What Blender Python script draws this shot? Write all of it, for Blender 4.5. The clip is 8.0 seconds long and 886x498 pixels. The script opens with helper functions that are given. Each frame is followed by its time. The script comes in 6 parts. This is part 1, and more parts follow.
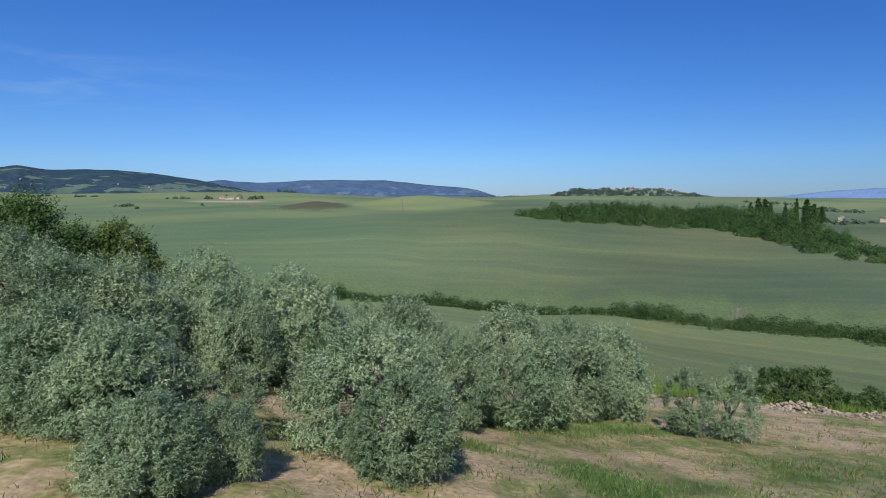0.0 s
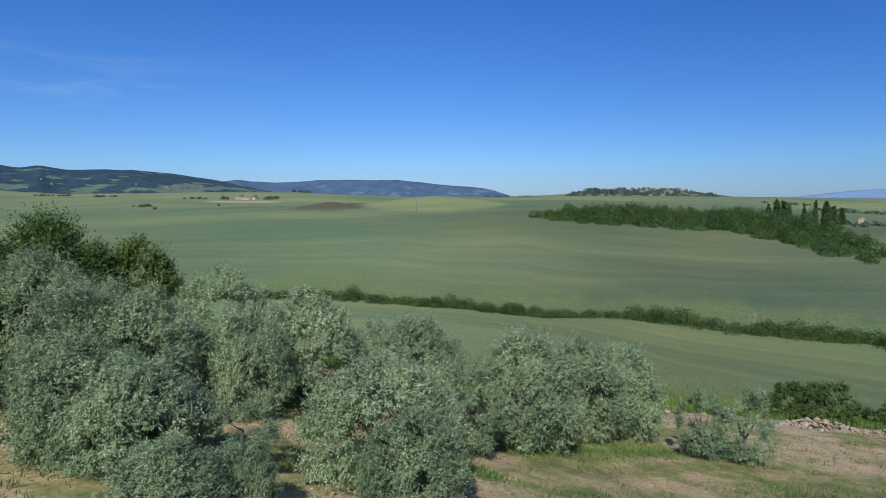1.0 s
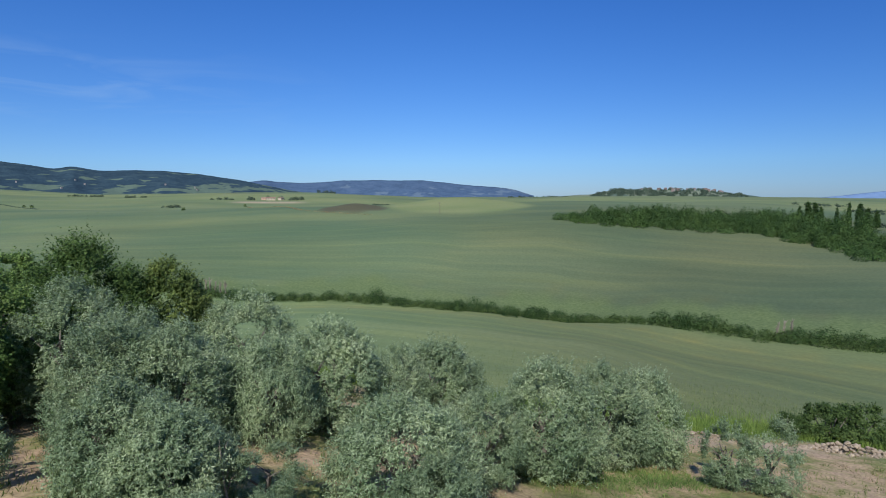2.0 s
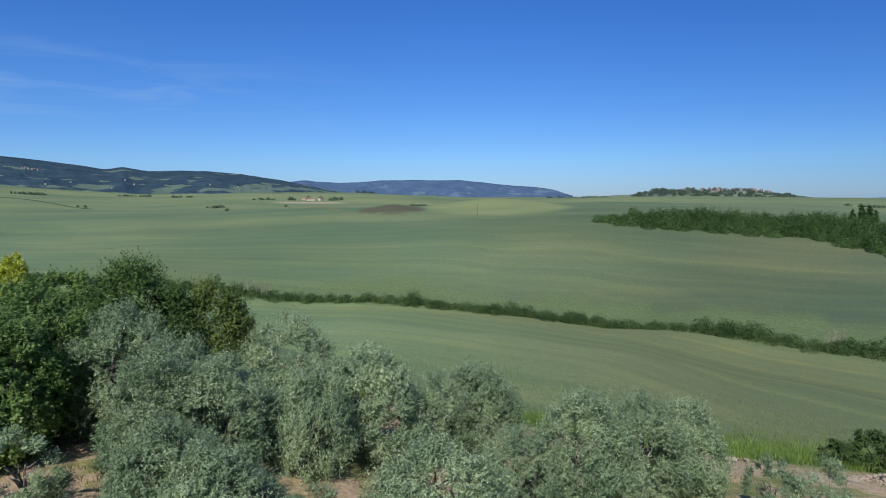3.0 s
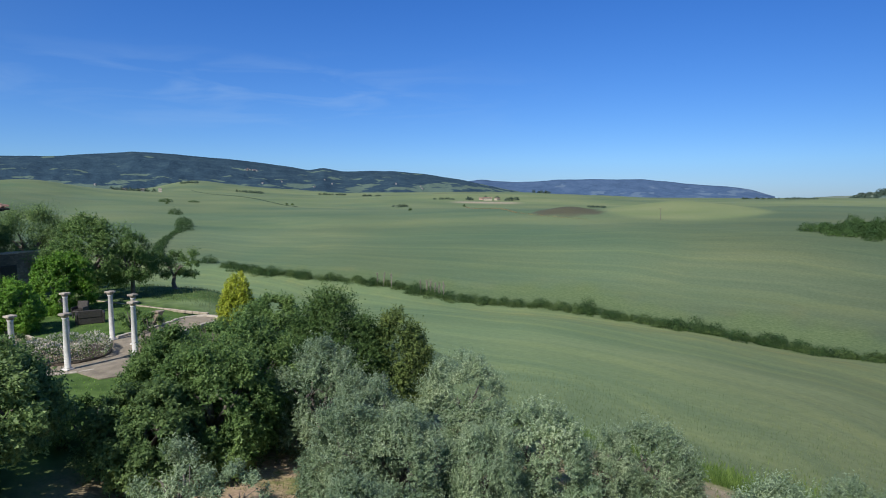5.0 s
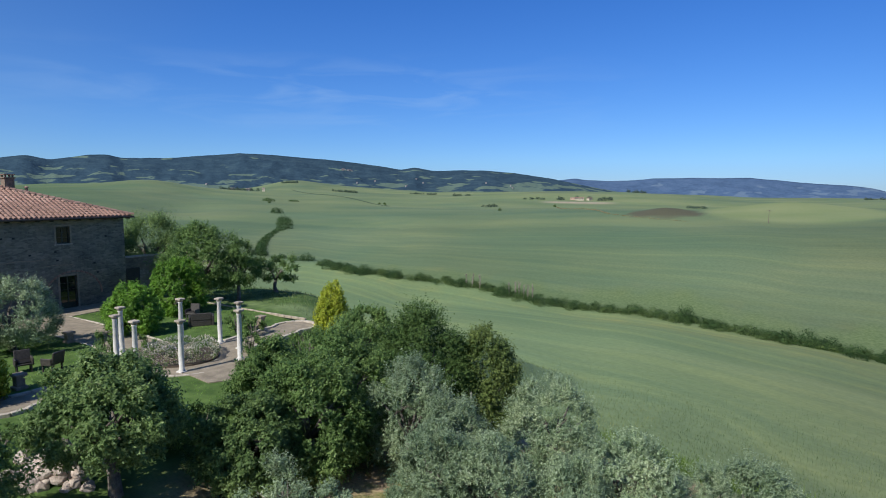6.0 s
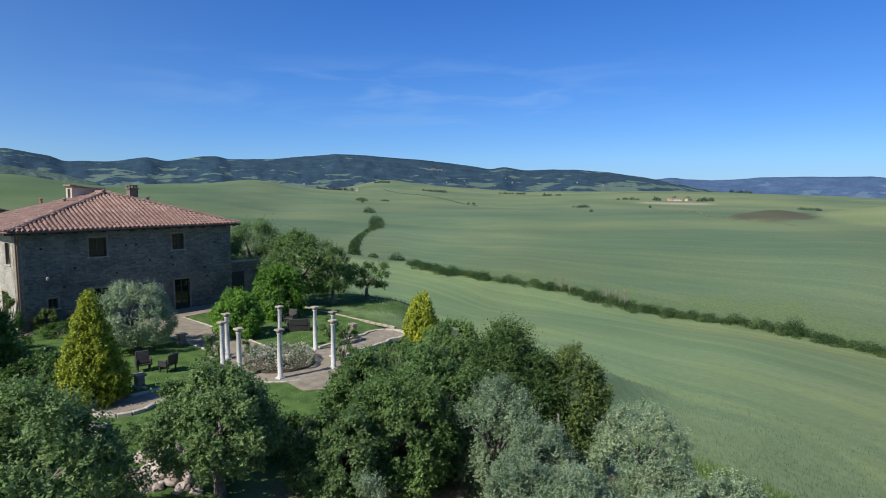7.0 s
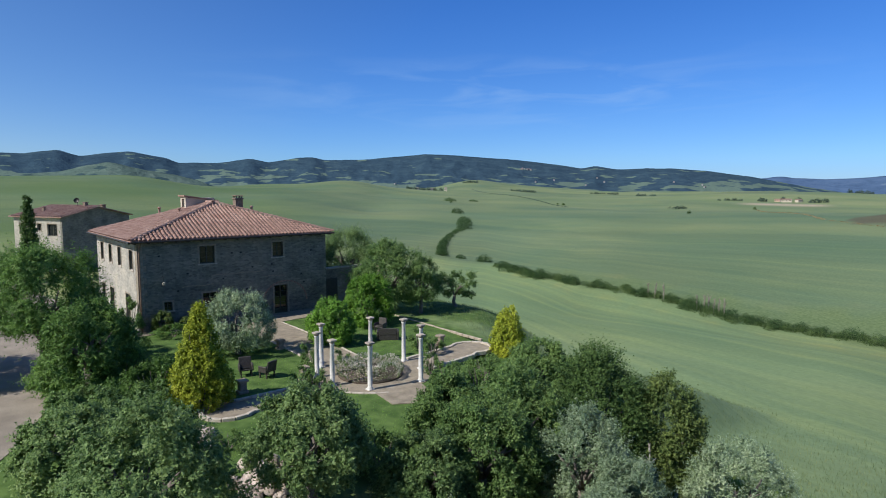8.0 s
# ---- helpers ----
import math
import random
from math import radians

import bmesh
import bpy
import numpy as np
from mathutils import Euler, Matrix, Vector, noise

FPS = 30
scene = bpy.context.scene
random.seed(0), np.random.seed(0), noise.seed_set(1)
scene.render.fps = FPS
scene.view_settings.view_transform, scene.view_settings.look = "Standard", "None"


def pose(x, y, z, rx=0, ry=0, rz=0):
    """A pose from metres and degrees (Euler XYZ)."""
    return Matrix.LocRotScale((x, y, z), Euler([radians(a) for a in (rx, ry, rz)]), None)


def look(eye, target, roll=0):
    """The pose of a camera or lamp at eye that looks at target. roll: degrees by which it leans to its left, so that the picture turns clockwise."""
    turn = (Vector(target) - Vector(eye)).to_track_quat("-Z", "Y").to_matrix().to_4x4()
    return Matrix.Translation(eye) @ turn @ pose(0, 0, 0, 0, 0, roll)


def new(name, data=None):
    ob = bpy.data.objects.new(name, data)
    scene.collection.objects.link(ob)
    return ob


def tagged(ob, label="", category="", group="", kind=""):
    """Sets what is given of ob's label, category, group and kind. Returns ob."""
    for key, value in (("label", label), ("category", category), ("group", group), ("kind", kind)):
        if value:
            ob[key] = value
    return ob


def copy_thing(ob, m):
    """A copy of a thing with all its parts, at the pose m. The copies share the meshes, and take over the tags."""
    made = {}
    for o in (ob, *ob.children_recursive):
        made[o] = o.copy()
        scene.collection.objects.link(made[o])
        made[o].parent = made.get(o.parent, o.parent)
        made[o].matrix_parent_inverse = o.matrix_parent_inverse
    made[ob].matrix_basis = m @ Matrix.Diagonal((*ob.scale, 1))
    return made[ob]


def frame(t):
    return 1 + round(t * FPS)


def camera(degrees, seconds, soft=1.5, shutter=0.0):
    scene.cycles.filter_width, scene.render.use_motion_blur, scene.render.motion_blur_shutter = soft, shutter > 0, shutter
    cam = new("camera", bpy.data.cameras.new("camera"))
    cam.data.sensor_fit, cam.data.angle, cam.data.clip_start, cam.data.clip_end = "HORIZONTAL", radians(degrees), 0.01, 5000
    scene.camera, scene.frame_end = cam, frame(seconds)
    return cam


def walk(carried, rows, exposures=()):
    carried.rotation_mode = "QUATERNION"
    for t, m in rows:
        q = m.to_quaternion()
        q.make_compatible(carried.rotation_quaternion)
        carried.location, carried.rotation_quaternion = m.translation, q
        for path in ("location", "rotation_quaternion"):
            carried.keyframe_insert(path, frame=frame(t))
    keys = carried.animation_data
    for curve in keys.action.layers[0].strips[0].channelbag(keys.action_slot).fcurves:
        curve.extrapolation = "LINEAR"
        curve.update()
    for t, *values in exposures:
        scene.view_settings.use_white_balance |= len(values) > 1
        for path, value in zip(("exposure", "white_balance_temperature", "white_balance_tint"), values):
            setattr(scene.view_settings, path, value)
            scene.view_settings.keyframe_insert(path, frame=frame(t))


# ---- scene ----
cam = camera(73.7, 8.0, 1.0)
# seconds, place in metres, yaw, pitch and roll in degrees
ROWS = [
    (0.0, 0.171, -0.196, 3.249, -4.89, -5.31, -0.31),
    (0.5, 0.190, -0.222, 3.570, -4.35, -5.32, -0.30),
    (1.0, 0.208, -0.249, 3.948, -3.52, -5.33, -0.30),
    (1.5, 0.222, -0.275, 4.376, -2.41, -5.31, -0.31),
    (3.0, 0.234, -0.328, 5.778, 2.38, -5.32, -0.28),
    (3.5, 0.226, -0.334, 6.245, 5.65, -5.32, -0.21),
    (4.0, 0.212, -0.334, 6.678, 10.23, -5.32, -0.13),
    (4.5, 0.194, -0.329, 7.084, 14.81, -5.34, -0.03),
    (6.0, 0.121, -0.295, 8.261, 27.87, -5.47, 0.09),
    (6.5, 0.098, -0.286, 8.658, 32.17, -5.51, 0.14),
    (7.0, 0.080, -0.283, 9.064, 36.44, -5.55, 0.17),
    (7.5, 0.070, -0.291, 9.502, 40.70, -5.58, 0.20),
    (8.0, 0.073, -0.314, 9.952, 44.94, -5.62, 0.20),
]
walk(cam, [(t, pose(x, y, z, 90 + pitch, 0, yaw) @ pose(0, 0, 0, 0, 0, roll)) for t, x, y, z, yaw, pitch, roll in ROWS],
     [(0.0, -0.13, 6300, 10), (4.5, -0.10, 6300, 10), (8.0, 0.04, 6300, 10)])

# ---- world, sun and exposure ----
SUN_WAY = Vector((-0.19, -0.70, 0.69)).normalized()      # from the place towards the sun
world = bpy.data.worlds.new("sky")
scene.world = world
world.use_nodes = True
wn = world.node_tree.nodes
wl = world.node_tree.links
sky = wn.new("ShaderNodeTexSky")
sky.sky_type = "NISHITA"
sky.sun_disc = False
sky.sun_elevation = math.asin(SUN_WAY.z)
sky.sun_rotation = math.atan2(SUN_WAY.x, SUN_WAY.y)
sky.altitude = 300
sky.air_density = 1.0
sky.dust_density = 0.0
sky.ozone_density = 2.0
wn["Background"].inputs["Strength"].default_value = 0.12
clear = wn.new("ShaderNodeHueSaturation")
clear.inputs["Saturation"].default_value = 1.25
soft_sky = wn.new("ShaderNodeGamma")
soft_sky.inputs["Gamma"].default_value = 0.80
wl.new(sky.outputs["Color"], soft_sky.inputs["Color"])
wl.new(soft_sky.outputs["Color"], clear.inputs["Color"])
blue = wn.new("ShaderNodeMix")
blue.data_type = "RGBA"
blue.blend_type = "MULTIPLY"
blue.inputs["Factor"].default_value = 1.0
way = wn.new("ShaderNodeTexCoord")
up_part = wn.new("ShaderNodeSeparateXYZ")
wl.new(way.outputs["Generated"], up_part.inputs["Vector"])
haze = wn.new("ShaderNodeValToRGB")
haze.color_ramp.elements[0].color = (0.50, 0.78, 1.46, 1)
haze.color_ramp.elements[1].position = 0.42
haze.color_ramp.elements[1].color = (0.33, 0.74, 1.45, 1)
low_sky = haze.color_ramp.elements.new(0.05)
low_sky.color = (0.54, 0.88, 1.50, 1)
wl.new(up_part.outputs["Z"], haze.inputs["Fac"])
# the deep blue belongs to the side away from the sun; the sunward half of the sky is paler
sunward = wn.new("ShaderNodeVectorMath")
sunward.operation = "DOT_PRODUCT"
sunward.inputs[1].default_value = SUN_WAY
wl.new(way.outputs["Generated"], sunward.inputs[0])
pale_side = wn.new("ShaderNodeMapRange")
pale_side.inputs["From Min"].default_value = -0.15
pale_side.inputs["From Max"].default_value = 0.9
wl.new(sunward.outputs["Value"], pale_side.inputs["Value"])
paler = wn.new("ShaderNodeMix")
paler.data_type = "RGBA"
paler.inputs["B"].default_value = (1.0, 1.0, 1.05, 1)
wl.new(pale_side.outputs["Result"], paler.inputs["Factor"])
wl.new(haze.outputs["Color"], paler.inputs["A"])
# and it deepens towards the east
eastward = wn.new("ShaderNodeMapRange")
eastward.interpolation_type = "SMOOTHSTEP"
eastward.inputs["From Min"].default_value = -0.1
eastward.inputs["From Max"].default_value = 0.75
wl.new(up_part.outputs["X"], eastward.inputs["Value"])
deeper = wn.new("ShaderNodeMix")
deeper.data_type = "RGBA"
deeper.blend_type = "MULTIPLY"
deeper.inputs["B"].default_value = (0.72, 0.77, 0.82, 1)
wl.new(eastward.outputs["Result"], deeper.inputs["Factor"])
wl.new(paler.outputs["Result"], deeper.inputs["A"])
wl.new(deeper.outputs["Result"], blue.inputs["B"])
wl.new(clear.outputs["Color"], blue.inputs["A"])
# faint streaks of high cirrus
across = wn.new("ShaderNodeMath")
across.operation = "ARCTAN2"
wl.new(up_part.outputs["X"], across.inputs[0])
wl.new(up_part.outputs["Y"], across.inputs[1])
angles = wn.new("ShaderNodeCombineXYZ")
wl.new(across.outputs[0], angles.inputs["X"])
wl.new(up_part.outputs["Z"], angles.inputs["Y"])
stretch = wn.new("ShaderNodeMapping")
stretch.inputs["Rotation"].default_value = (0, 0, 0.10)
stretch.inputs["Scale"].default_value = (5.5, 34.0, 1)
wl.new(angles.outputs[0], stretch.inputs["Vector"])
wisp = wn.new("ShaderNodeTexNoise")
wisp.inputs["Scale"].default_value = 1.0
wisp.inputs["Detail"].default_value = 6
wisp.inputs["Distortion"].default_value = 0.6
wl.new(stretch.outputs[0], wisp.inputs["Vector"])
thin = wn.new("ShaderNodeValToRGB")
thin.color_ramp.elements[0].position = 0.46
thin.color_ramp.elements[0].color = (0, 0, 0, 1)
thin.color_ramp.elements[1].position = 0.80
thin.color_ramp.elements[1].color = (0.55, 0.55, 0.55, 1)
wl.new(wisp.outputs["Fac"], thin.inputs["Fac"])
high = wn.new("ShaderNodeValToRGB")
high.color_ramp.elements.new(0.5)
for el, (p, v) in zip(high.color_ramp.elements, ((0.09, 0.0), (0.155, 1.0), (0.225, 0.0))):
    el.position = p
    el.color = (v, v, v, 1)
wl.new(up_part.outputs["Z"], high.inputs["Fac"])
veil = wn.new("ShaderNodeMath")
veil.operation = "MULTIPLY"
side = wn.new("ShaderNodeValToRGB")
side.color_ramp.elements.new(0.5)
for el, (p, v) in zip(side.color_ramp.elements, ((0.30, 0.0), (0.40, 1.0), (0.48, 0.0))):
    el.position = p
    el.color = (v, v, v, 1)
turn_part = wn.new("ShaderNodeMapRange")
turn_part.inputs["From Min"].default_value = -math.pi
turn_part.inputs["From Max"].default_value = math.pi
wl.new(across.outputs[0], turn_part.inputs["Value"])
wl.new(turn_part.outputs["Result"], side.inputs["Fac"])
west = wn.new("ShaderNodeMath")
west.operation = "MULTIPLY"
wl.new(thin.outputs["Color"], west.inputs[0])
wl.new(side.outputs["Color"], west.inputs[1])
wl.new(west.outputs[0], veil.inputs[0])
wl.new(high.outputs["Color"], veil.inputs[1])
cirrus = wn.new("ShaderNodeMix")
cirrus.data_type = "RGBA"
cirrus.inputs["B"].default_value = (3.6, 5.1, 7.1, 1)
wl.new(veil.outputs[0], cirrus.inputs["Factor"])
wl.new(blue.outputs["Result"], cirrus.inputs["A"])
wl.new(cirrus.outputs["Result"], wn["Background"].inputs["Color"])
sun = new("sun", bpy.data.lights.new("sun", "SUN"))
sun.data.energy = 5.0
sun.data.angle = radians(0.53)
sun.data.color = (1.0, 0.95, 0.87)
sun.matrix_world = look(SUN_WAY * 80, (0, 0, 0))

# ---- materials ----


def material(name, rough=0.8, metal=0.0):
    m = bpy.data.materials.new(name)
    m.use_nodes = True
    b = m.node_tree.nodes["Principled BSDF"]
    b.inputs["Roughness"].default_value = rough
    b.inputs["Metallic"].default_value = metal
    return m, m.node_tree.nodes, m.node_tree.links, b


def colour_ramp(nodes, stops):
    r = nodes.new("ShaderNodeValToRGB")
    e = r.color_ramp.elements
    while len(e) < len(stops):
        e.new(0.5)
    for el, (p, c) in zip(e, stops):
        el.position = p
        el.color = (*c, 1)
    return r


def noise_node(nodes, links, scale, detail=4.0, stretch=(1, 1, 1), turn=0.0, coords="Object"):
    tc = nodes.new("ShaderNodeTexCoord")
    mp = nodes.new("ShaderNodeMapping")
    mp.inputs["Scale"].default_value = stretch
    mp.inputs["Rotation"].default_value = (0, 0, turn)
    links.new(tc.outputs[coords], mp.inputs["Vector"])
    n = nodes.new("ShaderNodeTexNoise")
    n.inputs["Scale"].default_value = scale
    n.inputs["Detail"].default_value = detail
    links.new(mp.outputs["Vector"], n.inputs["Vector"])
    return n


def mix(nodes, links, fac, a, b, blend="MIX"):
    m = nodes.new("ShaderNodeMix")
    m.data_type = "RGBA"
    m.blend_type = blend
    for sock, v in ((m.inputs["Factor"], fac), (m.inputs["A"], a), (m.inputs["B"], b)):
        if isinstance(v, bpy.types.NodeSocket):
            links.new(v, sock)
        elif isinstance(v, tuple):
            sock.default_value = (*v, 1)
        else:
            sock.default_value = v
    return m.outputs["Result"]


def bump(nodes, links, bsdf, height, strength=0.4, distance=0.05):
    b = nodes.new("ShaderNodeBump")
    b.inputs["Strength"].default_value = strength
    b.inputs["Distance"].default_value = distance
    links.new(height, b.inputs["Height"])
    links.new(b.outputs["Normal"], bsdf.inputs["Normal"])


def mottled(name, c1, c2, scale=6.0, fine=40.0, rough=0.85, relief=0.4, distance=0.02, random_amount=0.0, metal=0.0):
    """A surface of two colours in patches and grain, with fine relief."""
    m, nodes, links, b = material(name, rough, metal)
    a = noise_node(nodes, links, scale, 5)
    f = noise_node(nodes, links, fine, 3)
    r = colour_ramp(nodes, ((0.3, c1), (0.7, c2)))
    links.new(a.outputs["Fac"], r.inputs["Fac"])
    g = colour_ramp(nodes, ((0.3, (0.72, 0.72, 0.72)), (0.7, (1.15, 1.15, 1.15))))
    links.new(f.outputs["Fac"], g.inputs["Fac"])
    out = mix(nodes, links, 1.0, r.outputs["Color"], g.outputs["Color"], "MULTIPLY")
    if random_amount:
        oi = nodes.new("ShaderNodeObjectInfo")
        rr = colour_ramp(nodes, ((0.0, (1 - random_amount,) * 3), (1.0, (1 + random_amount,) * 3)))
        links.new(oi.outputs["Random"], rr.inputs["Fac"])
        out = mix(nodes, links, 1.0, out, rr.outputs["Color"], "MULTIPLY")
    links.new(out, b.inputs["Base Color"])
    if relief:
        bump(nodes, links, b, f.outputs["Fac"], relief, distance)
    return m


def leafy(name, dark, light, rough=0.5, through_light=0.35, sheen=0.22):
    """Leaves: each leaf its own shade, a little light passing through."""
    m, nodes, links, b = material(name, rough)
    b.inputs["Specular IOR Level"].default_value = sheen
    geo = nodes.new("ShaderNodeNewGeometry")
    oi = nodes.new("ShaderNodeObjectInfo")
    r = colour_ramp(nodes, ((0.0, dark), (1.0, light)))
    links.new(geo.outputs["Random Per Island"], r.inputs["Fac"])
    v = colour_ramp(nodes, ((0.0, (0.82, 0.84, 0.8)), (1.0, (1.15, 1.12, 1.1))))
    links.new(oi.outputs["Random"], v.inputs["Fac"])
    n = noise_node(nodes, links, 0.9, 3)
    g = colour_ramp(nodes, ((0.35, (0.75, 0.8, 0.75)), (0.65, (1.2, 1.15, 1.1))))
    links.new(n.outputs["Fac"], g.inputs["Fac"])
    c = mix(nodes, links, 1.0, r.outputs["Color"], v.outputs["Color"], "MULTIPLY")
    c = mix(nodes, links, 1.0, c, g.outputs["Color"], "MULTIPLY")
    wide = noise_node(nodes, links, 0.16, 3)
    wg = colour_ramp(nodes, ((0.36, (0.80, 0.86, 0.80)), (0.64, (1.22, 1.15, 1.12))))
    links.new(wide.outputs["Fac"], wg.inputs["Fac"])
    c = mix(nodes, links, 1.0, c, wg.outputs["Color"], "MULTIPLY")
    links.new(c, b.inputs["Base Color"])
    tr = nodes.new("ShaderNodeBsdfTranslucent")
    links.new(c, tr.inputs["Color"])
    ms = nodes.new("ShaderNodeMixShader")
    ms.inputs["Fac"].default_value = through_light
    links.new(b.outputs["BSDF"], ms.inputs[1])
    links.new(tr.outputs["BSDF"], ms.inputs[2])
    links.new(ms.outputs["Shader"], nodes["Material Output"].inputs["Surface"])
    return m


OLIVE_LEAF = leafy("olive_leaves", (0.145, 0.215, 0.11), (0.445, 0.555, 0.39), 0.42, 0.36, 0.4)
GREEN_LEAF = leafy("green_leaves", (0.095, 0.175, 0.055), (0.27, 0.40, 0.145), 0.5, 0.42)
DARK_LEAF = leafy("dark_leaves", (0.10, 0.175, 0.065), (0.285, 0.405, 0.165), 0.5, 0.42)
FEATHER_LEAF = leafy("feathery_leaves", (0.07, 0.145, 0.038), (0.205, 0.35, 0.095), 0.5, 0.42)
BRIGHT_LEAF = leafy("bright_leaves", (0.10, 0.23, 0.03), (0.28, 0.50, 0.09), 0.45, 0.42)
BROWN_LEAF = leafy("browned_leaves", (0.095, 0.15, 0.05), (0.26, 0.335, 0.11), 0.6, 0.42)
GOLD_LEAF = leafy("golden_leaves", (0.21, 0.28, 0.03), (0.64, 0.68, 0.09), 0.55, 0.40)
HEDGE_LEAF = leafy("hedge_leaves", (0.045, 0.085, 0.03), (0.135, 0.21, 0.07), 0.6)
WOOD_LEAF = leafy("wood_leaves", (0.054, 0.105, 0.032), (0.155, 0.25, 0.078), 0.6)
COPSE_LEAF = leafy("copse_leaves", (0.034, 0.074, 0.026), (0.088, 0.165, 0.054), 0.6)
ASH_LEAF = leafy("ash_leaves", (0.055, 0.115, 0.036), (0.13, 0.225, 0.072), 0.6)
PETAL = leafy("white_petals", (0.50, 0.47, 0.45), (0.85, 0.80, 0.77), 0.6)
GRASS_BLADE = leafy("grass_blades", (0.10, 0.16, 0.04), (0.28, 0.35, 0.11), 0.6)
VERGE_BLADE = leafy("verge_blades", (0.12, 0.20, 0.045), (0.27, 0.38, 0.11), 0.6, 0.4)
# leaves of far trees, greyed and blued in colour to carry haze
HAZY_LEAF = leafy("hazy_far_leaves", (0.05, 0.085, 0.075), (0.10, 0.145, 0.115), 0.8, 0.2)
CORN_BLADE = leafy("corn_blades", (0.115, 0.17, 0.075), (0.24, 0.29, 0.14), 0.6, 0.4)
DRY_BLADE = leafy("dry_blades", (0.20, 0.16, 0.09), (0.46, 0.38, 0.23), 0.7)
BARK = mottled("bark", (0.10, 0.085, 0.07), (0.24, 0.21, 0.18), 8, 40, 0.9, 0.6, 0.03)
DEADWOOD = mottled("dead_wood", (0.30, 0.27, 0.23), (0.48, 0.45, 0.40), 8, 50, 0.9, 0.4)
ROOF_TILE = mottled("terracotta_tile", (0.25, 0.137, 0.104), (0.41, 0.275, 0.222), 1.6, 18, 0.85, 0.3, 0.01, 0.16)
PLASTER = mottled("limed_plaster", (0.50, 0.43, 0.335), (0.65, 0.575, 0.47), 1.5, 30, 0.9, 0.3, 0.01)
WHITE_STONE = mottled("white_stone", (0.62, 0.60, 0.55), (0.80, 0.78, 0.74), 5, 45, 0.7, 0.3, 0.005)
KERB_STONE = mottled("kerb_stone", (0.40, 0.345, 0.275), (0.60, 0.535, 0.44), 4, 40, 0.85, 0.4, 0.01)
EARTH_STONE = mottled("earthy_rubble", (0.30, 0.235, 0.17), (0.52, 0.43, 0.335), 3, 22, 0.95, 0.7, 0.04, 0.2)
CHIMNEY_STONE = mottled("brown_chimney_stone", (0.17, 0.125, 0.095), (0.33, 0.25, 0.19), 5, 30, 0.95, 0.6, 0.03)
TAN_STONE = mottled("tan_edging_stone", (0.33, 0.27, 0.20), (0.50, 0.42, 0.32), 4, 40, 0.9, 0.5, 0.01)
ROUGH_STONE = mottled("rough_stone", (0.34, 0.285, 0.22), (0.58, 0.51, 0.42), 3, 22, 0.9, 0.7, 0.04, 0.2)
GRAVEL = mottled("gravel", (0.235, 0.195, 0.14), (0.375, 0.315, 0.23), 2.2, 55, 0.95, 0.8, 0.02)
DRIVE = mottled("pale_gravel_drive", (0.22, 0.185, 0.145), (0.34, 0.29, 0.23), 0.7, 30, 0.95, 0.6, 0.02)
DARK_WOOD = mottled("dark_wood", (0.030, 0.027, 0.024), (0.075, 0.066, 0.058), 12, 60, 0.6)
GREEN_PAINT = mottled("green_brown_paint", (0.04, 0.04, 0.026), (0.075, 0.072, 0.045), 8, 40, 0.5)
STUCCO_PINK = mottled("pink_render", (0.50, 0.33, 0.26), (0.62, 0.45, 0.36), 1.2, 20, 0.9)
IRON = mottled("dark_iron", (0.02, 0.02, 0.02), (0.06, 0.055, 0.05), 10, 40, 0.5, 0.2, 0.005, 0, 0.6)
DARK_GUTTER = mottled("dark_gutter", (0.035, 0.03, 0.027), (0.07, 0.06, 0.052), 6, 30, 0.5, 0.1, 0.005, 0, 0.3)
COPPER = mottled("weathered_copper", (0.22, 0.13, 0.09), (0.32, 0.22, 0.16), 6, 30, 0.5, 0.1, 0.005, 0, 0.5)


def glass_pane():
    m, nodes, links, b = material("window_glass", 0.05)
    b.inputs["Base Color"].default_value = (0.012, 0.014, 0.016, 1)
    b.inputs["Specular IOR Level"].default_value = 0.6
    return m


GLASS = glass_pane()


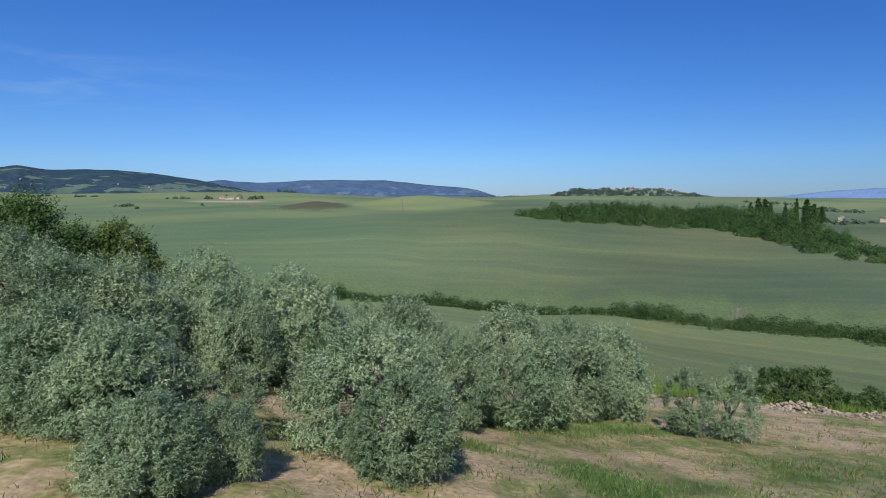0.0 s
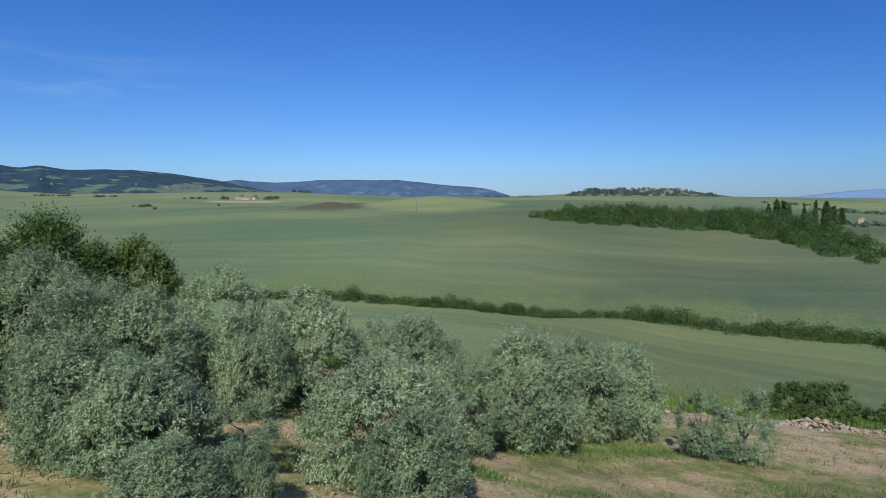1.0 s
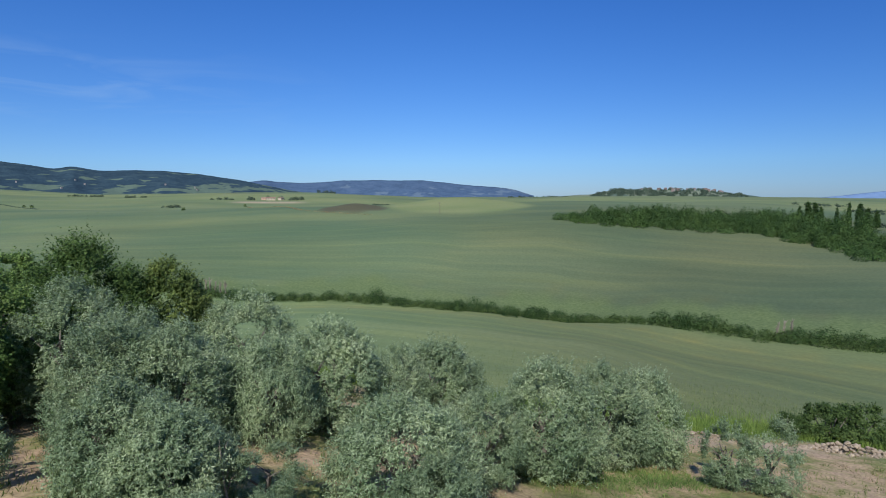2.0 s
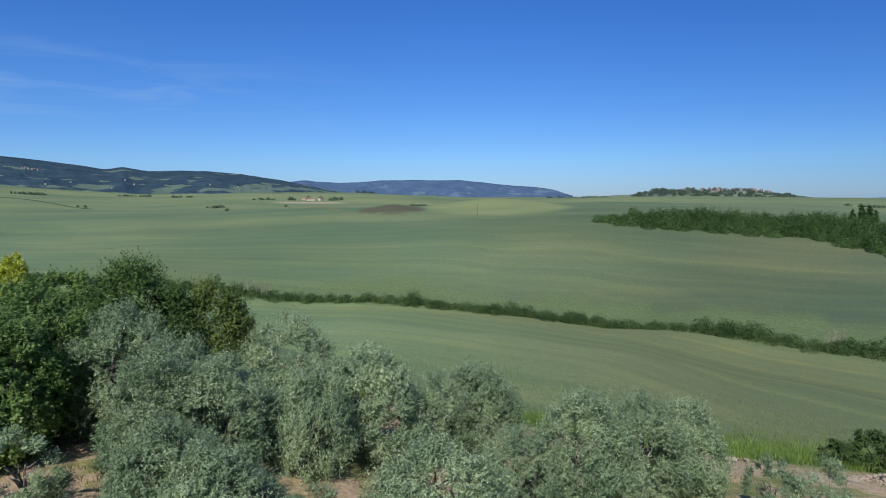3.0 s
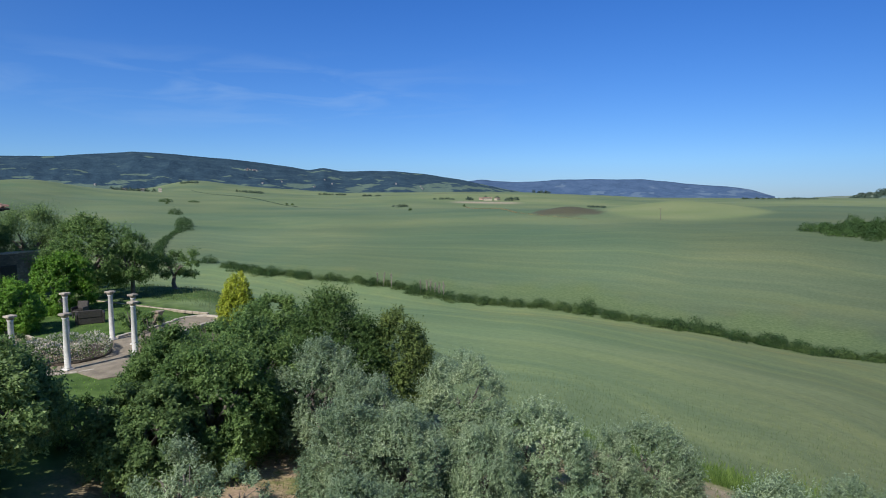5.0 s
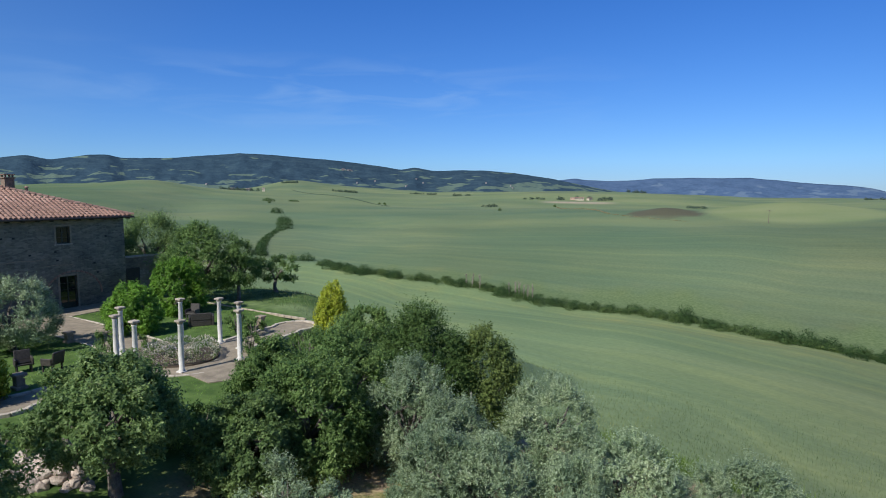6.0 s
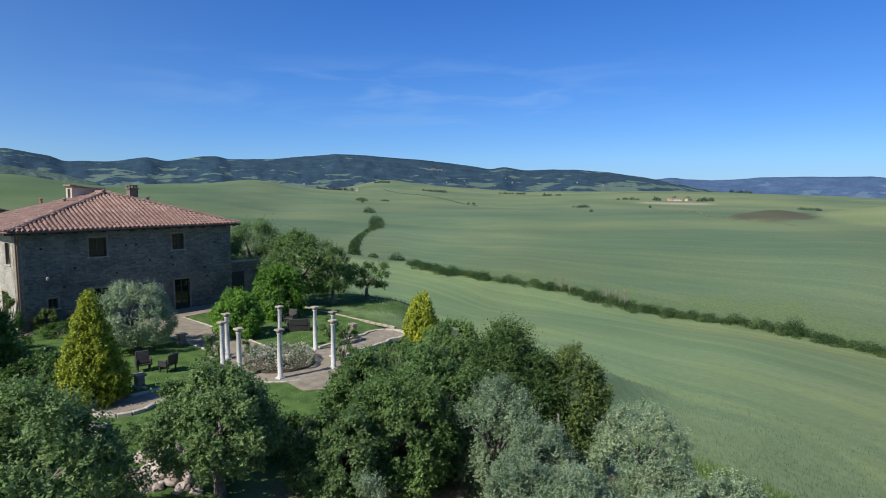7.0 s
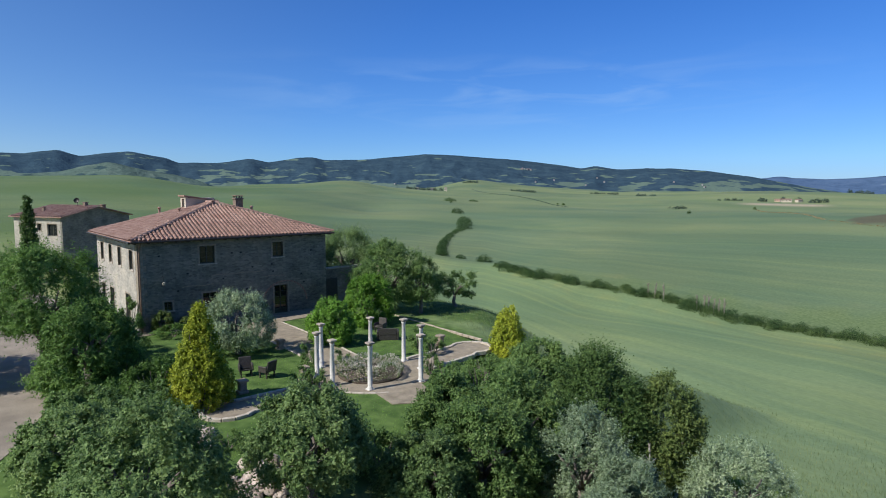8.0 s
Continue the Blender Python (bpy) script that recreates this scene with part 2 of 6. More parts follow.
def stone_wall_material(name, c1, c2, c3, mortar):
    m, nodes, links, b = material(name, 0.92)
    tc = nodes.new("ShaderNodeTexCoord")
    warp = noise_node(nodes, links, 1.6, 3)
    mp = nodes.new("ShaderNodeMapping")
    mp.inputs["Scale"].default_value = (3.6, 3.6, 8.0)
    add = nodes.new("ShaderNodeVectorMath")
    add.operation = "MULTIPLY_ADD"
    links.new(warp.outputs["Color"], add.inputs[0])
    add.inputs[1].default_value = (0.22, 0.22, 0.12)
    links.new(tc.outputs["Object"], add.inputs[2])
    links.new(add.outputs[0], mp.inputs["Vector"])
    v = nodes.new("ShaderNodeTexVoronoi")
    links.new(mp.outputs["Vector"], v.inputs["Vector"])
    v.inputs["Scale"].default_value = 1.0
    e = nodes.new("ShaderNodeTexVoronoi")
    e.feature = "DISTANCE_TO_EDGE"
    links.new(mp.outputs["Vector"], e.inputs["Vector"])
    e.inputs["Scale"].default_value = 1.0
    sep = nodes.new("ShaderNodeSeparateColor")
    links.new(v.outputs["Color"], sep.inputs["Color"])
    r = colour_ramp(nodes, ((0.0, c1), (0.55, c2), (1.0, c3)))
    links.new(sep.outputs["Red"], r.inputs["Fac"])
    j = colour_ramp(nodes, ((0.02, (0, 0, 0)), (0.10, (1, 1, 1))))
    links.new(e.outputs["Distance"], j.inputs["Fac"])
    c = mix(nodes, links, j.outputs["Color"], mortar, r.outputs["Color"])
    stain = noise_node(nodes, links, 0.55, 8)
    s = colour_ramp(nodes, ((0.32, (0.60, 0.61, 0.63)), (0.52, (1.0, 1.0, 1.0)), (0.72, (1.16, 1.12, 1.06))))
    links.new(stain.outputs["Fac"], s.inputs["Fac"])
    c = mix(nodes, links, 1.0, c, s.outputs["Color"], "MULTIPLY")
    links.new(c, b.inputs["Base Color"])
    bump(nodes, links, b, j.outputs["Color"], 0.7, 0.04)
    return m


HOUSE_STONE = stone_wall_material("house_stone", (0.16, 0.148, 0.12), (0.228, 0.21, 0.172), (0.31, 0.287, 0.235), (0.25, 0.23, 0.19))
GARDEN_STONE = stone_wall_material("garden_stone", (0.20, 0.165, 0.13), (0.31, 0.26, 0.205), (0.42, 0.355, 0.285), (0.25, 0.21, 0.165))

# paler copy of the house stone, sunlight put into the limed walls
SUNLIT_LIMED_STONE = stone_wall_material("sunlit_limed_stone", (0.40, 0.36, 0.305), (0.50, 0.455, 0.39), (0.60, 0.55, 0.475), (0.54, 0.495, 0.425))

# ---- the lie of the land ----
RANGES = (40, 80, 120, 170, 250, 400, 700, 1200, 2000)
BEARINGS = (-78, -62, -50, -40, -28, -12, 2, 13, 27, 42)
HEIGHTS = np.array((
    (0, -1, -2, -4, -6, 0, 20, 22, 20),
    (0, -2, -5, -8, -10, -6, 12, 25, 20),
    (-1.2, -8, -13, -16, -17, -9, 2, 15, 14),
    (-3.6, -11, -16, -20, -21, -12, -2, 8, 34),
    (-6, -12, -17, -22.5, -16, -8, -4, 0, 9),
    (-7, -13, -18, -24.5, -13, -4, -8, 10, 6),
    (-7.5, -14, -20, -25.5, -9, -3.5, -9, -4, -9),
    (-8, -15, -22, -27, -6.5, -2, -3, -6, -6),
    (-9, -17, -23, -20, -8.5, -3, -5, -8, -10),
    (-10, -18, -23, -17, -10, -9, -10, -12, -16),
), float)


# hills and hollows: bearing and its spread in degrees, range in metres and its spread, height
HILLS = ((-79, 5, 850, 0.35, 3), (-72.4, 3.5, 800, 0.30, 6), (-66.5, 4, 1250, 0.30, -12), (-60, 5, 1250, 0.25, -6), (-54, 4, 900, 0.25, 13.5), (-46, 3, 1776, 0.20, -4), (-42.2, 2.8, 1600, 0.20, 15),
         (-7.2, 2.0, 385, 0.07, 3.0), (2.6, 4.6, 450, 0.13, 6.0), (-62, 5, 470, 0.16, 3.5), (-52, 3, 520, 0.12, -3.0), (-30, 6, 700, 0.12, -2.5), (-20, 5, 1000, 0.1, 3.0), (-26, 4, 560, 0.1, -2.0))


def smooth(a, b, x):
    k = np.clip((x - a) / (b - a), 0, 1)
    return k * k * (3 - 2 * k)


def hill_noise(x, y, size, seed=0.0):
    """Soft rolling variation from a few crossing waves."""
    u, v = x / size, y / size
    return (np.sin(u * 1.9 + v * 0.7 + seed) + np.sin(v * 2.3 - u * 0.9 + seed * 1.7 + 1.0) + np.sin(u * 3.7 + v * 2.9 + seed * 0.6 + 2.0) * 0.5) / 2.5


def terrace_end(x):
    """The y at which the garden terrace begins to fall to the corn."""
    return 29.3 + 6.5 * smooth(-26, -34, x)


def near_ground(x, y):
    """The olive slope, falling away below the garden terrace."""
    xe = np.clip(x, -5, 6) + np.maximum(x - 6, 0) * 0.5
    plane = np.clip(0.31 - 0.20 * xe - 0.19 * y, -40, 40)
    k = 0.3
    slope = -np.log(np.exp(-plane / k) + np.exp(-0.05 / k)) * k
    w = smooth(-18.0, -13.2, x)
    edge = smooth(0, 11, y - terrace_end(x))
    return slope * w + (0.05 - 1.6 * edge) * (1 - w)


def catmull(p0, p1, p2, p3, k):
    return p1 + 0.5 * k * (p2 - p0 + k * (2 * p0 - 5 * p1 + 4 * p2 - p3 + k * (3 * (p1 - p2) + p3 - p0)))


def land(x, y):
    """Height of the ground at x, y (arrays or numbers)."""
    x, y = np.asarray(x, float), np.asarray(y, float)
    r = np.hypot(x, y)
    b = np.degrees(np.arctan2(x, y))
    lr = np.log(np.clip(r, RANGES[0], RANGES[-1]))
    ks = np.interp(lr, np.log(RANGES), np.arange(len(RANGES)))
    ka = np.interp(b, BEARINGS, np.arange(len(BEARINGS)))
    i, j = np.minimum(ks.astype(int), len(RANGES) - 2), np.minimum(ka.astype(int), len(BEARINGS) - 2)
    fs, fa = ks - i, ka - j
    fa = fa * fa * (3 - 2 * fa)

    def at(row):
        g = lambda d: HEIGHTS[row, np.clip(i + d, 0, len(RANGES) - 1)]
        return catmull(g(-1), g(0), g(1), g(2), fs)
    far = at(j) * (1 - fa) + at(j + 1) * fa
    for b0, bs, r0, rs, dh in HILLS:
        far = far + dh * np.exp(-((b - b0) / bs) ** 2 - (np.log(np.maximum(r, 1) / r0) / rs) ** 2)
    far = far + smooth(260, 700, r) * hill_noise(x, y, 160, 0.4) * 1.6
    far = far + smooth(600, 1100, r) * hill_noise(x, y, 240, 2.1) * 3.6
    w = smooth(30, 62, r) * (1 - smooth(-22, -30, x) * smooth(-58, -50, x) * (1 - smooth(0, 20, y - terrace_end(x))))
    near = near_ground(x, y)
    return near * (1 - w) + far * w


def grid_mesh(name, verts, faces, mats, smooth_shade=True):
    me = bpy.data.meshes.new(name)
    me.from_pydata(verts, [], faces)
    for m in mats:
        me.materials.append(m)
    if smooth_shade:
        me.polygons.foreach_set("use_smooth", np.ones(len(me.polygons), bool))
    me.update()
    return me


def ground_material():
    m, nodes, links, b = material("ground", 0.95)
    at = nodes.new("ShaderNodeAttribute")
    at.attribute_name = "zone"
    sep = nodes.new("ShaderNodeSeparateColor")
    links.new(at.outputs["Color"], sep.inputs["Color"])
    # growing corn: two greens in broad bands along the contour and fine grain
    band = noise_node(nodes, links, 1.0, 4, (0.008, 0.008, 0.16))
    patch = noise_node(nodes, links, 0.012, 4)
    grain = noise_node(nodes, links, 1.4, 6)
    fine = noise_node(nodes, links, 9.0, 4)
    corn = colour_ramp(nodes, ((0.34, (0.119, 0.167, 0.098)), (0.5, (0.134, 0.182, 0.106)), (0.68, (0.158, 0.203, 0.119))))
    links.new(band.outputs["Fac"], corn.inputs["Fac"])
    nf = nodes.new("ShaderNodeAttribute")
    nf.attribute_name = "near_crop"
    yellower = mix(nodes, links, nf.outputs["Fac"], (0.98, 1.0, 0.97), (1.47, 1.42, 1.14))
    tint = colour_ramp(nodes, ((0.35, (0.86, 0.95, 0.95)), (0.65, (1.14, 1.06, 0.96))))
    links.new(patch.outputs["Fac"], tint.inputs["Fac"])
    c = mix(nodes, links, 1.0, corn.outputs["Color"], tint.outputs["Color"], "MULTIPLY")
    streak = noise_node(nodes, links, 1.0, 4, (0.006, 0.006, 0.55))
    sk = colour_ramp(nodes, ((0.32, (0.91, 0.93, 0.94)), (0.55, (1.0, 1.0, 1.0)), (0.72, (1.10, 1.06, 1.0))))
    links.new(streak.outputs["Fac"], sk.inputs["Fac"])
    c = mix(nodes, links, 1.0, c, sk.outputs["Color"], "MULTIPLY")
    c = mix(nodes, links, 1.0, c, yellower, "MULTIPLY")
    # multiplied darker by bearing, mostly on the eastern side
    ea = nodes.new("ShaderNodeAttribute")
    ea.attribute_name = "side_tint"
    c = mix(nodes, links, 1.0, c, mix(nodes, links, ea.outputs["Fac"], (1.0, 1.0, 1.0), (0.84, 0.77, 0.80)), "MULTIPLY")
    # drier bands that run along with the hedgerow
    gap = nodes.new("ShaderNodeAttribute")
    gap.attribute_name = "hedge_gap"
    along = noise_node(nodes, links, 0.02, 2)
    cv = nodes.new("ShaderNodeCombineXYZ")
    links.new(gap.outputs["Fac"], cv.inputs["X"])
    links.new(along.outputs["Fac"], cv.inputs["Y"])
    rows = nodes.new("ShaderNodeTexNoise")
    rows.inputs["Scale"].default_value = 0.085
    rows.inputs["Detail"].default_value = 3
    links.new(cv.outputs[0], rows.inputs["Vector"])
    dry = colour_ramp(nodes, ((0.38, (0.93, 0.945, 0.955)), (0.49, (0.985, 0.99, 1.0)), (0.55, (1.06, 1.05, 1.02)), (0.66, (1.17, 1.12, 1.05))))
    links.new(rows.outputs["Fac"], dry.inputs["Fac"])
    c = mix(nodes, links, 1.0, c, dry.outputs["Color"], "MULTIPLY")
    # drill rows and tramlines, finer than the bands
    cv2 = nodes.new("ShaderNodeCombineXYZ")
    along2 = noise_node(nodes, links, 0.012, 3)
    links.new(gap.outputs["Fac"], cv2.inputs["X"])
    spread = nodes.new("ShaderNodeMath")
    spread.operation = "MULTIPLY"
    spread.inputs[1].default_value = 9.0
    links.new(along2.outputs["Fac"], spread.inputs[0])
    links.new(spread.outputs[0], cv2.inputs["Y"])
    tram = nodes.new("ShaderNodeTexNoise")
    tram.inputs["Scale"].default_value = 0.33
    tram.inputs["Detail"].default_value = 4
    links.new(cv2.outputs[0], tram.inputs["Vector"])
    tm = colour_ramp(nodes, ((0.36, (0.93, 0.95, 0.95)), (0.5, (1.0, 1.0, 1.0)), (0.66, (1.08, 1.05, 1.0))))
    links.new(tram.outputs["Fac"], tm.inputs["Fac"])
    c = mix(nodes, links, 1.0, c, tm.outputs["Color"], "MULTIPLY")
    # ripening rusty strips in the nearer field
    ru = nodes.new("ShaderNodeAttribute")
    ru.attribute_name = "rusty"
    c = mix(nodes, links, 1.0, c, mix(nodes, links, ru.outputs["Fac"], (1.0, 1.0, 1.0), (1.19, 1.04, 0.94)), "MULTIPLY")
    # bright unmown grass beside the hedgerow
    vg = nodes.new("ShaderNodeAttribute")
    vg.attribute_name = "lush"
    lush = colour_ramp(nodes, ((0.3, (0.105, 0.155, 0.06)), (0.7, (0.15, 0.20, 0.085))))
    links.new(grain.outputs["Fac"], lush.inputs["Fac"])
    c = mix(nodes, links, vg.outputs["Fac"], c, lush.outputs["Color"])
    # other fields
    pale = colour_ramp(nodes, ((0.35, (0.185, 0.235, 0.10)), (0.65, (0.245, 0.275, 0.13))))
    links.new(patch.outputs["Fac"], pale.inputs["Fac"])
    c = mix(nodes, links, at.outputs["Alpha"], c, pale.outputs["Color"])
    brown = colour_ramp(nodes, ((0.3, (0.088, 0.088, 0.054)), (0.7, (0.125, 0.118, 0.072))))
    links.new(band.outputs["Fac"], brown.inputs["Fac"])
    c = mix(nodes, links, sep.outputs["Blue"], c, brown.outputs["Color"])
    # garden lawn and weeds
    lawn = colour_ramp(nodes, ((0.3, (0.056, 0.105, 0.026)), (0.7, (0.11, 0.175, 0.047))))
    links.new(grain.outputs["Fac"], lawn.inputs["Fac"])
    c = mix(nodes, links, sep.outputs["Green"], c, lawn.outputs["Color"])
    # grove soil with dry mown grass and green patches
    wide = noise_node(nodes, links, 0.33, 5)
    soil = colour_ramp(nodes, ((0.32, (0.41, 0.275, 0.185)), (0.42, (0.49, 0.355, 0.24)), (0.49, (0.43, 0.335, 0.195)), (0.555, (0.26, 0.25, 0.105)), (0.64, (0.15, 0.19, 0.062))))
    mid = noise_node(nodes, links, 1.9, 5)
    both = nodes.new("ShaderNodeMix")
    both.inputs["Factor"].default_value = 0.38
    links.new(wide.outputs["Fac"], both.inputs["A"])
    links.new(mid.outputs["Fac"], both.inputs["B"])
    links.new(both.outputs["Result"], soil.inputs["Fac"])
    sg = colour_ramp(nodes, ((0.3, (0.68, 0.68, 0.68)), (0.7, (1.25, 1.25, 1.25))))
    links.new(fine.outputs["Fac"], sg.inputs["Fac"])
    soil_c = mix(nodes, links, 1.0, soil.outputs["Color"], sg.outputs["Color"], "MULTIPLY")
    c = mix(nodes, links, sep.outputs["Red"], c, soil_c)
    # bare pale earth of the track along the corn
    tr = nodes.new("ShaderNodeAttribute")
    tr.attribute_name = "track"
    earth = colour_ramp(nodes, ((0.3, (0.36, 0.28, 0.20)), (0.7, (0.52, 0.43, 0.33))))
    links.new(grain.outputs["Fac"], earth.inputs["Fac"])
    c = mix(nodes, links, tr.outputs["Fac"], c, earth.outputs["Color"])
    gg = colour_ramp(nodes, ((0.3, (0.88, 0.89, 0.88)), (0.7, (1.10, 1.09, 1.08))))
    links.new(grain.outputs["Fac"], gg.inputs["Fac"])
    c = mix(nodes, links, 1.0, c, gg.outputs["Color"], "MULTIPLY")
    links.new(c, b.inputs["Base Color"])
    b.inputs["Specular IOR Level"].default_value = 0.15
    bump(nodes, links, b, fine.outputs["Fac"], 0.3, 0.05)
    return m


def ellipse(x, y, cx, cy, rx, ry, turn=0.0, soft=0.15):
    c, s = math.cos(radians(turn)), math.sin(radians(turn))
    u, v = ((x - cx) * c + (y - cy) * s) / rx, (-(x - cx) * s + (y - cy) * c) / ry
    return 1 - smooth(1 - soft, 1 + soft, np.hypot(u, v))


def grove_edge(x):
    """The y at which the grove ends and the corn begins."""
    return 27.2 + 0.5 * np.sin(x * 0.35) - 0.06 * np.minimum(x + 8, 0) - 0.10 * np.maximum(x - 16, 0)


HEDGE_BEARING = np.array((-104, -60, -43.5, -41, -37, -32, -27.8, -22.9, -14.7, -1.8, 3.4, 11.5, 19.3, 27.4, 33, 41, 52, 63))
HEDGE_RANGE = np.array((270, 262, 252, 253, 228, 200, 193, 182, 170, 160, 152, 150, 139, 128, 126, 127, 133, 146))


def make_ground():
    rings = np.concatenate(([0.0], np.geomspace(1.5, 4900, 220)))
    bear = np.radians(np.concatenate((np.arange(-104, 60, 0.4), np.arange(60, 256, 3.0))))
    R, B = np.meshgrid(rings, bear, indexing="ij")
    x, y = R * np.sin(B), R * np.cos(B)
    z = land(x, y)
    z = z - smooth(2000, 4900, R) * 60
    # clods and tufts near by
    rough = np.array([noise.fractal(Vector((a * 0.8, c * 0.8, 0)), 1.0, 2.0, 3) if q < 45 else 0.0 for a, c, q in zip(x.ravel(), y.ravel(), R.ravel())]).reshape(x.shape)
    grove = (1 - smooth(-0.8, 0.8, y - grove_edge(x))) * (1 - smooth(75, 90, R)) * smooth(-15.5, -12.5, x + 0.8 * np.sin(y * 0.7))
    z = z + rough * 0.07 * grove
    n, k = len(rings), len(bear)
    verts = np.stack((x, y, z), -1).reshape(-1, 3)
    ii, jj = np.meshgrid(np.arange(n - 1), np.arange(k), indexing="ij")
    j2 = (jj + 1) % k
    faces = np.stack((ii * k + jj, (ii + 1) * k + jj, (ii + 1) * k + j2, ii * k + j2), -1).reshape(-1, 4)
    me = grid_mesh("ground", verts.tolist(), faces.tolist(), [ground_material()])
    zone = np.zeros((n, k, 4))
    lawn = (1 - smooth(-15.5, -12.5, x + 0.8 * np.sin(y * 0.7))) * (1 - smooth(29.5, 32, y)) * smooth(-70, -60, x)
    lawn = np.maximum(lawn, ellipse(x, y, -36, 36, 9, 5))
    # lush grass beyond the hedgerow
    strip = np.degrees(B)
    beyond = R - np.interp(strip, HEDGE_BEARING, HEDGE_RANGE)
    ragged = 2.5 * np.sin(strip * 0.9) + 1.5 * np.sin(strip * 2.3 + 1.0)
    wide = 15 + 12 * np.exp(-((strip + 7) / 6) ** 2) + 13 * np.exp(-((strip - 13) / 8) ** 2) + 8 * np.exp(-((strip - 28) / 6) ** 2)
    lush = smooth(0, 2, beyond) * (1 - smooth(wide + ragged - 5, wide + ragged + 7, beyond)) * smooth(-42, -30, strip) * 0.8
    lush = np.maximum(lush, (1 - smooth(1.5, 4, -beyond + ragged * 0.4)) * smooth(-3, 0, -beyond) * 0.7)
    rusty = np.zeros_like(beyond)
    for g, w, k in ((-13, 3.0, 1.0), (-19, 1.8, 0.5), (-34, 3.5, 0.55), (-52, 4.0, 0.35), (wide + 2, 3.0, 0.8)):
        rusty = np.maximum(rusty, np.exp(-((beyond - g + ragged * 0.8) / w) ** 2) * k * (0.55 + 0.45 * np.sin(strip * 1.4 + k * 5)))
    # the western hills carry a greener crop
    lawn = np.maximum(lawn, smooth(-52, -68, strip) * smooth(90, 200, R) * np.clip(0.42 + 0.25 * hill_noise(x, y, 60, 4.0), 0, 0.7))
    # short mown grass in the open part of the grove
    mown = ellipse(x, y, 10.5, 12.5, 9.0, 6.0, 0, 0.3) * np.clip(0.42 + 0.5 * hill_noise(x, y, 2.2, 6.0) + 0.35 * hill_noise(x, y, 0.7, 9.0), 0.08, 0.85)
    zone[..., 0] = grove * (1 - mown)
    lawn = np.maximum(lawn, smooth(0, 0.1, mown) * grove)
    zone[..., 1] = lawn
    brown = ellipse(x, y, -47, 366, 21, 27, 12, 0.08)
    brown = np.maximum(brown, ellipse(x, y, -420, 1330, 60, 24, 20) * 0.8)
    zone[..., 2] = brown
    pale = ellipse(x, y, 18, 400, 46, 95, 4, 0.12)
    for cx, cy, rx, ry, tn in ((-300, 900, 220, 90, 20), (-90, 800, 130, 60, -10), (330, 700, 160, 50, 10), (-700, 1300, 300, 120, 30), (420, 520, 160, 60, 30), (245, 900, 160, 90, 10), (560, 900, 260, 110, 30), (330, 420, 90, 30, 40), (-320, 1500, 160, 90, 0)):
        pale = np.maximum(pale, ellipse(x, y, cx, cy, rx, ry, tn, 0.3) * 0.75)
    # beyond the first crest the land is mixed paler with range, in patches
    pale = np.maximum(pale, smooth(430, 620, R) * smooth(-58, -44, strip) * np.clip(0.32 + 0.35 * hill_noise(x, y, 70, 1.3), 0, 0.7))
    verge = np.exp(-((y - grove_edge(x) - 1.8) / 2.0) ** 2) * (R < 90) * 0.8
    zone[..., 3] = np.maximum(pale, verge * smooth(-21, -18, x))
    col = me.color_attributes.new("zone", "FLOAT_COLOR", "POINT")
    col.data.foreach_set("color", zone.reshape(-1))
    wob = np.sin(x * 0.9) * 0.4 + np.sin(x * 0.37 + 1) * 0.5
    track = np.exp(-((y - grove_edge(x) + 1.5 + wob * 0.5) / 0.95) ** 4) * smooth(-4, 2, x) * (x < 60) * (0.65 + 0.35 * np.sin(x * 1.7 + y))
    # the yard before the far farm
    track = np.maximum(track, ellipse(x, y, -198, 742, 42, 16, 10, 0.3) * 0.9)
    # the crop this side of the hedgerow is yellower
    near_crop = 1 - smooth(-2, 3, R - np.interp(np.degrees(B), HEDGE_BEARING, HEDGE_RANGE))
    ga = me.attributes.new("hedge_gap", "FLOAT", "POINT")
    ga.data.foreach_set("value", (np.sign(beyond) * np.minimum(np.abs(beyond), 130 + 20 * np.log(np.maximum(np.abs(beyond), 130) / 130))).ravel())
    # the field is tinted darker towards the east, and more weakly the west
    ec = me.attributes.new("side_tint", "FLOAT", "POINT")
    ec.data.foreach_set("value", (np.maximum(smooth(-12, 22, np.degrees(B)), smooth(-44, -62, np.degrees(B)) * 0.6) * (1 - 0.8 * smooth(280, 420, R))).ravel())
    na = me.attributes.new("near_crop", "FLOAT", "POINT")
    na.data.foreach_set("value", near_crop.ravel())
    va = me.attributes.new("lush", "FLOAT", "POINT")
    va.data.foreach_set("value", lush.ravel())
    rsa = me.attributes.new("rusty", "FLOAT", "POINT")
    rsa.data.foreach_set("value", rusty.ravel())
    at = me.attributes.new("track", "FLOAT", "POINT")
    at.data.foreach_set("value", track.ravel())
    ob = new("ground", me)
    tagged(ob, "rolling green corn fields falling away from an olive grove", "ground", kind="structure")
    return ob


make_ground()

# ---- mountains in the distance ----


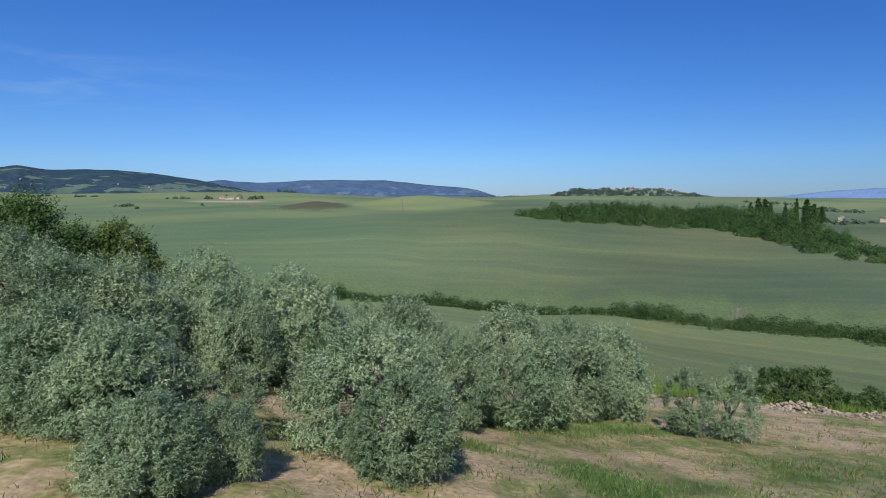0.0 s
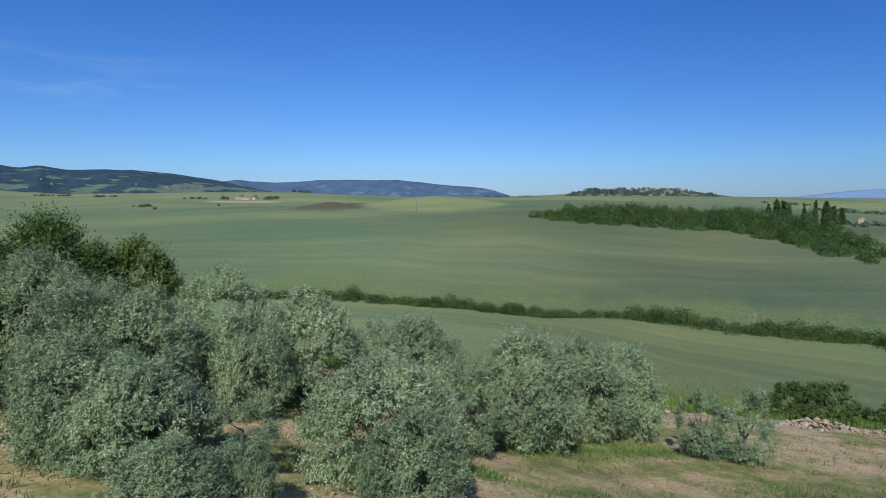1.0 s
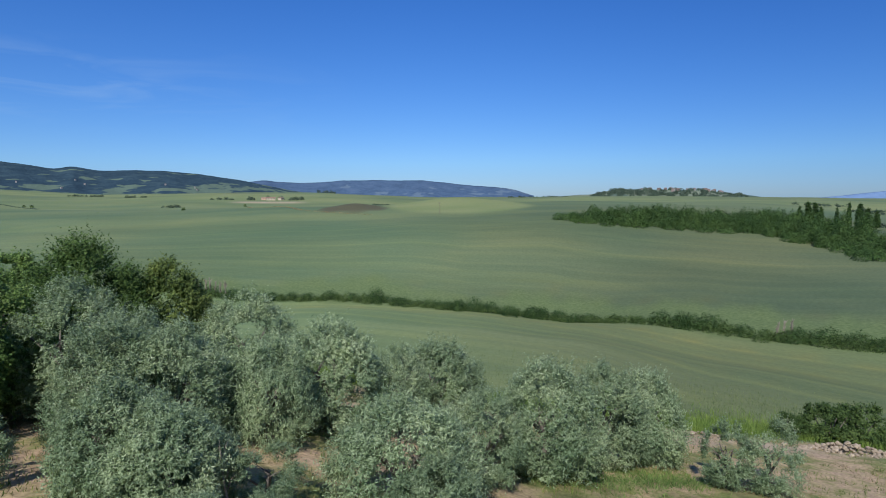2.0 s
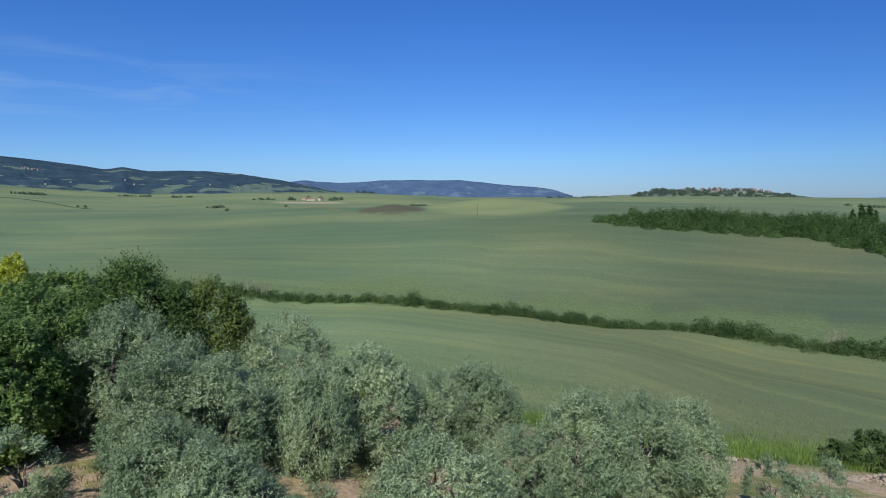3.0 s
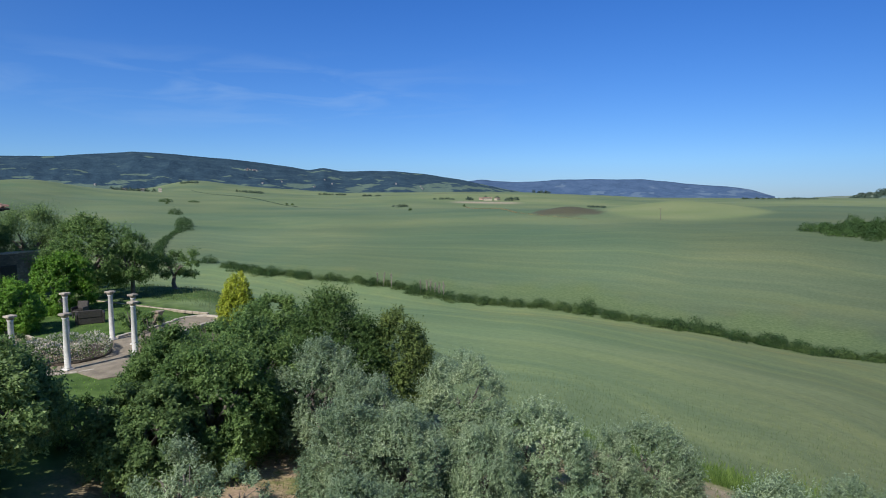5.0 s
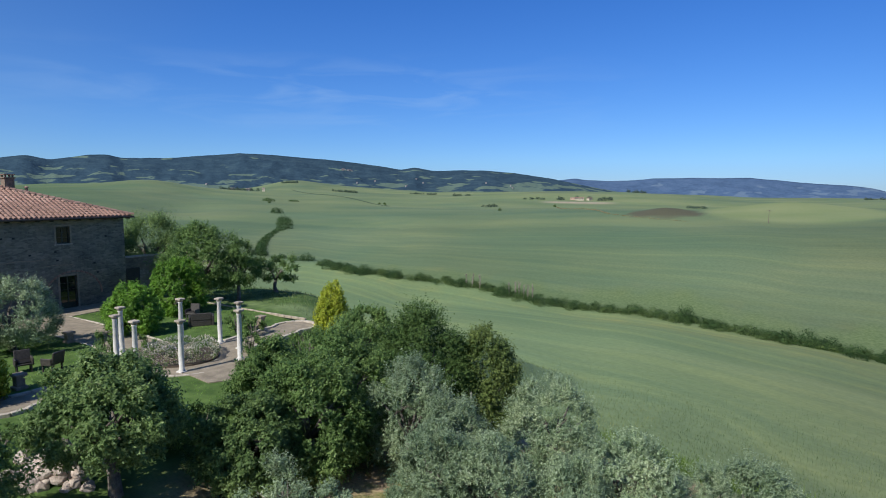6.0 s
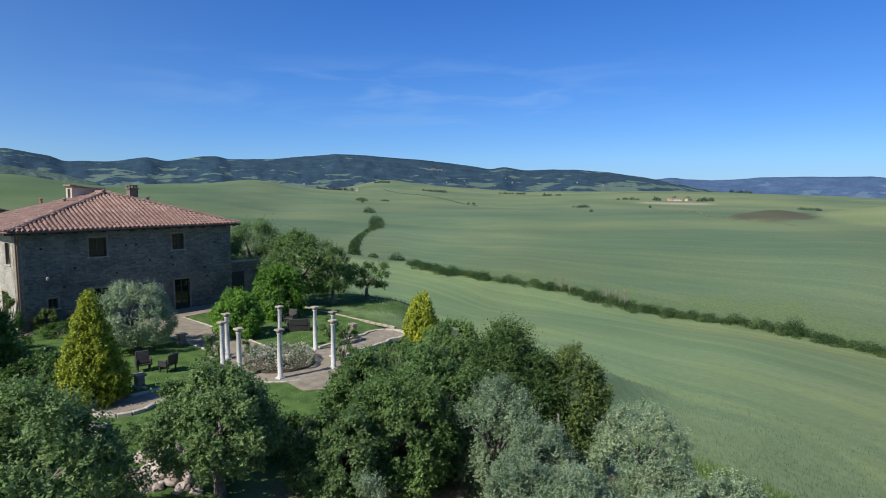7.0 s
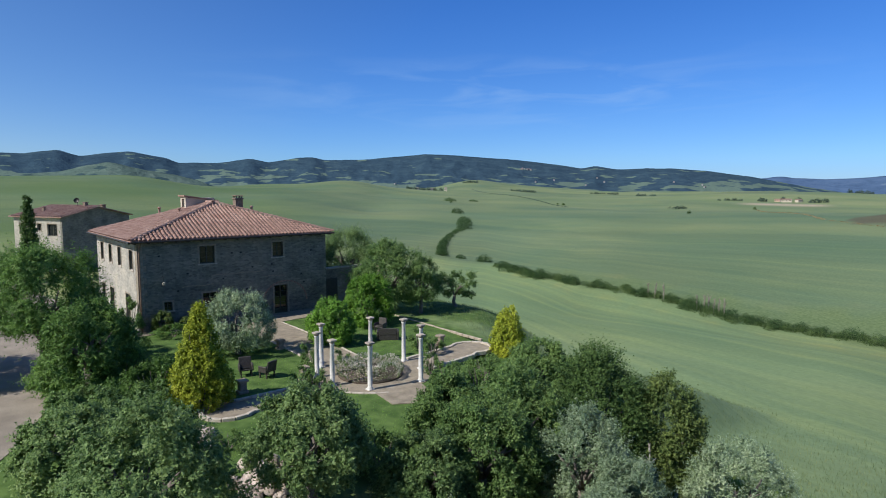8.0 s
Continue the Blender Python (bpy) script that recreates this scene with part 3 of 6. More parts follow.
def mountain_material(name, c1, c2, c3, clearings):
    m, nodes, links, b = material(name, 1.0)
    b.inputs["Specular IOR Level"].default_value = 0.0
    a = noise_node(nodes, links, 0.0075, 7, (1, 1, 2.6))
    f = noise_node(nodes, links, 0.05, 4)
    stand = noise_node(nodes, links, 0.012, 5, (1, 1, 1.6))
    both = nodes.new("ShaderNodeMix")
    both.inputs["Factor"].default_value = 0.6
    links.new(f.outputs["Fac"], both.inputs["A"])
    links.new(stand.outputs["Fac"], both.inputs["B"])
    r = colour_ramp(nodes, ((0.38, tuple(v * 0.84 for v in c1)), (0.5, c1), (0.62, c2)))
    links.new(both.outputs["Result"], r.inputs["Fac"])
    # clearings grow commoner down the slope
    tc = nodes.new("ShaderNodeTexCoord")
    sx = nodes.new("ShaderNodeSeparateXYZ")
    links.new(tc.outputs["Object"], sx.inputs["Vector"])
    low = nodes.new("ShaderNodeMapRange")
    low.inputs["From Min"].default_value = 10
    low.inputs["From Max"].default_value = 130
    low.inputs["To Min"].default_value = 0.10
    low.inputs["To Max"].default_value = -0.06
    links.new(sx.outputs["Z"], low.inputs["Value"])
    ad = nodes.new("ShaderNodeMath")
    links.new(a.outputs["Fac"], ad.inputs[0])
    links.new(low.outputs["Result"], ad.inputs[1])
    cl = colour_ramp(nodes, ((clearings, (0, 0, 0)), (clearings + 0.02, (1, 1, 1))))
    links.new(ad.outputs["Value"], cl.inputs["Fac"])
    c = mix(nodes, links, cl.outputs["Color"], r.outputs["Color"], c3)
    links.new(c, b.inputs["Base Color"])
    bump(nodes, links, b, f.outputs["Fac"], 0.5, 12)
    return m


# forest green shifted to blue: the haze is put into the base colour
HAZED_FOREST = mountain_material("haze_blue_forest", (0.037, 0.068, 0.098), (0.050, 0.086, 0.110), (0.115, 0.165, 0.135), 0.575)
# the farther the range, the more haze blue is mixed into its colours
HAZED_FAR_FOREST = mountain_material("haze_blue_far_forest", (0.075, 0.125, 0.215), (0.09, 0.14, 0.23), (0.12, 0.175, 0.25), 0.66)
HAZED_RIDGE = mountain_material("haze_blue_ridge", (0.17, 0.27, 0.46), (0.18, 0.28, 0.47), (0.20, 0.30, 0.48), 0.8)


MOUNTAINS = {}


def mountain(name, skyline, start, depth, foot, mat, label, seed):
    """A range whose crest stands at the given elevations (degrees) by bearing, with spurs running down towards the plain."""
    bs = np.array([s[0] for s in skyline], float)
    es = np.array([s[1] for s in skyline], float)
    n = int((bs[-1] - bs[0]) / 0.16) + 1
    b = np.linspace(bs[0], bs[-1], n)
    e = np.interp(b, bs, es)
    kern = np.exp(-np.linspace(-2, 2, 9) ** 2)
    e = np.convolve(np.pad(e, 4, "edge"), kern / kern.sum(), "valid")
    rows = 34

    def spot(bb, ee, f):
        spur = noise.fractal(Vector((bb * 0.16, seed, f * 2.0)), 1.0, 2.0, 4)
        fine = noise.fractal(Vector((bb * 0.55, f * 5.0, seed + 5)), 1.0, 2.0, 5)
        r = start + depth * f
        crest = 10 + (start + depth) * math.tan(radians(ee))
        if f <= 1:
            rise = f ** 1.2 * (1 + (0.15 * spur + 0.05 * fine) * math.sin(math.pi * f))
            z = foot + (crest - foot) * rise + fine * 4 * min(1, f * 4) * (1 if f < 0.999 else 0.6)
        else:
            z = foot + (crest - foot) * (1 - (f - 1) * 6)
        a = radians(bb)
        return (r * math.sin(a), r * math.cos(a), z)
    verts = [spot(bb, ee, k / (rows - 5)) for k in range(rows) for bb, ee in zip(b, e)]
    faces = [(k * n + j, k * n + j + 1, (k + 1) * n + j + 1, (k + 1) * n + j) for k in range(rows - 1) for j in range(n - 1)]
    MOUNTAINS[name] = lambda bearing, f: spot(bearing, float(np.interp(bearing, b, e)), f)
    ob = new(name, grid_mesh(name, verts, faces, [mat]))
    return tagged(ob, label, "mountains", kind="structure")


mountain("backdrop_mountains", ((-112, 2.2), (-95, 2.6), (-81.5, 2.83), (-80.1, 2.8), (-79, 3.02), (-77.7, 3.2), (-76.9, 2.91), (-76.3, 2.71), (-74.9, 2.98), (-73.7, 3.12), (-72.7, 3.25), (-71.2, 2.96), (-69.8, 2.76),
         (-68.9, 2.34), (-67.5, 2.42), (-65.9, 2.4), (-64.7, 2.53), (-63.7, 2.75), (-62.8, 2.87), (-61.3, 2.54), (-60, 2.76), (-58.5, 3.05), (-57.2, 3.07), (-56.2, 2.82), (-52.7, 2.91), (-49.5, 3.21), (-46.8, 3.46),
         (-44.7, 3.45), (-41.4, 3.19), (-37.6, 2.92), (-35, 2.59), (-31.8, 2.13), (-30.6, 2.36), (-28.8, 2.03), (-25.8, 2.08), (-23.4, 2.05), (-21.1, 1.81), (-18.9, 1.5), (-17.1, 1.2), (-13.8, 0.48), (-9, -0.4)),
         2300, 1500, -50, HAZED_FOREST, "long forested mountain range, painted hazy dark blue", 3.1)
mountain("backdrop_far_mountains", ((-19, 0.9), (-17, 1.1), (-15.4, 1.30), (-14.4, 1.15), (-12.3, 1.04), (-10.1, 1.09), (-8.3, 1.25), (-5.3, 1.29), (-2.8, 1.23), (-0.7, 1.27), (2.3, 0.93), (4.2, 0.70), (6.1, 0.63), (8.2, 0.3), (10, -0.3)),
         3500, 900, -80, HAZED_FAR_FOREST, "distant wooded hills, pale blue in haze", 8.4)
# pasture green greyed to put distance haze into it
PASTURE = mountain_material("hazy_pasture", (0.095, 0.14, 0.12), (0.125, 0.17, 0.14), (0.045, 0.078, 0.085), 0.585)
mountain("backdrop_pasture_hill", ((-82.5, 0.6), (-80.5, 1.1), (-79.3, 1.3), (-77.5, 1.5), (-75.9, 2.0), (-74.3, 2.33), (-73.2, 2.1), (-71.3, 1.65), (-69.2, 1.35), (-67.5, 0.9), (-66, 0.3)), 1750, 420, -40, PASTURE, "hazy pasture hill before the mountains", 6.6)
mountain("backdrop_pale_ridge", ((30, -0.7), (34.5, -0.45), (38.4, 0.02), (41.6, 0.22), (45, 0.3), (52, -0.2), (58, -0.6)), 4100, 500, -110, HAZED_RIDGE, "faint ridge on the horizon, pale blue with painted haze", 1.3)

HILL_GREEN = mountain_material("far_hill_green", (0.10, 0.15, 0.13), (0.13, 0.175, 0.145), (0.18, 0.22, 0.17), 0.55)
mountain("backdrop_town_hill", ((10.5, -0.75), (13.0, -0.35), (15.5, -0.18), (17, 0.12), (20, 0.16), (23, 0.10), (25.6, 0.0), (28, -0.35), (30, -0.55), (34, -0.72), (40, -0.8)), 1800, 420, -60, HILL_GREEN, "low hill with a small town on its crest", 5.2)

# ---- building blocks ----


def part(name, bm, mat, parent, label="", smooth_shade=False):
    """Links a bmesh as one mesh object under a thing or a part."""
    me = bpy.data.meshes.new(name)
    bm.to_mesh(me)
    bm.free()
    me.materials.append(mat)
    if smooth_shade:
        me.polygons.foreach_set("use_smooth", np.ones(len(me.polygons), bool))
    ob = new(name, me)
    ob.parent = parent
    if label:
        ob["label"] = label
    return ob


def shared(name, me, m, parent=None):
    ob = new(name, me)
    ob.parent = parent
    ob.matrix_basis = m
    return ob


def thing(name, m, label, category, group="", kind=""):
    ob = new(name)
    ob.matrix_basis = m
    ob.empty_display_size = 0.2
    return tagged(ob, label, category, group, kind)


def box(bm, x0, x1, y0, y1, z0, z1, bevel=0.0):
    vs = [bm.verts.new((x, y, z)) for z in (z0, z1) for y in (y0, y1) for x in (x0, x1)]
    fs = [(0, 2, 3, 1), (4, 5, 7, 6), (0, 1, 5, 4), (1, 3, 7, 5), (3, 2, 6, 7), (2, 0, 4, 6)]
    faces = [bm.faces.new([vs[i] for i in f]) for f in fs]
    if bevel:
        edges = list({e for f in faces for e in f.edges})
        bmesh.ops.bevel(bm, geom=edges, offset=bevel, segments=1, affect="EDGES", profile=0.5)
    return bm


def boxed(*a, bevel=0.0):
    return box(bmesh.new(), *a, bevel=bevel)


def tube(bm, pts, radii, sides=7):
    """A tapered limb along points."""
    rings = []
    for i, (p, r) in enumerate(zip(pts, radii)):
        p = Vector(p)
        d = (Vector(pts[min(i + 1, len(pts) - 1)]) - Vector(pts[max(i - 1, 0)])).normalized()
        u = d.orthogonal().normalized()
        v = d.cross(u)
        rings.append([bm.verts.new(p + (u * math.cos(2 * math.pi * k / sides) + v * math.sin(2 * math.pi * k / sides)) * r) for k in range(sides)])
    for a, b in zip(rings, rings[1:]):
        for k in range(sides):
            bm.faces.new((a[k], a[(k + 1) % sides], b[(k + 1) % sides], b[k]))
    bm.faces.new(rings[0][::-1])
    bm.faces.new(rings[-1])
    return bm


def lathe(bm, profile, sides=14, centre=(0, 0)):
    """A turned shape from (radius, height) pairs."""
    rings = [[bm.verts.new((centre[0] + r * math.cos(2 * math.pi * k / sides), centre[1] + r * math.sin(2 * math.pi * k / sides), z)) for k in range(sides)] for r, z in profile]
    for a, b in zip(rings, rings[1:]):
        for k in range(sides):
            bm.faces.new((a[k], a[(k + 1) % sides], b[(k + 1) % sides], b[k]))
    bm.faces.new(rings[0][::-1])
    bm.faces.new(rings[-1])
    return bm


def unit(rng, n):
    v = rng.normal(size=(n, 3))
    return v / np.linalg.norm(v, axis=1, keepdims=True)


def leaves_mesh(name, base, axis, length, width, mat, rng, face=None, corners=3):
    """One pointed leaf at each base along its axis, its blade turned towards face."""
    n = len(base)
    axis = axis / np.linalg.norm(axis, axis=1, keepdims=True)
    side = np.cross(axis, unit(rng, n) if face is None else face + unit(rng, n) * 0.55)
    side /= np.linalg.norm(side, axis=1, keepdims=True) + 1e-9
    fold = np.cross(axis, side)
    length, width = np.broadcast_to(length, n)[:, None], np.broadcast_to(width, n)[:, None]
    mid = base + axis * length * 0.45 + fold * width * 0.25
    if corners == 3:
        v = np.stack((base - side * width * 0.35, base + axis * length * 0.3 + side * width * 0.65, base + axis * length), 1).reshape(-1, 3)
    else:
        v = np.stack((base, mid + side * width * 0.5, base + axis * length, mid - side * width * 0.5), 1).reshape(-1, 3)
    me = bpy.data.meshes.new(name)
    me.vertices.add(corners * n)
    me.vertices.foreach_set("co", v.ravel())
    me.loops.add(corners * n)
    me.loops.foreach_set("vertex_index", np.arange(corners * n))
    me.polygons.add(n)
    me.polygons.foreach_set("loop_start", np.arange(0, corners * n, corners))
    me.update(calc_edges=True)
    me.materials.append(mat)
    return me


def crown_mesh(name, rng, radius, height, bottom, mat, blobs=26, twigs=34, per=9, leaf=(0.10, 0.032), twig=0.42, up=0.5, shape=0.0, inner=0.45, blob=(0.20, 0.36), lobes=7, spread=(0.30, 0.50), lobe=(0.46, 0.62)):
    """A crown of leafy twigs in tufts, the tufts gathered on uneven lobes; a pointed cone for shape above 0."""
    h = (height - bottom) / 2
    if shape:
        k = 1 - np.sqrt(1 - (np.arange(blobs) + 0.5) / blobs * 0.985)
        a = np.arange(blobs) * 2.39996 + rng.uniform(-0.2, 0.2, blobs)
        swell = np.minimum(1, 0.72 + k * 2.2) * (1 - k ** (1.7 - 0.8 * shape)) ** (0.55 + 0.55 * shape)
        br = rng.uniform(*blob, blobs) * radius * (0.35 + 0.65 * swell)
        off = np.maximum(0, radius * swell * rng.uniform(inner, 1.0, blobs) - br * 0.6)
        c = np.stack((off * np.cos(a), off * np.sin(a), -h + 2 * h * (0.05 + 0.9 * k)), 1)
        out = np.stack((np.cos(a), np.sin(a), np.full(blobs, 0.3)), 1)
    else:
        a = np.arange(lobes) * 2 * math.pi / (lobes - 1) + rng.uniform(-0.4, 0.4, lobes)
        off = rng.uniform(*spread, lobes) * radius
        off[-1] = 0
        lr = rng.uniform(*lobe, lobes) * radius
        lh = h * rng.uniform(0.74, 0.97, lobes)
        lh[-1] = h
        lr[-1] = 0.64 * radius
        lc = np.stack((off * np.cos(a), off * np.sin(a), -h + lh * rng.uniform(1.0, 1.12, lobes)), 1)
        axes = np.stack((lr, lr, lh * 0.92), 1)
        tries = blobs * 6
        which = rng.integers(0, lobes, tries)
        u = unit(rng, tries)
        c = lc[which] + u * rng.uniform(inner, 1.0, tries)[:, None] ** 0.5 * axes[which]
        # tufts stand on the outside of the lobes, few are buried
        deep = np.min([np.linalg.norm((c - lc[q]) / axes[q], axis=1) + 9 * (which == q) for q in range(lobes)], 0)
        order = np.argsort((deep < 0.86) * 0.5 + rng.uniform(0, 0.62, tries))[:blobs]
        c, out = c[order], u[order]
        c[:, :2] *= (1 + 0.4 * np.clip(-c[:, 2] / h, 0, 1))[:, None]
        br = rng.uniform(*blob, blobs) * min(radius, h * 1.3)
    c[:, 2] += bottom + h
    n = blobs * twigs
    cc, bb, oo = np.repeat(c, twigs, 0), np.repeat(br, twigs), np.repeat(out, twigs, 0)
    d = unit(rng, n)
    if shape:
        start = cc + d * (bb * rng.uniform(0.45, 0.98, n))[:, None] * np.array((1, 1, 1.1))
        way = d + rng.normal(size=(n, 3)) * 0.35 + np.array((0, 0, up))
        tl = twig * rng.uniform(0.4, 1.0, n)
    else:
        start = cc + d * (bb * rng.uniform(0.1, 0.5, n))[:, None]
        way = d * 0.85 + oo * 0.55 + np.array((0, 0, up))
        tl = bb * rng.uniform(0.45, 1.05, n) * (1 + twig * (rng.uniform(0, 1, n) > 0.93))
    way /= np.linalg.norm(way, axis=1, keepdims=True)
    s = np.tile(np.linspace(0.05, 1, per), n)
    base = np.repeat(start, per, 0) + np.repeat(way * tl[:, None], per, 0) * s[:, None]
    # bring the whole crown to its given breadth and height
    breadth = np.percentile(np.hypot(base[:, 0], base[:, 1]), 98.5)
    base[:, :2] *= radius / breadth
    lo, hi = np.percentile(base[:, 2], (0.8, 99.7))
    base[:, 2] = bottom + (base[:, 2] - lo) * (height - bottom) / (hi - lo)
    m = n * per
    centre = np.array((0, 0, bottom + h * 0.6))
    face = np.repeat(d, per, 0) * 0.8 + (base - centre) / np.linalg.norm(base - centre, axis=1, keepdims=True) * 0.7 + np.array((0, 0, 0.45))
    face /= np.linalg.norm(face, axis=1, keepdims=True)
    axis = np.repeat(way, per, 0) * 0.6 + unit(rng, m)
    axis -= face * (axis * face).sum(1)[:, None] * 0.55
    return leaves_mesh(name, base, axis, leaf[0] * rng.uniform(0.7, 1.25, m), leaf[1] * rng.uniform(0.8, 1.2, m), mat, rng, face)


def trunk_bmesh(rng, height, radius, spread, limbs=5, lean=0.2):
    """A short twisted trunk that forks into limbs with branches."""
    bm = bmesh.new()
    fork = Vector((rng.normal() * lean * 0.4, rng.normal() * lean * 0.4, height * 0.30))
    mid = fork * 0.5 + Vector((rng.normal() * 0.06, rng.normal() * 0.06, 0))
    tube(bm, [(0, 0, -0.25), (0, 0, 0.02), mid, fork], [radius * 1.6, radius * 1.25, radius, radius * 0.85], 9)
    for k in range(limbs):
        a = 2 * math.pi * (k + rng.uniform(-0.3, 0.3)) / limbs
        out = Vector((math.cos(a), math.sin(a), 0)) * spread * rng.uniform(0.32, 0.55)
        end = fork + out + Vector((0, 0, height * rng.uniform(0.22, 0.38)))
        bend = fork.lerp(end, 0.5) + Vector((rng.normal() * 0.1, rng.normal() * 0.1, 0.12))
        tube(bm, [fork, bend, end], [radius * 0.6, radius * 0.38, radius * 0.12], 6)
        for q in range(2):
            tip = bend + Vector((rng.normal() * 0.3, rng.normal() * 0.3, 0.35)) * spread * 0.45
            tube(bm, [bend, bend.lerp(tip, 0.5) + Vector((0, 0, 0.05)), tip], [radius * 0.3, radius * 0.2, radius * 0.07], 5)
    return bm


TREE_KINDS = {}


def tree(name, x, y, height, radius, mat, label, seed, variant, group="", z=None, turn=0.0, **crown):
    """A tree with a trunk and a crown. Trees of one variant share their meshes, turned and scaled."""
    ground = float(land(x, y)) if z is None else z
    if variant in TREE_KINDS:
        first, h0, r0 = TREE_KINDS[variant]
        m = pose(x, y, ground, 0, 0, turn) @ Matrix.Diagonal((radius / r0, radius / r0, height / h0, 1))
        ob = copy_thing(first, m)
        ob.name = name
        return tagged(ob, label, "tree", group)
    rng = np.random.default_rng(seed)
    ob = thing(name, pose(x, y, ground, 0, 0, turn), label, "tree", group)
    part("trunk", trunk_bmesh(rng, height, max(0.07, radius * 0.075), radius), BARK, ob, smooth_shade=True)
    me = crown_mesh("crown", rng, radius, height, crown.pop("bottom", height * 0.16), mat, **crown)
    shared("crown", me, Matrix(), ob)
    TREE_KINDS[variant] = (ob, height, radius)
    return ob


def shrub(name, x, y, height, radius, mat, label, seed, variant, group="", category="shrub", z=None, turn=0.0, **crown):
    """A bush with leaves down to the ground, on a few stems."""
    ground = float(land(x, y)) if z is None else z
    if variant in TREE_KINDS:
        first, h0, r0 = TREE_KINDS[variant]
        ob = copy_thing(first, pose(x, y, ground, 0, 0, turn) @ Matrix.Diagonal((radius / r0, radius / r0, height / h0, 1)))
        ob.name = name
        return tagged(ob, label, category, group)
    rng = np.random.default_rng(seed)
    ob = thing(name, pose(x, y, ground, 0, 0, turn), label, category, group)
    bm = bmesh.new()
    for k in range(5):
        a = k * 1.3 + rng.uniform(0, 0.5)
        tube(bm, [(0.05 * math.cos(a), 0.05 * math.sin(a), -0.15), (radius * 0.3 * math.cos(a), radius * 0.3 * math.sin(a), height * 0.4), (radius * 0.5 * math.cos(a), radius * 0.5 * math.sin(a), height * 0.75)], [0.04, 0.03, 0.01], 5)
    part("stems", bm, BARK, ob)
    me = crown_mesh("leaves", rng, radius, height, crown.pop("bottom", 0.0), mat, **crown)
    shared("leaves", me, Matrix(), ob)
    TREE_KINDS[variant] = (ob, height, radius)
    return ob

# ---- the stone farmhouse ----
QUOIN = mottled("quoin_stone", (0.25, 0.20, 0.15), (0.42, 0.35, 0.27), 5, 40, 0.9, 0.5, 0.01)
SURROUND = mottled("surround_stone", (0.26, 0.21, 0.16), (0.40, 0.335, 0.26), 5, 40, 0.9, 0.5, 0.01)
HX, HY0, HY1, EAVE, DEPTH = -43.3, 13.4, 28.1, 6.42, 12.2      # front wall, its two ends, eaves, depth
HOUSE_TURN = -3.6
APEX_Z = 8.87


def wall_with_openings(bm, length, height, thick, holes, base=-0.9):
    """An upright wall along +u with holes (u0, u1, z0, z1), u to the right seen from outside, facing -v; built of blocks round the holes."""
    us = sorted({0.0, length, *[h[0] for h in holes], *[h[1] for h in holes]})
    for a, b in zip(us, us[1:]):
        cut = sorted([(h[2], h[3]) for h in holes if h[0] < b - 1e-6 and h[1] > a + 1e-6])
        z = base
        for z0, z1 in cut:
            if z0 > z:
                box(bm, a, b, 0, thick, z, z0)
            z = z1
        box(bm, a, b, 0, thick, z, height)
    bmesh.ops.remove_doubles(bm, verts=bm.verts, dist=1e-4)
    return bm


def put(parent, ob, m):
    ob.parent = parent
    ob.matrix_basis = m
    return ob


def window(parent, m, w, h, shutters=False, label="dark window in a pale stone surround", door=False, frame_mat=None):
    """A window set into its opening: surround, frame, panes, sill. Its origin is the opening's lower middle, on the wall's face."""
    kind = "door" if door else "window"
    win = new(kind)
    put(parent, win, m)
    win["label"] = label
    fm = frame_mat or GREEN_PAINT
    s = 0.12
    bm = bmesh.new()
    box(bm, -w / 2 - s, -w / 2, -0.025, 0.12, 0 if door else -0.02, h + s, 0.008)
    box(bm, w / 2, w / 2 + s, -0.025, 0.12, 0 if door else -0.02, h + s, 0.008)
    box(bm, -w / 2, w / 2, -0.025, 0.12, h, h + s, 0.008)
    part("surround", bm, SURROUND, win)
    bm = bmesh.new()
    t = 0.07
    box(bm, -w / 2, -w / 2 + t, 0.16, 0.22, 0, h)
    box(bm, w / 2 - t, w / 2, 0.16, 0.22, 0, h)
    box(bm, -w / 2 + t, w / 2 - t, 0.16, 0.22, h - t, h)
    box(bm, -w / 2 + t, w / 2 - t, 0.16, 0.22, 0, t)
    box(bm, -0.04, 0.04, 0.155, 0.225, t, h - t)
    part("frame", bm, fm, win)
    for sx in (-1, 1):
        x0, x1 = sorted((sx * 0.04, sx * (w / 2 - t)))
        part("pane", boxed(x0, x1, 0.185, 0.195, 0.45 if door else t, h - t), GLASS, win)
        if door:
            part("panel", boxed(x0, x1, 0.175, 0.205, t, 0.45), fm, win)
        for k in range(1, 4 if door else 3):
            z = (0.45 if door else t) + (h - t - (0.45 if door else t)) * k / (4 if door else 3)
            part("glazing_bar", boxed(x0, x1, 0.175, 0.205, z - 0.012, z + 0.012), fm, win)
    if not door:
        part("sill", boxed(-w / 2 - 0.16, w / 2 + 0.16, -0.07, 0.16, -0.09, -0.022, bevel=0.01), KERB_STONE, win)
    if shutters:
        for sx in (-1, 1):
            leaf = part("shutter", boxed(min(0, sx * w / 2), max(0, sx * w / 2), -0.05, 0, 0, h, bevel=0.005), DARK_WOOD, win)
            put(win, leaf, pose(sx * (w / 2 + 0.14), -0.03, 0))
    return win


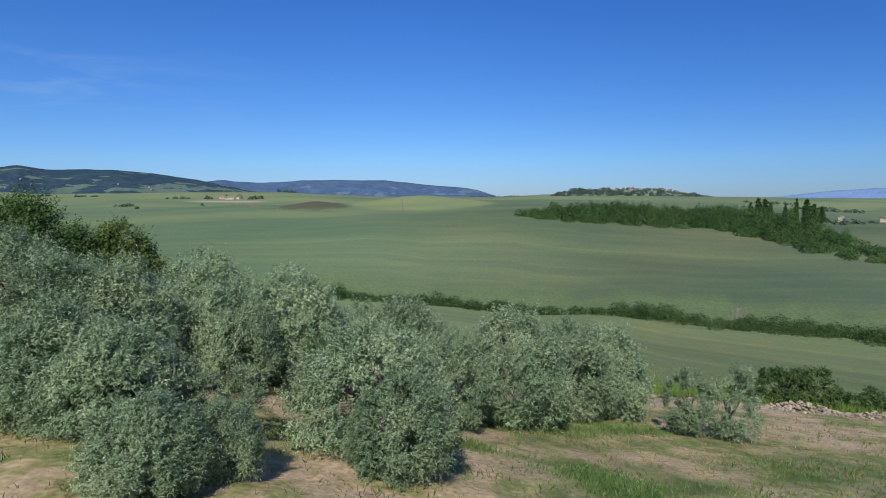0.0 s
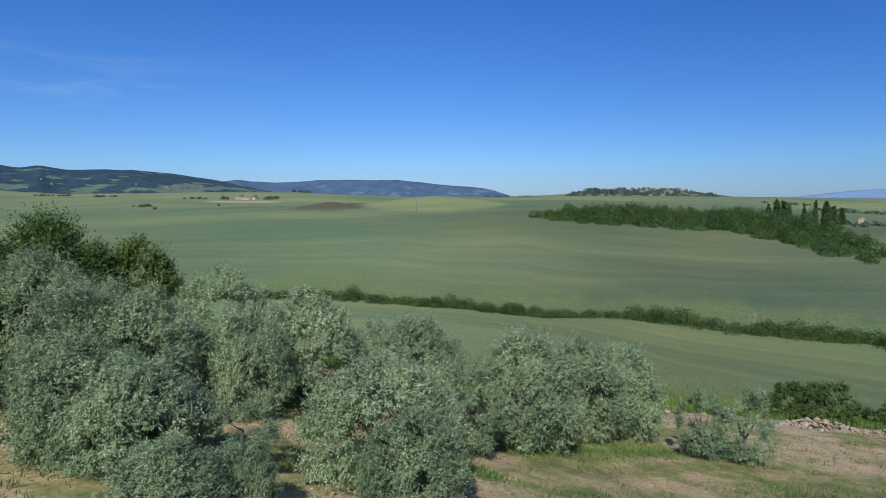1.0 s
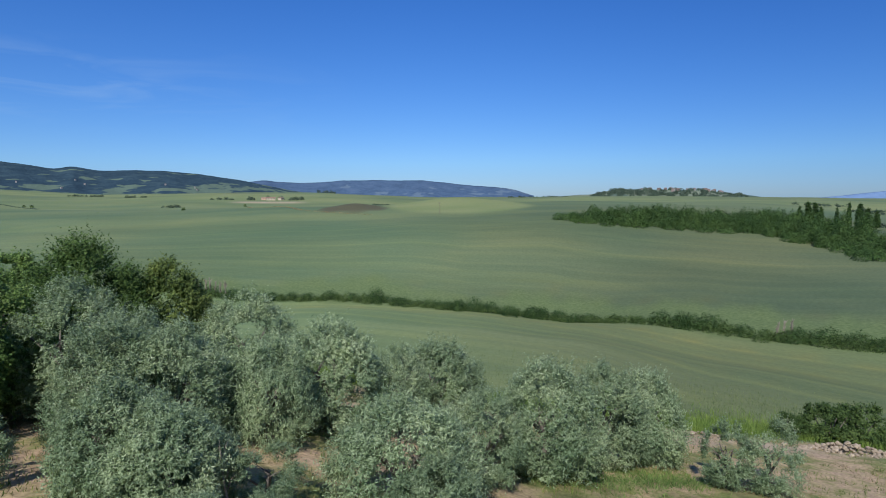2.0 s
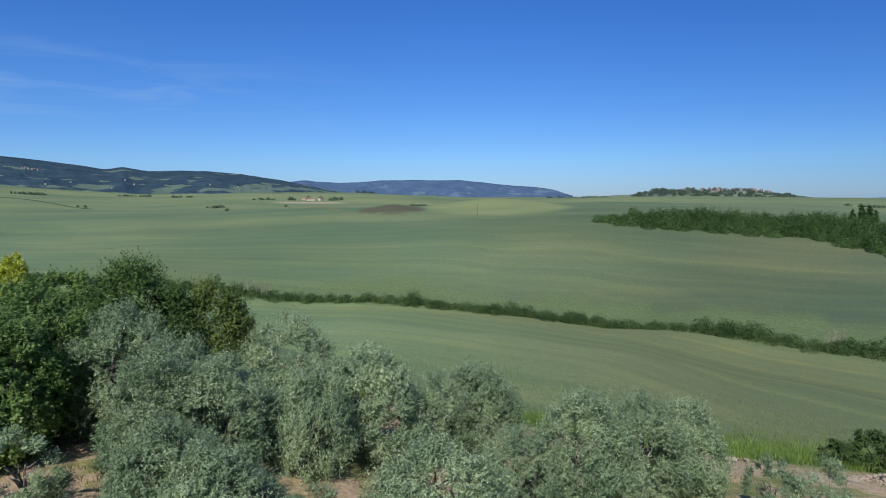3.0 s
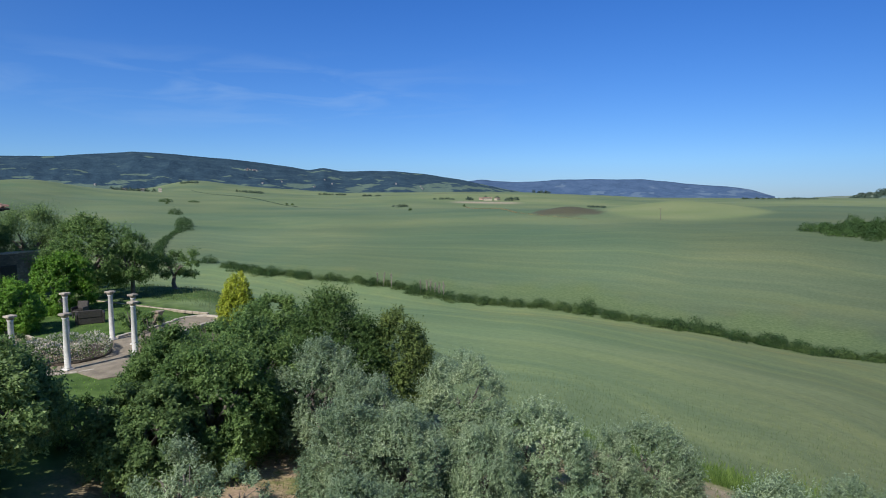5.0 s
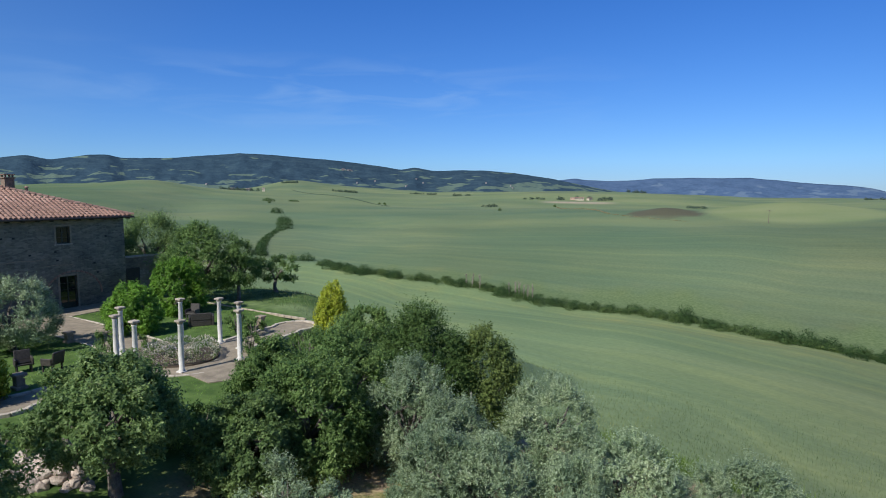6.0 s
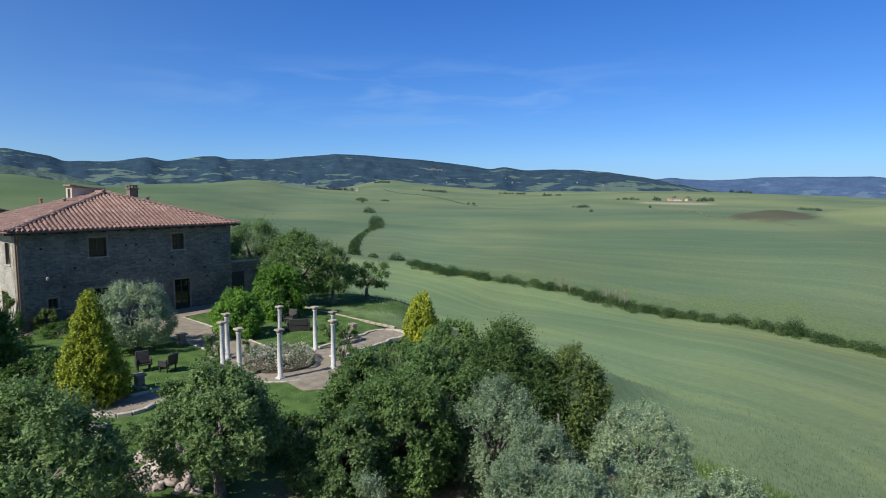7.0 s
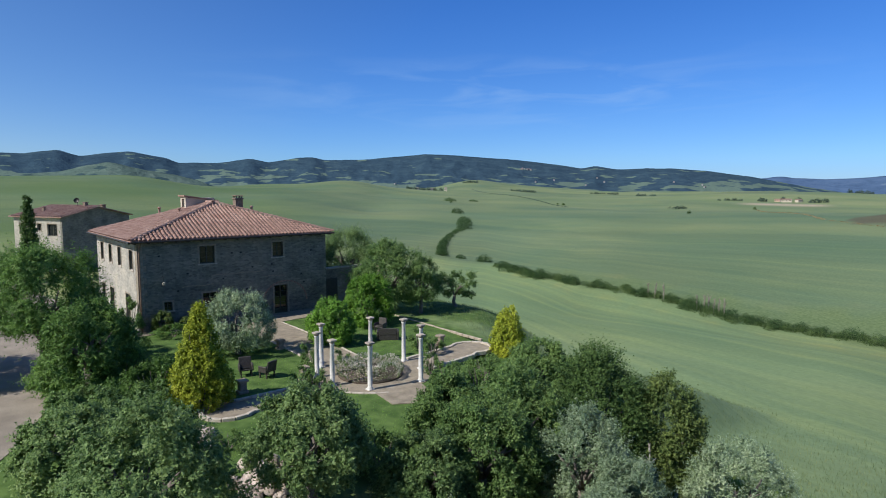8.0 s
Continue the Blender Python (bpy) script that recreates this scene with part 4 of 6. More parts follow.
def tile_mesh(name="tile"):
    """A tapered half-round clay tile, lying along -y, its lower end towards +y... about 0.46 m long."""
    n, r0, r1, length = 6, 0.115, 0.095, 0.47
    verts, faces = [], []
    for y, r, dz in ((0.0, r0, 0.028), (length, r1, 0.0)):
        for k in range(n + 1):
            a = math.pi * k / n
            verts.append((r * math.cos(a), y, r * math.sin(a) + dz))
        for k in range(n + 1):
            a = math.pi * k / n
            verts.append(((r - 0.016) * math.cos(a), y, (r - 0.016) * math.sin(a) + dz))
    m = 2 * (n + 1)
    for k in range(n):
        faces.append((k, k + 1, m + k + 1, m + k))
        faces.append((k + 1, k, n + 1 + k, n + 2 + k))
    me = bpy.data.meshes.new(name)
    me.from_pydata(verts, [], [f[::-1] for f in faces])
    me.materials.append(ROOF_TILE)
    return me


TILE = tile_mesh()
TILE_V = np.array([v.co[:] for v in TILE.vertices])
TILE_F = [tuple(p.vertices) for p in TILE.polygons]


def joined_tiles(name, mats, parent, label=""):
    """Many tiles as one mesh."""
    nv = len(TILE_V)
    vs = np.concatenate([TILE_V @ np.array(m.to_3x3()).T + np.array(m.translation) for m in mats])
    fs = [tuple(i + k * nv for i in f) for k in range(len(mats)) for f in TILE_F]
    me = bpy.data.meshes.new(name)
    me.from_pydata(vs.tolist(), [], fs)
    me.materials.append(ROOF_TILE)
    ob = new(name, me)
    ob.parent = parent
    tagged(ob, label, kind="stuff")
    return ob


def slope_poses(corner_a, corner_b, top_a, top_b, pitch=0.30, row=0.37, rng=None):
    """Poses of tiles over a slope between its eave (a to b) and its top edge (top_a to top_b)."""
    a, b, ta, tb = map(Vector, (corner_a, corner_b, top_a, top_b))
    along = (b - a).normalized()
    nrm = along.cross(ta - a).normalized()
    if nrm.z < 0:
        nrm = -nrm
    upw = nrm.cross(along).normalized()
    if upw.z < 0:
        upw = -upw
    length = (b - a).length
    height = (ta - a).dot(upw)
    sa, sb = (ta - a).dot(along), (tb - a).dot(along)
    out = []
    for k in range(int(length / pitch) + 1):
        s = k * pitch + 0.02
        for q in range(int(height / row) + 1):
            h = q * row
            f = h / height
            if s < sa * f + 0.03 or s > length + (sb - length) * f - 0.03 or f > 0.995:
                continue
            j = rng.normal(size=3) * 0.008
            p = a + along * (s + j[0]) + upw * (h + j[1]) + nrm * (0.012 + abs(j[2]) * 0.5)
            rot = Matrix((along, upw, nrm)).transposed().to_4x4()
            out.append(Matrix.Translation(p) @ rot @ pose(0, 0, 0, rng.normal() * 0.8, 0, rng.normal() * 1.2))
    return out


def farmhouse():
    W = HY1 - HY0
    house = thing("farmhouse", pose(HX, HY0, 0, 0, 0, HOUSE_TURN), "two-storey grey stone farmhouse with a hipped terracotta roof", "house")
    # front wall: u runs along +y, its outside faces +x
    front = Matrix(((0, -1, 0, 0), (1, 0, 0, 0), (0, 0, 1, 0), (0, 0, 0, 1)))
    wins = [(4.75, 4.55, 1.1, 1.3), (10.35, 4.65, 0.9, 1.2), (4.9, 1.35, 1.1, 1.0), (1.9, 1.35, 0.55, 0.65)]
    door = (10.55, 0.0, 1.15, 2.35)
    holes = [(u - w / 2, u + w / 2, z, z + h) for u, z, w, h in wins] + [(door[0] - door[2] / 2, door[0] + door[2] / 2, door[1], door[1] + door[3])]
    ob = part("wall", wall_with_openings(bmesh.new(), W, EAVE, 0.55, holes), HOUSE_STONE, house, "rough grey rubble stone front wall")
    put(house, ob, front)
    for u, z, w, h in wins:
        window(house, front @ pose(u, 0, z), w, h)
    window(house, front @ pose(door[0], 0, door[1]), door[2], door[3], door=True, label="glazed double door with stone surround")
    # side wall, facing -y; sunlight is put into its paler stone colour
    side = pose(-DEPTH, 0, 0)
    sw = [(1.9, 4.3, 0.9, 1.4), (4.6, 4.3, 0.9, 1.4), (7.4, 4.3, 0.9, 1.4), (10.6, 4.3, 0.9, 1.4), (1.9, 0.9, 0.95, 1.4), (4.6, 0.0, 1.2, 2.3), (9.3, 0.3, 1.1, 2.1)]
    sh = [(u - w / 2, u + w / 2, z, z + h) for u, z, w, h in sw]
    ob = part("wall", wall_with_openings(bmesh.new(), DEPTH - 0.55, EAVE, 0.55, sh), SUNLIT_LIMED_STONE, house, "limed stone side wall, paled in colour for the sun on it")
    put(house, ob, side)
    for u, z, w, h in sw:
        window(house, side @ pose(u, 0, z), w, h, door=z < 0.5)
    # quoins on the corner
    for k in range(15):
        q = part("quoin", boxed(-0.58 if k % 2 else -0.36, 0.02, -0.02, 0.34 if k % 2 else 0.55, 0.0, 0.42, bevel=0.015), QUOIN, house)
        put(house, q, pose(0, 0, 0.02 + k * 0.427))
    part("wall", boxed(-DEPTH, -0.55, W - 0.55, W, -0.9, EAVE), HOUSE_STONE, house)
    part("wall", boxed(-DEPTH, -DEPTH + 0.55, 0.55, W - 0.55, -0.9, EAVE), HOUSE_STONE, house)
    # roof
    o = 0.52
    ez = EAVE + 0.03
    c = [Vector((o, -o, ez)), Vector((o, W + o, ez)), Vector((-DEPTH - o, W + o, ez)), Vector((-DEPTH - o, -o, ez))]
    r0, r1 = Vector((-5.2, W / 2, APEX_Z)), Vector((-DEPTH + 5.2, W / 2, APEX_Z))
    bm = bmesh.new()
    top = [bm.verts.new(v) for v in (*c, r0, r1)]
    low = [bm.verts.new(v - Vector((0, 0, 0.07))) for v in c]
    for f in ((0, 1, 4), (1, 2, 5, 4), (2, 3, 5), (3, 0, 4, 5)):
        bm.faces.new([top[i] for i in f])
    for i in range(4):
        bm.faces.new((top[(i + 1) % 4], top[i], low[i], low[(i + 1) % 4]))
    bm.faces.new(low[::-1])
    roof = part("roof", bm, ROOF_TILE, house, "hipped roof of weathered terracotta tiles")
    rng = np.random.default_rng(5)
    fr = slope_poses(c[0], c[1], r0, r0, rng=rng)
    fr.sort(key=lambda m: m.translation.z)
    for m in fr[:300]:
        shared("tile", TILE, m, roof)
    if fr[300:]:
        joined_tiles("tiling", fr[300:], roof, "rows of terracotta tiles")
    joined_tiles("tiling", slope_poses(c[3], c[0], r1, r0, rng=rng), roof, "rows of terracotta tiles")
    # hips and ridge
    for a, b in ((c[0], r0), (c[1], r0), (r1, r0)):
        n = int((b - a).length / 0.40)
        d = (b - a).normalized()
        x = d.cross(Vector((0, 0, 1))).normalized()
        rot = Matrix((x, d, x.cross(d))).transposed().to_4x4()
        joined_tiles("ridge_tiling", [Matrix.Translation(a.lerp(b, k / n) + Vector((0, 0, 0.06))) @ rot @ Matrix.Scale(1.2, 4) for k in range(n)], roof, "row of ridge tiles")
    # rafters under the eaves, gutter and downpipe
    for k in range(18):
        y = -0.2 + k * (W + 0.4) / 17
        put(house, part("rafter", boxed(0.0, o - 0.05, y - 0.05, y + 0.05, EAVE - 0.19, EAVE - 0.06), DARK_WOOD, house), Matrix())
    bm = bmesh.new()
    tube(bm, [(o + 0.06, -o, EAVE - 0.04), (o + 0.06, W + o, EAVE - 0.04)], [0.065, 0.065], 8)
    part("gutter", bm, DARK_GUTTER, house, "dark metal gutter along the eaves")
    bm = bmesh.new()
    tube(bm, [(o, -o - 0.06, EAVE - 0.04), (-DEPTH - o, -o - 0.06, EAVE - 0.04)], [0.065, 0.065], 8)
    part("gutter", bm, DARK_GUTTER, house, "dark metal gutter along the eaves")
    for k in range(14):
        x = -0.3 - k * (DEPTH - 0.4) / 13
        part("rafter", boxed(x - 0.05, x + 0.05, -o + 0.05, 0.0, EAVE - 0.19, EAVE - 0.06), DARK_WOOD, house)
    bm = bmesh.new()
    tube(bm, [(o + 0.04, 0.12, EAVE - 0.1), (0.12, 0.10, EAVE - 0.55), (0.09, 0.10, 2.5), (0.09, 0.10, 0.05)], [0.05] * 4, 8)
    part("downpipe", bm, COPPER, house)
    # chimneys, vents and roof turret
    def stack(x, y, z, w, h, mat, label):
        ch = new("chimney")
        put(house, ch, pose(x, y, z))
        ch["label"] = label
        part("shaft", boxed(-w / 2, w / 2, -w / 2, w / 2, -0.5, h, bevel=0.01), mat, ch)
        part("cap", boxed(-w / 2 - 0.06, w / 2 + 0.06, -w / 2 - 0.06, w / 2 + 0.06, h + 0.004, h + 0.10, bevel=0.01), mat, ch)
        for sx in (-1, 1):
            for sy in (-1, 1):
                part("post", boxed(sx * w * 0.38 - 0.05, sx * w * 0.38 + 0.05, sy * w * 0.38 - 0.05, sy * w * 0.38 + 0.05, h + 0.104, h + 0.26), mat, ch)
        part("lid", boxed(-w / 2 - 0.04, w / 2 + 0.04, -w / 2 - 0.04, w / 2 + 0.04, h + 0.264, h + 0.32, bevel=0.01), ROOF_TILE, ch)
    stack(-4.4, 9.0, 8.47, 0.62, 0.72, CHIMNEY_STONE, "brown stone chimney with a tiled cap")
    for x, y, z in ((-4.9, 7.1, 8.8), (-3.9, 9.95, 8.3), (-11.4, 4.8, 8.1), (-6.4, 4.9, 8.15)):
        v = lathe(bmesh.new(), [(0.10, -0.25), (0.10, 0.22), (0.15, 0.24), (0.15, 0.30), (0.07, 0.36)], 10)
        put(house, part("roof_vent", v, ROOF_TILE, house, "terracotta vent pipe"), pose(x, y, z))
    tur = new("roof_turret")
    put(house, tur, pose(-8.5, 5.7, 8.35))
    tur["label"] = "small plastered turret with a tiled lean-to roof"
    part("body", wall_with_openings(bmesh.new(), 1.3, 1.05, 0.2, [(0.35, 0.95, 0.15, 0.85)], base=-0.7), PLASTER, tur)
    part("cheek", boxed(1.1, 1.3, 0.2, 2.4, -0.5, 0.95), PLASTER, tur)
    part("cheek", boxed(0.0, 0.2, 0.2, 2.4, -0.5, 0.95), PLASTER, tur)
    part("shutter", boxed(0.35, 0.95, 0.08, 0.12, 0.15, 0.85), DARK_WOOD, tur)
    bm = bmesh.new()
    vs = [bm.verts.new(v) for v in ((-0.15, -0.15, 1.05), (1.45, -0.15, 1.05), (1.45, 2.7, 0.62), (-0.15, 2.7, 0.62))]
    f = bm.faces.new(vs)
    ex = bmesh.ops.extrude_face_region(bm, geom=[f])
    bmesh.ops.translate(bm, verts=[v for v in ex["geom"] if isinstance(v, bmesh.types.BMVert)], vec=(0, 0, 0.12))
    bmesh.ops.recalc_face_normals(bm, faces=bm.faces)
    part("lean_to_roof", bm, ROOF_TILE, tur)
    # putlog holes from the masons' scaffold as dark plates, and a thin brick course
    for u, z in ((1.4, 5.3), (3.3, 3.9), (6.6, 5.2), (7.3, 5.2), (8.2, 4.0), (9.9, 3.5), (9.8, 4.1), (5.9, 3.3), (12.6, 2.4), (12.4, 3.1), (13.3, 5.0), (2.6, 2.7), (7.7, 2.3)):
        # the wall is not cut; a dark plate stands for each hole's shade
        put(house, part("putlog_plate", boxed(-0.075, 0.075, -0.004, 0.05, -0.06, 0.06), IRON, house, "small dark plate for the shade in a masonry hole"), front @ pose(u, 0, z))
    for u, z, n in ((3.0, 2.95, 8), (9.3, 3.15, 6), (5.2, 3.62, 14)):
        for k in range(n):
            put(house, part("course_stone", boxed(-0.13, 0.13, -0.02, 0.06, -0.035, 0.035, bevel=0.01), SURROUND, house), front @ pose(u + k * 0.29, 0, z + 0.03 * math.sin(k)))
    # wall lamp bracket on the front
    lamp = new("wall_lamp")
    put(house, lamp, front @ pose(1.5, 0, 3.3))
    bm = bmesh.new()
    tube(bm, [(0, 0.02, 0.5), (0, -0.3, 0.62), (0, -0.55, 0.45), (0, -0.55, 0.32)], [0.02] * 4, 6)
    part("bracket", bm, IRON, lamp)
    v = lathe(bmesh.new(), [(0.03, 0.0), (0.08, 0.02), (0.10, 0.17), (0.02, 0.23)], 8)
    put(lamp, part("lantern", v, KERB_STONE, lamp, "pale glass lantern"), pose(0, -0.55, 0))
    return house


farmhouse()



def relieving_arch():
    """Thin brick arch over the garden door, flush in the front wall."""
    arch = thing("relieving_arch", pose(HX + 0.03 + 0.68, HY0 + 10.85, 0, 0, 0, HOUSE_TURN), "flat brick relieving arch in the stone front wall", "arch")
    n = 19
    for k in range(n):
        a = math.pi * (k + 0.5) / n
        b = part("brick", boxed(-0.03, 0.03, -0.13, 0.13, -0.06, 0.06, bevel=0.008), ROOF_TILE, arch)
        put(arch, b,  Matrix.Translation((0, 1.95 * math.cos(a), 0.9 + 1.75 * math.sin(a))) @ pose(0, 0, 0, math.degrees(a) + 90))
    return arch


relieving_arch()


def garden_wall():
    w = thing("garden_wall", pose(-43.4, 28.05, 0), "shaded stone garden wall running on from the farmhouse", "wall")
    part("wall_body", boxed(-0.25, 0.25, -0.05, 6.2, -1.6, 3.1), GARDEN_STONE, w)
    for k in range(9):
        part("coping", boxed(-0.32, 0.32, k * 0.69 - 0.04, k * 0.69 + 0.63, 3.104, 3.22, bevel=0.02), KERB_STONE, w)
    part("arched_recess", boxed(0.252, 0.30, 0.4, 1.7, 0.0, 2.3, bevel=0.03), DARK_WOOD, w, "dark wooden gate leaf")
    return w


garden_wall()


def outlying_house():
    """A plain house across the yard: a front paled as lit, a gable darkened as shaded and a low roof."""
    h = thing("outlying_house", pose(-92.8, 19.6, -0.3, 0, 0, 25) @ Matrix.Scale(0.94, 4), "cream plastered farmhouse with a low tiled gable roof", "house")
    L, D, E, R = 9.6, 11.5, 6.9, 8.2
    holes = [(1.2, 2.2, 4.5, 5.9), (4.9, 5.7, 4.9, 5.9), (7.0, 8.9, 4.2, 5.9), (4.8, 5.9, 0.0, 2.3), (1.2, 2.2, 0.9, 2.3)]
    put(h, part("wall", wall_with_openings(bmesh.new(), L, E, 0.4, holes, base=-1.0), SUNLIT_LIMED_STONE, h, "cream plastered front, paled in colour for the sun on it"), pose(-L, 0, 0))
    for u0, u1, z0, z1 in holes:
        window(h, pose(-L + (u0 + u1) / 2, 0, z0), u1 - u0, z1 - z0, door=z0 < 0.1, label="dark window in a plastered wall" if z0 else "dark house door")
    # gable wall; the darker house stone carries its shade
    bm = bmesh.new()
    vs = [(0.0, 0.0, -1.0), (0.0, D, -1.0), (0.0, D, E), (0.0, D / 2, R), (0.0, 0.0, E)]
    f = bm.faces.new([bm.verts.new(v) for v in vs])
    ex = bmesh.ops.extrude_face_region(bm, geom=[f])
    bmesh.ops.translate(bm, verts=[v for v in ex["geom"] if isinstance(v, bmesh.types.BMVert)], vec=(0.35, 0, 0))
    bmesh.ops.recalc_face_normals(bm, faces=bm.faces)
    part("gable_wall", bm, HOUSE_STONE, h, "stone gable wall, its shade put into the darker colour")
    part("wall", boxed(-L, 0, D - 0.4, D, -1.0, E), HOUSE_STONE, h)
    part("wall", boxed(-L, -L + 0.4, 0.4, D - 0.4, -1.0, E), HOUSE_STONE, h)
    bm = bmesh.new()
    o = 0.45
    s = (R - E) / (D / 2)
    v = [(-L - o, -o, E - s * o + 0.05), (0.35 + o, -o, E - s * o + 0.05), (0.35 + o, D / 2, R + 0.05), (-L - o, D / 2, R + 0.05), (0.35 + o, D + o, E - s * o + 0.05), (-L - o, D + o, E - s * o + 0.05)]
    b = [bm.verts.new(q) for q in v]
    fs = [bm.faces.new([b[i] for i in (0, 1, 2, 3)]), bm.faces.new([b[i] for i in (3, 2, 4, 5)])]
    ex = bmesh.ops.extrude_face_region(bm, geom=fs)
    bmesh.ops.translate(bm, verts=[q for q in ex["geom"] if isinstance(q, bmesh.types.BMVert)], vec=(0, 0, 0.14))
    bmesh.ops.recalc_face_normals(bm, faces=bm.faces)
    roof = part("roof", bm, ROOF_TILE, h, "low gable roof of terracotta tiles")
    rng = np.random.default_rng(9)
    joined_tiles("tiling", slope_poses((-L - o, -o, E - s * o + 0.2), (0.35 + o, -o, E - s * o + 0.2), (-L - o, D / 2, R + 0.2), (0.35 + o, D / 2, R + 0.2), 0.44, 0.42, rng), roof, "rows of terracotta tiles")
    for x, y, w in ((-1.8, 5.6, 0.5), (-6.4, 2.4, 0.35), (-0.6, 7.6, 0.6)):
        ch = new("chimney")
        put(h, ch, pose(x, y, R - abs(y - D / 2) * s))
        part("shaft", boxed(-w / 2, w / 2, -w / 2, w / 2, -0.4, 0.75, bevel=0.01), CHIMNEY_STONE, ch)
        part("cap", boxed(-w / 2 - 0.07, w / 2 + 0.07, -w / 2 - 0.07, w / 2 + 0.07, 0.754, 0.85, bevel=0.01), CHIMNEY_STONE, ch)
    # dish aerial on the ridge
    bm = bmesh.new()
    tube(bm, [(0, 0, 0), (0, 0, 0.9)], [0.03, 0.03], 6)
    put(h, part("aerial_mast", bm, IRON, h), pose(-3.6, D / 2, R + 0.2))
    dish = part("dish", lathe(bmesh.new(), [(0.02, 0.0), (0.25, 0.05), (0.42, 0.16), (0.40, 0.17), (0.2, 0.07), (0.02, 0.03)], 12), IRON, h, "grey satellite dish")
    put(h, dish, pose(-3.6, D / 2 - 0.1, R + 1.0, 70, 0, 30))
    return h


outlying_house()

# ---- garden terrace ----
CX, CY = -24.6, 19.2      # middle of the column ring


def flat(name, outline, z, mat, label, category, thick=0.12):
    """A flat paved area from its outline, with a little thickness."""
    bm = bmesh.new()
    f = bm.faces.new([bm.verts.new((x, y, z)) for x, y in outline])
    if f.normal.z < 0:
        bmesh.ops.reverse_faces(bm, faces=[f])
    ex = bmesh.ops.extrude_face_region(bm, geom=[f])
    bmesh.ops.translate(bm, verts=[v for v in ex["geom"] if isinstance(v, bmesh.types.BMVert)], vec=(0, 0, -thick))
    bmesh.ops.recalc_face_normals(bm, faces=bm.faces)
    me = bpy.data.meshes.new(name)
    bm.to_mesh(me)
    bm.free()
    me.materials.append(mat)
    return tagged(new(name, me), label, category, kind="structure")


def arc(cx, cy, r, a0, a1, n=14):
    return [(cx + r * math.cos(radians(a0 + (a1 - a0) * k / n)), cy + r * math.sin(radians(a0 + (a1 - a0) * k / n))) for k in range(n + 1)]


def kerb(points, label, width=0.13, height=0.05, z=0.06, step=0.62, mat=KERB_STONE):
    """A row of kerb stones along a line, each a stone of its own."""
    k = thing("kerb", pose(*points[0], z), label, "kerb")
    ox, oy = points[0]
    rng = np.random.default_rng(int(abs(ox * 31 + oy * 17)))
    me = bpy.data.meshes.new("kerb_stone")
    bm = boxed(0, step - 0.02, -width / 2, width / 2, -0.12, height, bevel=0.02)
    bm.to_mesh(me)
    bm.free()
    me.materials.append(mat)
    for (x0, y0), (x1, y1) in zip(points, points[1:]):
        d = math.hypot(x1 - x0, y1 - y0)
        n = max(1, round(d / step))
        a = math.degrees(math.atan2(y1 - y0, x1 - x0))
        for q in range(n):
            f = q / n
            m = pose(x0 + (x1 - x0) * f - ox, y0 + (y1 - y0) * f - oy, rng.normal() * 0.008, 0, rng.normal() * 0.8, a + rng.normal() * 0.8)
            shared("kerb_stone", me, m @ Matrix.Diagonal((d / n / step, 1, 1, 1)), k)
    return k


GZ = 0.085
flat("path_1", arc(CX, CY, 3.1, 0, 360, 40)[:-1], GZ, GRAVEL, "round gravel walk inside the column ring", "path")
flat("path_2", [(-43.2, 12.6), (-42.3, 27.6), (-40.6, 27.4), (-39.6, 24.9), (-39.5, 22.1), (-27.2, 20.5), (-27.2, 17.9), (-31.5, 18.3), (-38.0, 18.8), (-41.8, 17.4), (-42.0, 12.6)], GZ + 0.008, GRAVEL, "gravel walk from the house to the columns", "path")
flat("path_3", [(-25.3, 21.8), (-25.4, 25.9)] + arc(-24.5, 26.9, 1.25, 215, -35, 14) + [(-23.3, 25.6), (-23.2, 21.7)], GZ + 0.004, GRAVEL, "gravel walk with a rounded end", "path")
flat("path_4", [(-23.9, 16.5), (-24.0, 12.4)] + arc(-24.9, 11.1, 1.15, 40, -220, 14) + [(-25.6, 12.6), (-25.3, 16.5)], GZ + 0.004, GRAVEL, "gravel walk with a rounded end", "path")
flat("path_5", [(-22.2, 17.3), (-20.4, 16.9), (-19.5, 18.1), (-20.0, 19.2), (-21.6, 19.9)], GZ + 0.006, GRAVEL, "short gravel walk below the columns", "path")
flat("drive", [(-75, 11.5), (-60, 12.2), (-44.5, 9.0), (-36, 6.6), (-31.3, 5.6), (-27, 3.6), (-22, 0.2), (-17, -5.5), (-12, -13), (-16, -14.5), (-21, -7.5), (-26, -2.0), (-31, 1.0), (-38, 2.2), (-46, 2.6), (-60, 4.0), (-75, 4.5)], 0.075, DRIVE, "pale compacted gravel drive and yard", "drive", 0.4)
kerb([(-39.5, 22.1), (-35.1, 21.72), (-30.5, 21.1), (-27.4, 20.55)], "pale stone kerb along the gravel walk")
kerb([(-38.0, 18.9), (-31.5, 18.35), (-29.3, 18.05), (-27.6, 17.95)], "pale stone kerb along the gravel walk")
kerb([(-25.45, 22.3), (-25.5, 25.9)] + arc(-24.5, 26.9, 1.3, 215, -35, 9) + [(-23.2, 25.6), (-23.1, 22.1)], "pale stone kerb round the end of the walk", 0.2, 0.12)
kerb([(-23.8, 16.1), (-23.9, 12.4)] + arc(-24.9, 11.1, 1.2, 40, -220, 10) + [(-25.7, 12.6), (-25.4, 16.1)], "pale stone kerb round the end of the walk", 0.18, 0.13)
kerb(arc(CX, CY, 3.15, -115, -25, 8), "pale stone kerb round the column ring")
kerb([(-37.5, 30.1), (-31, 29.4), (-25.4, 28.95)], "tan stone edging of the lawn", 0.16, 0.05, mat=TAN_STONE)


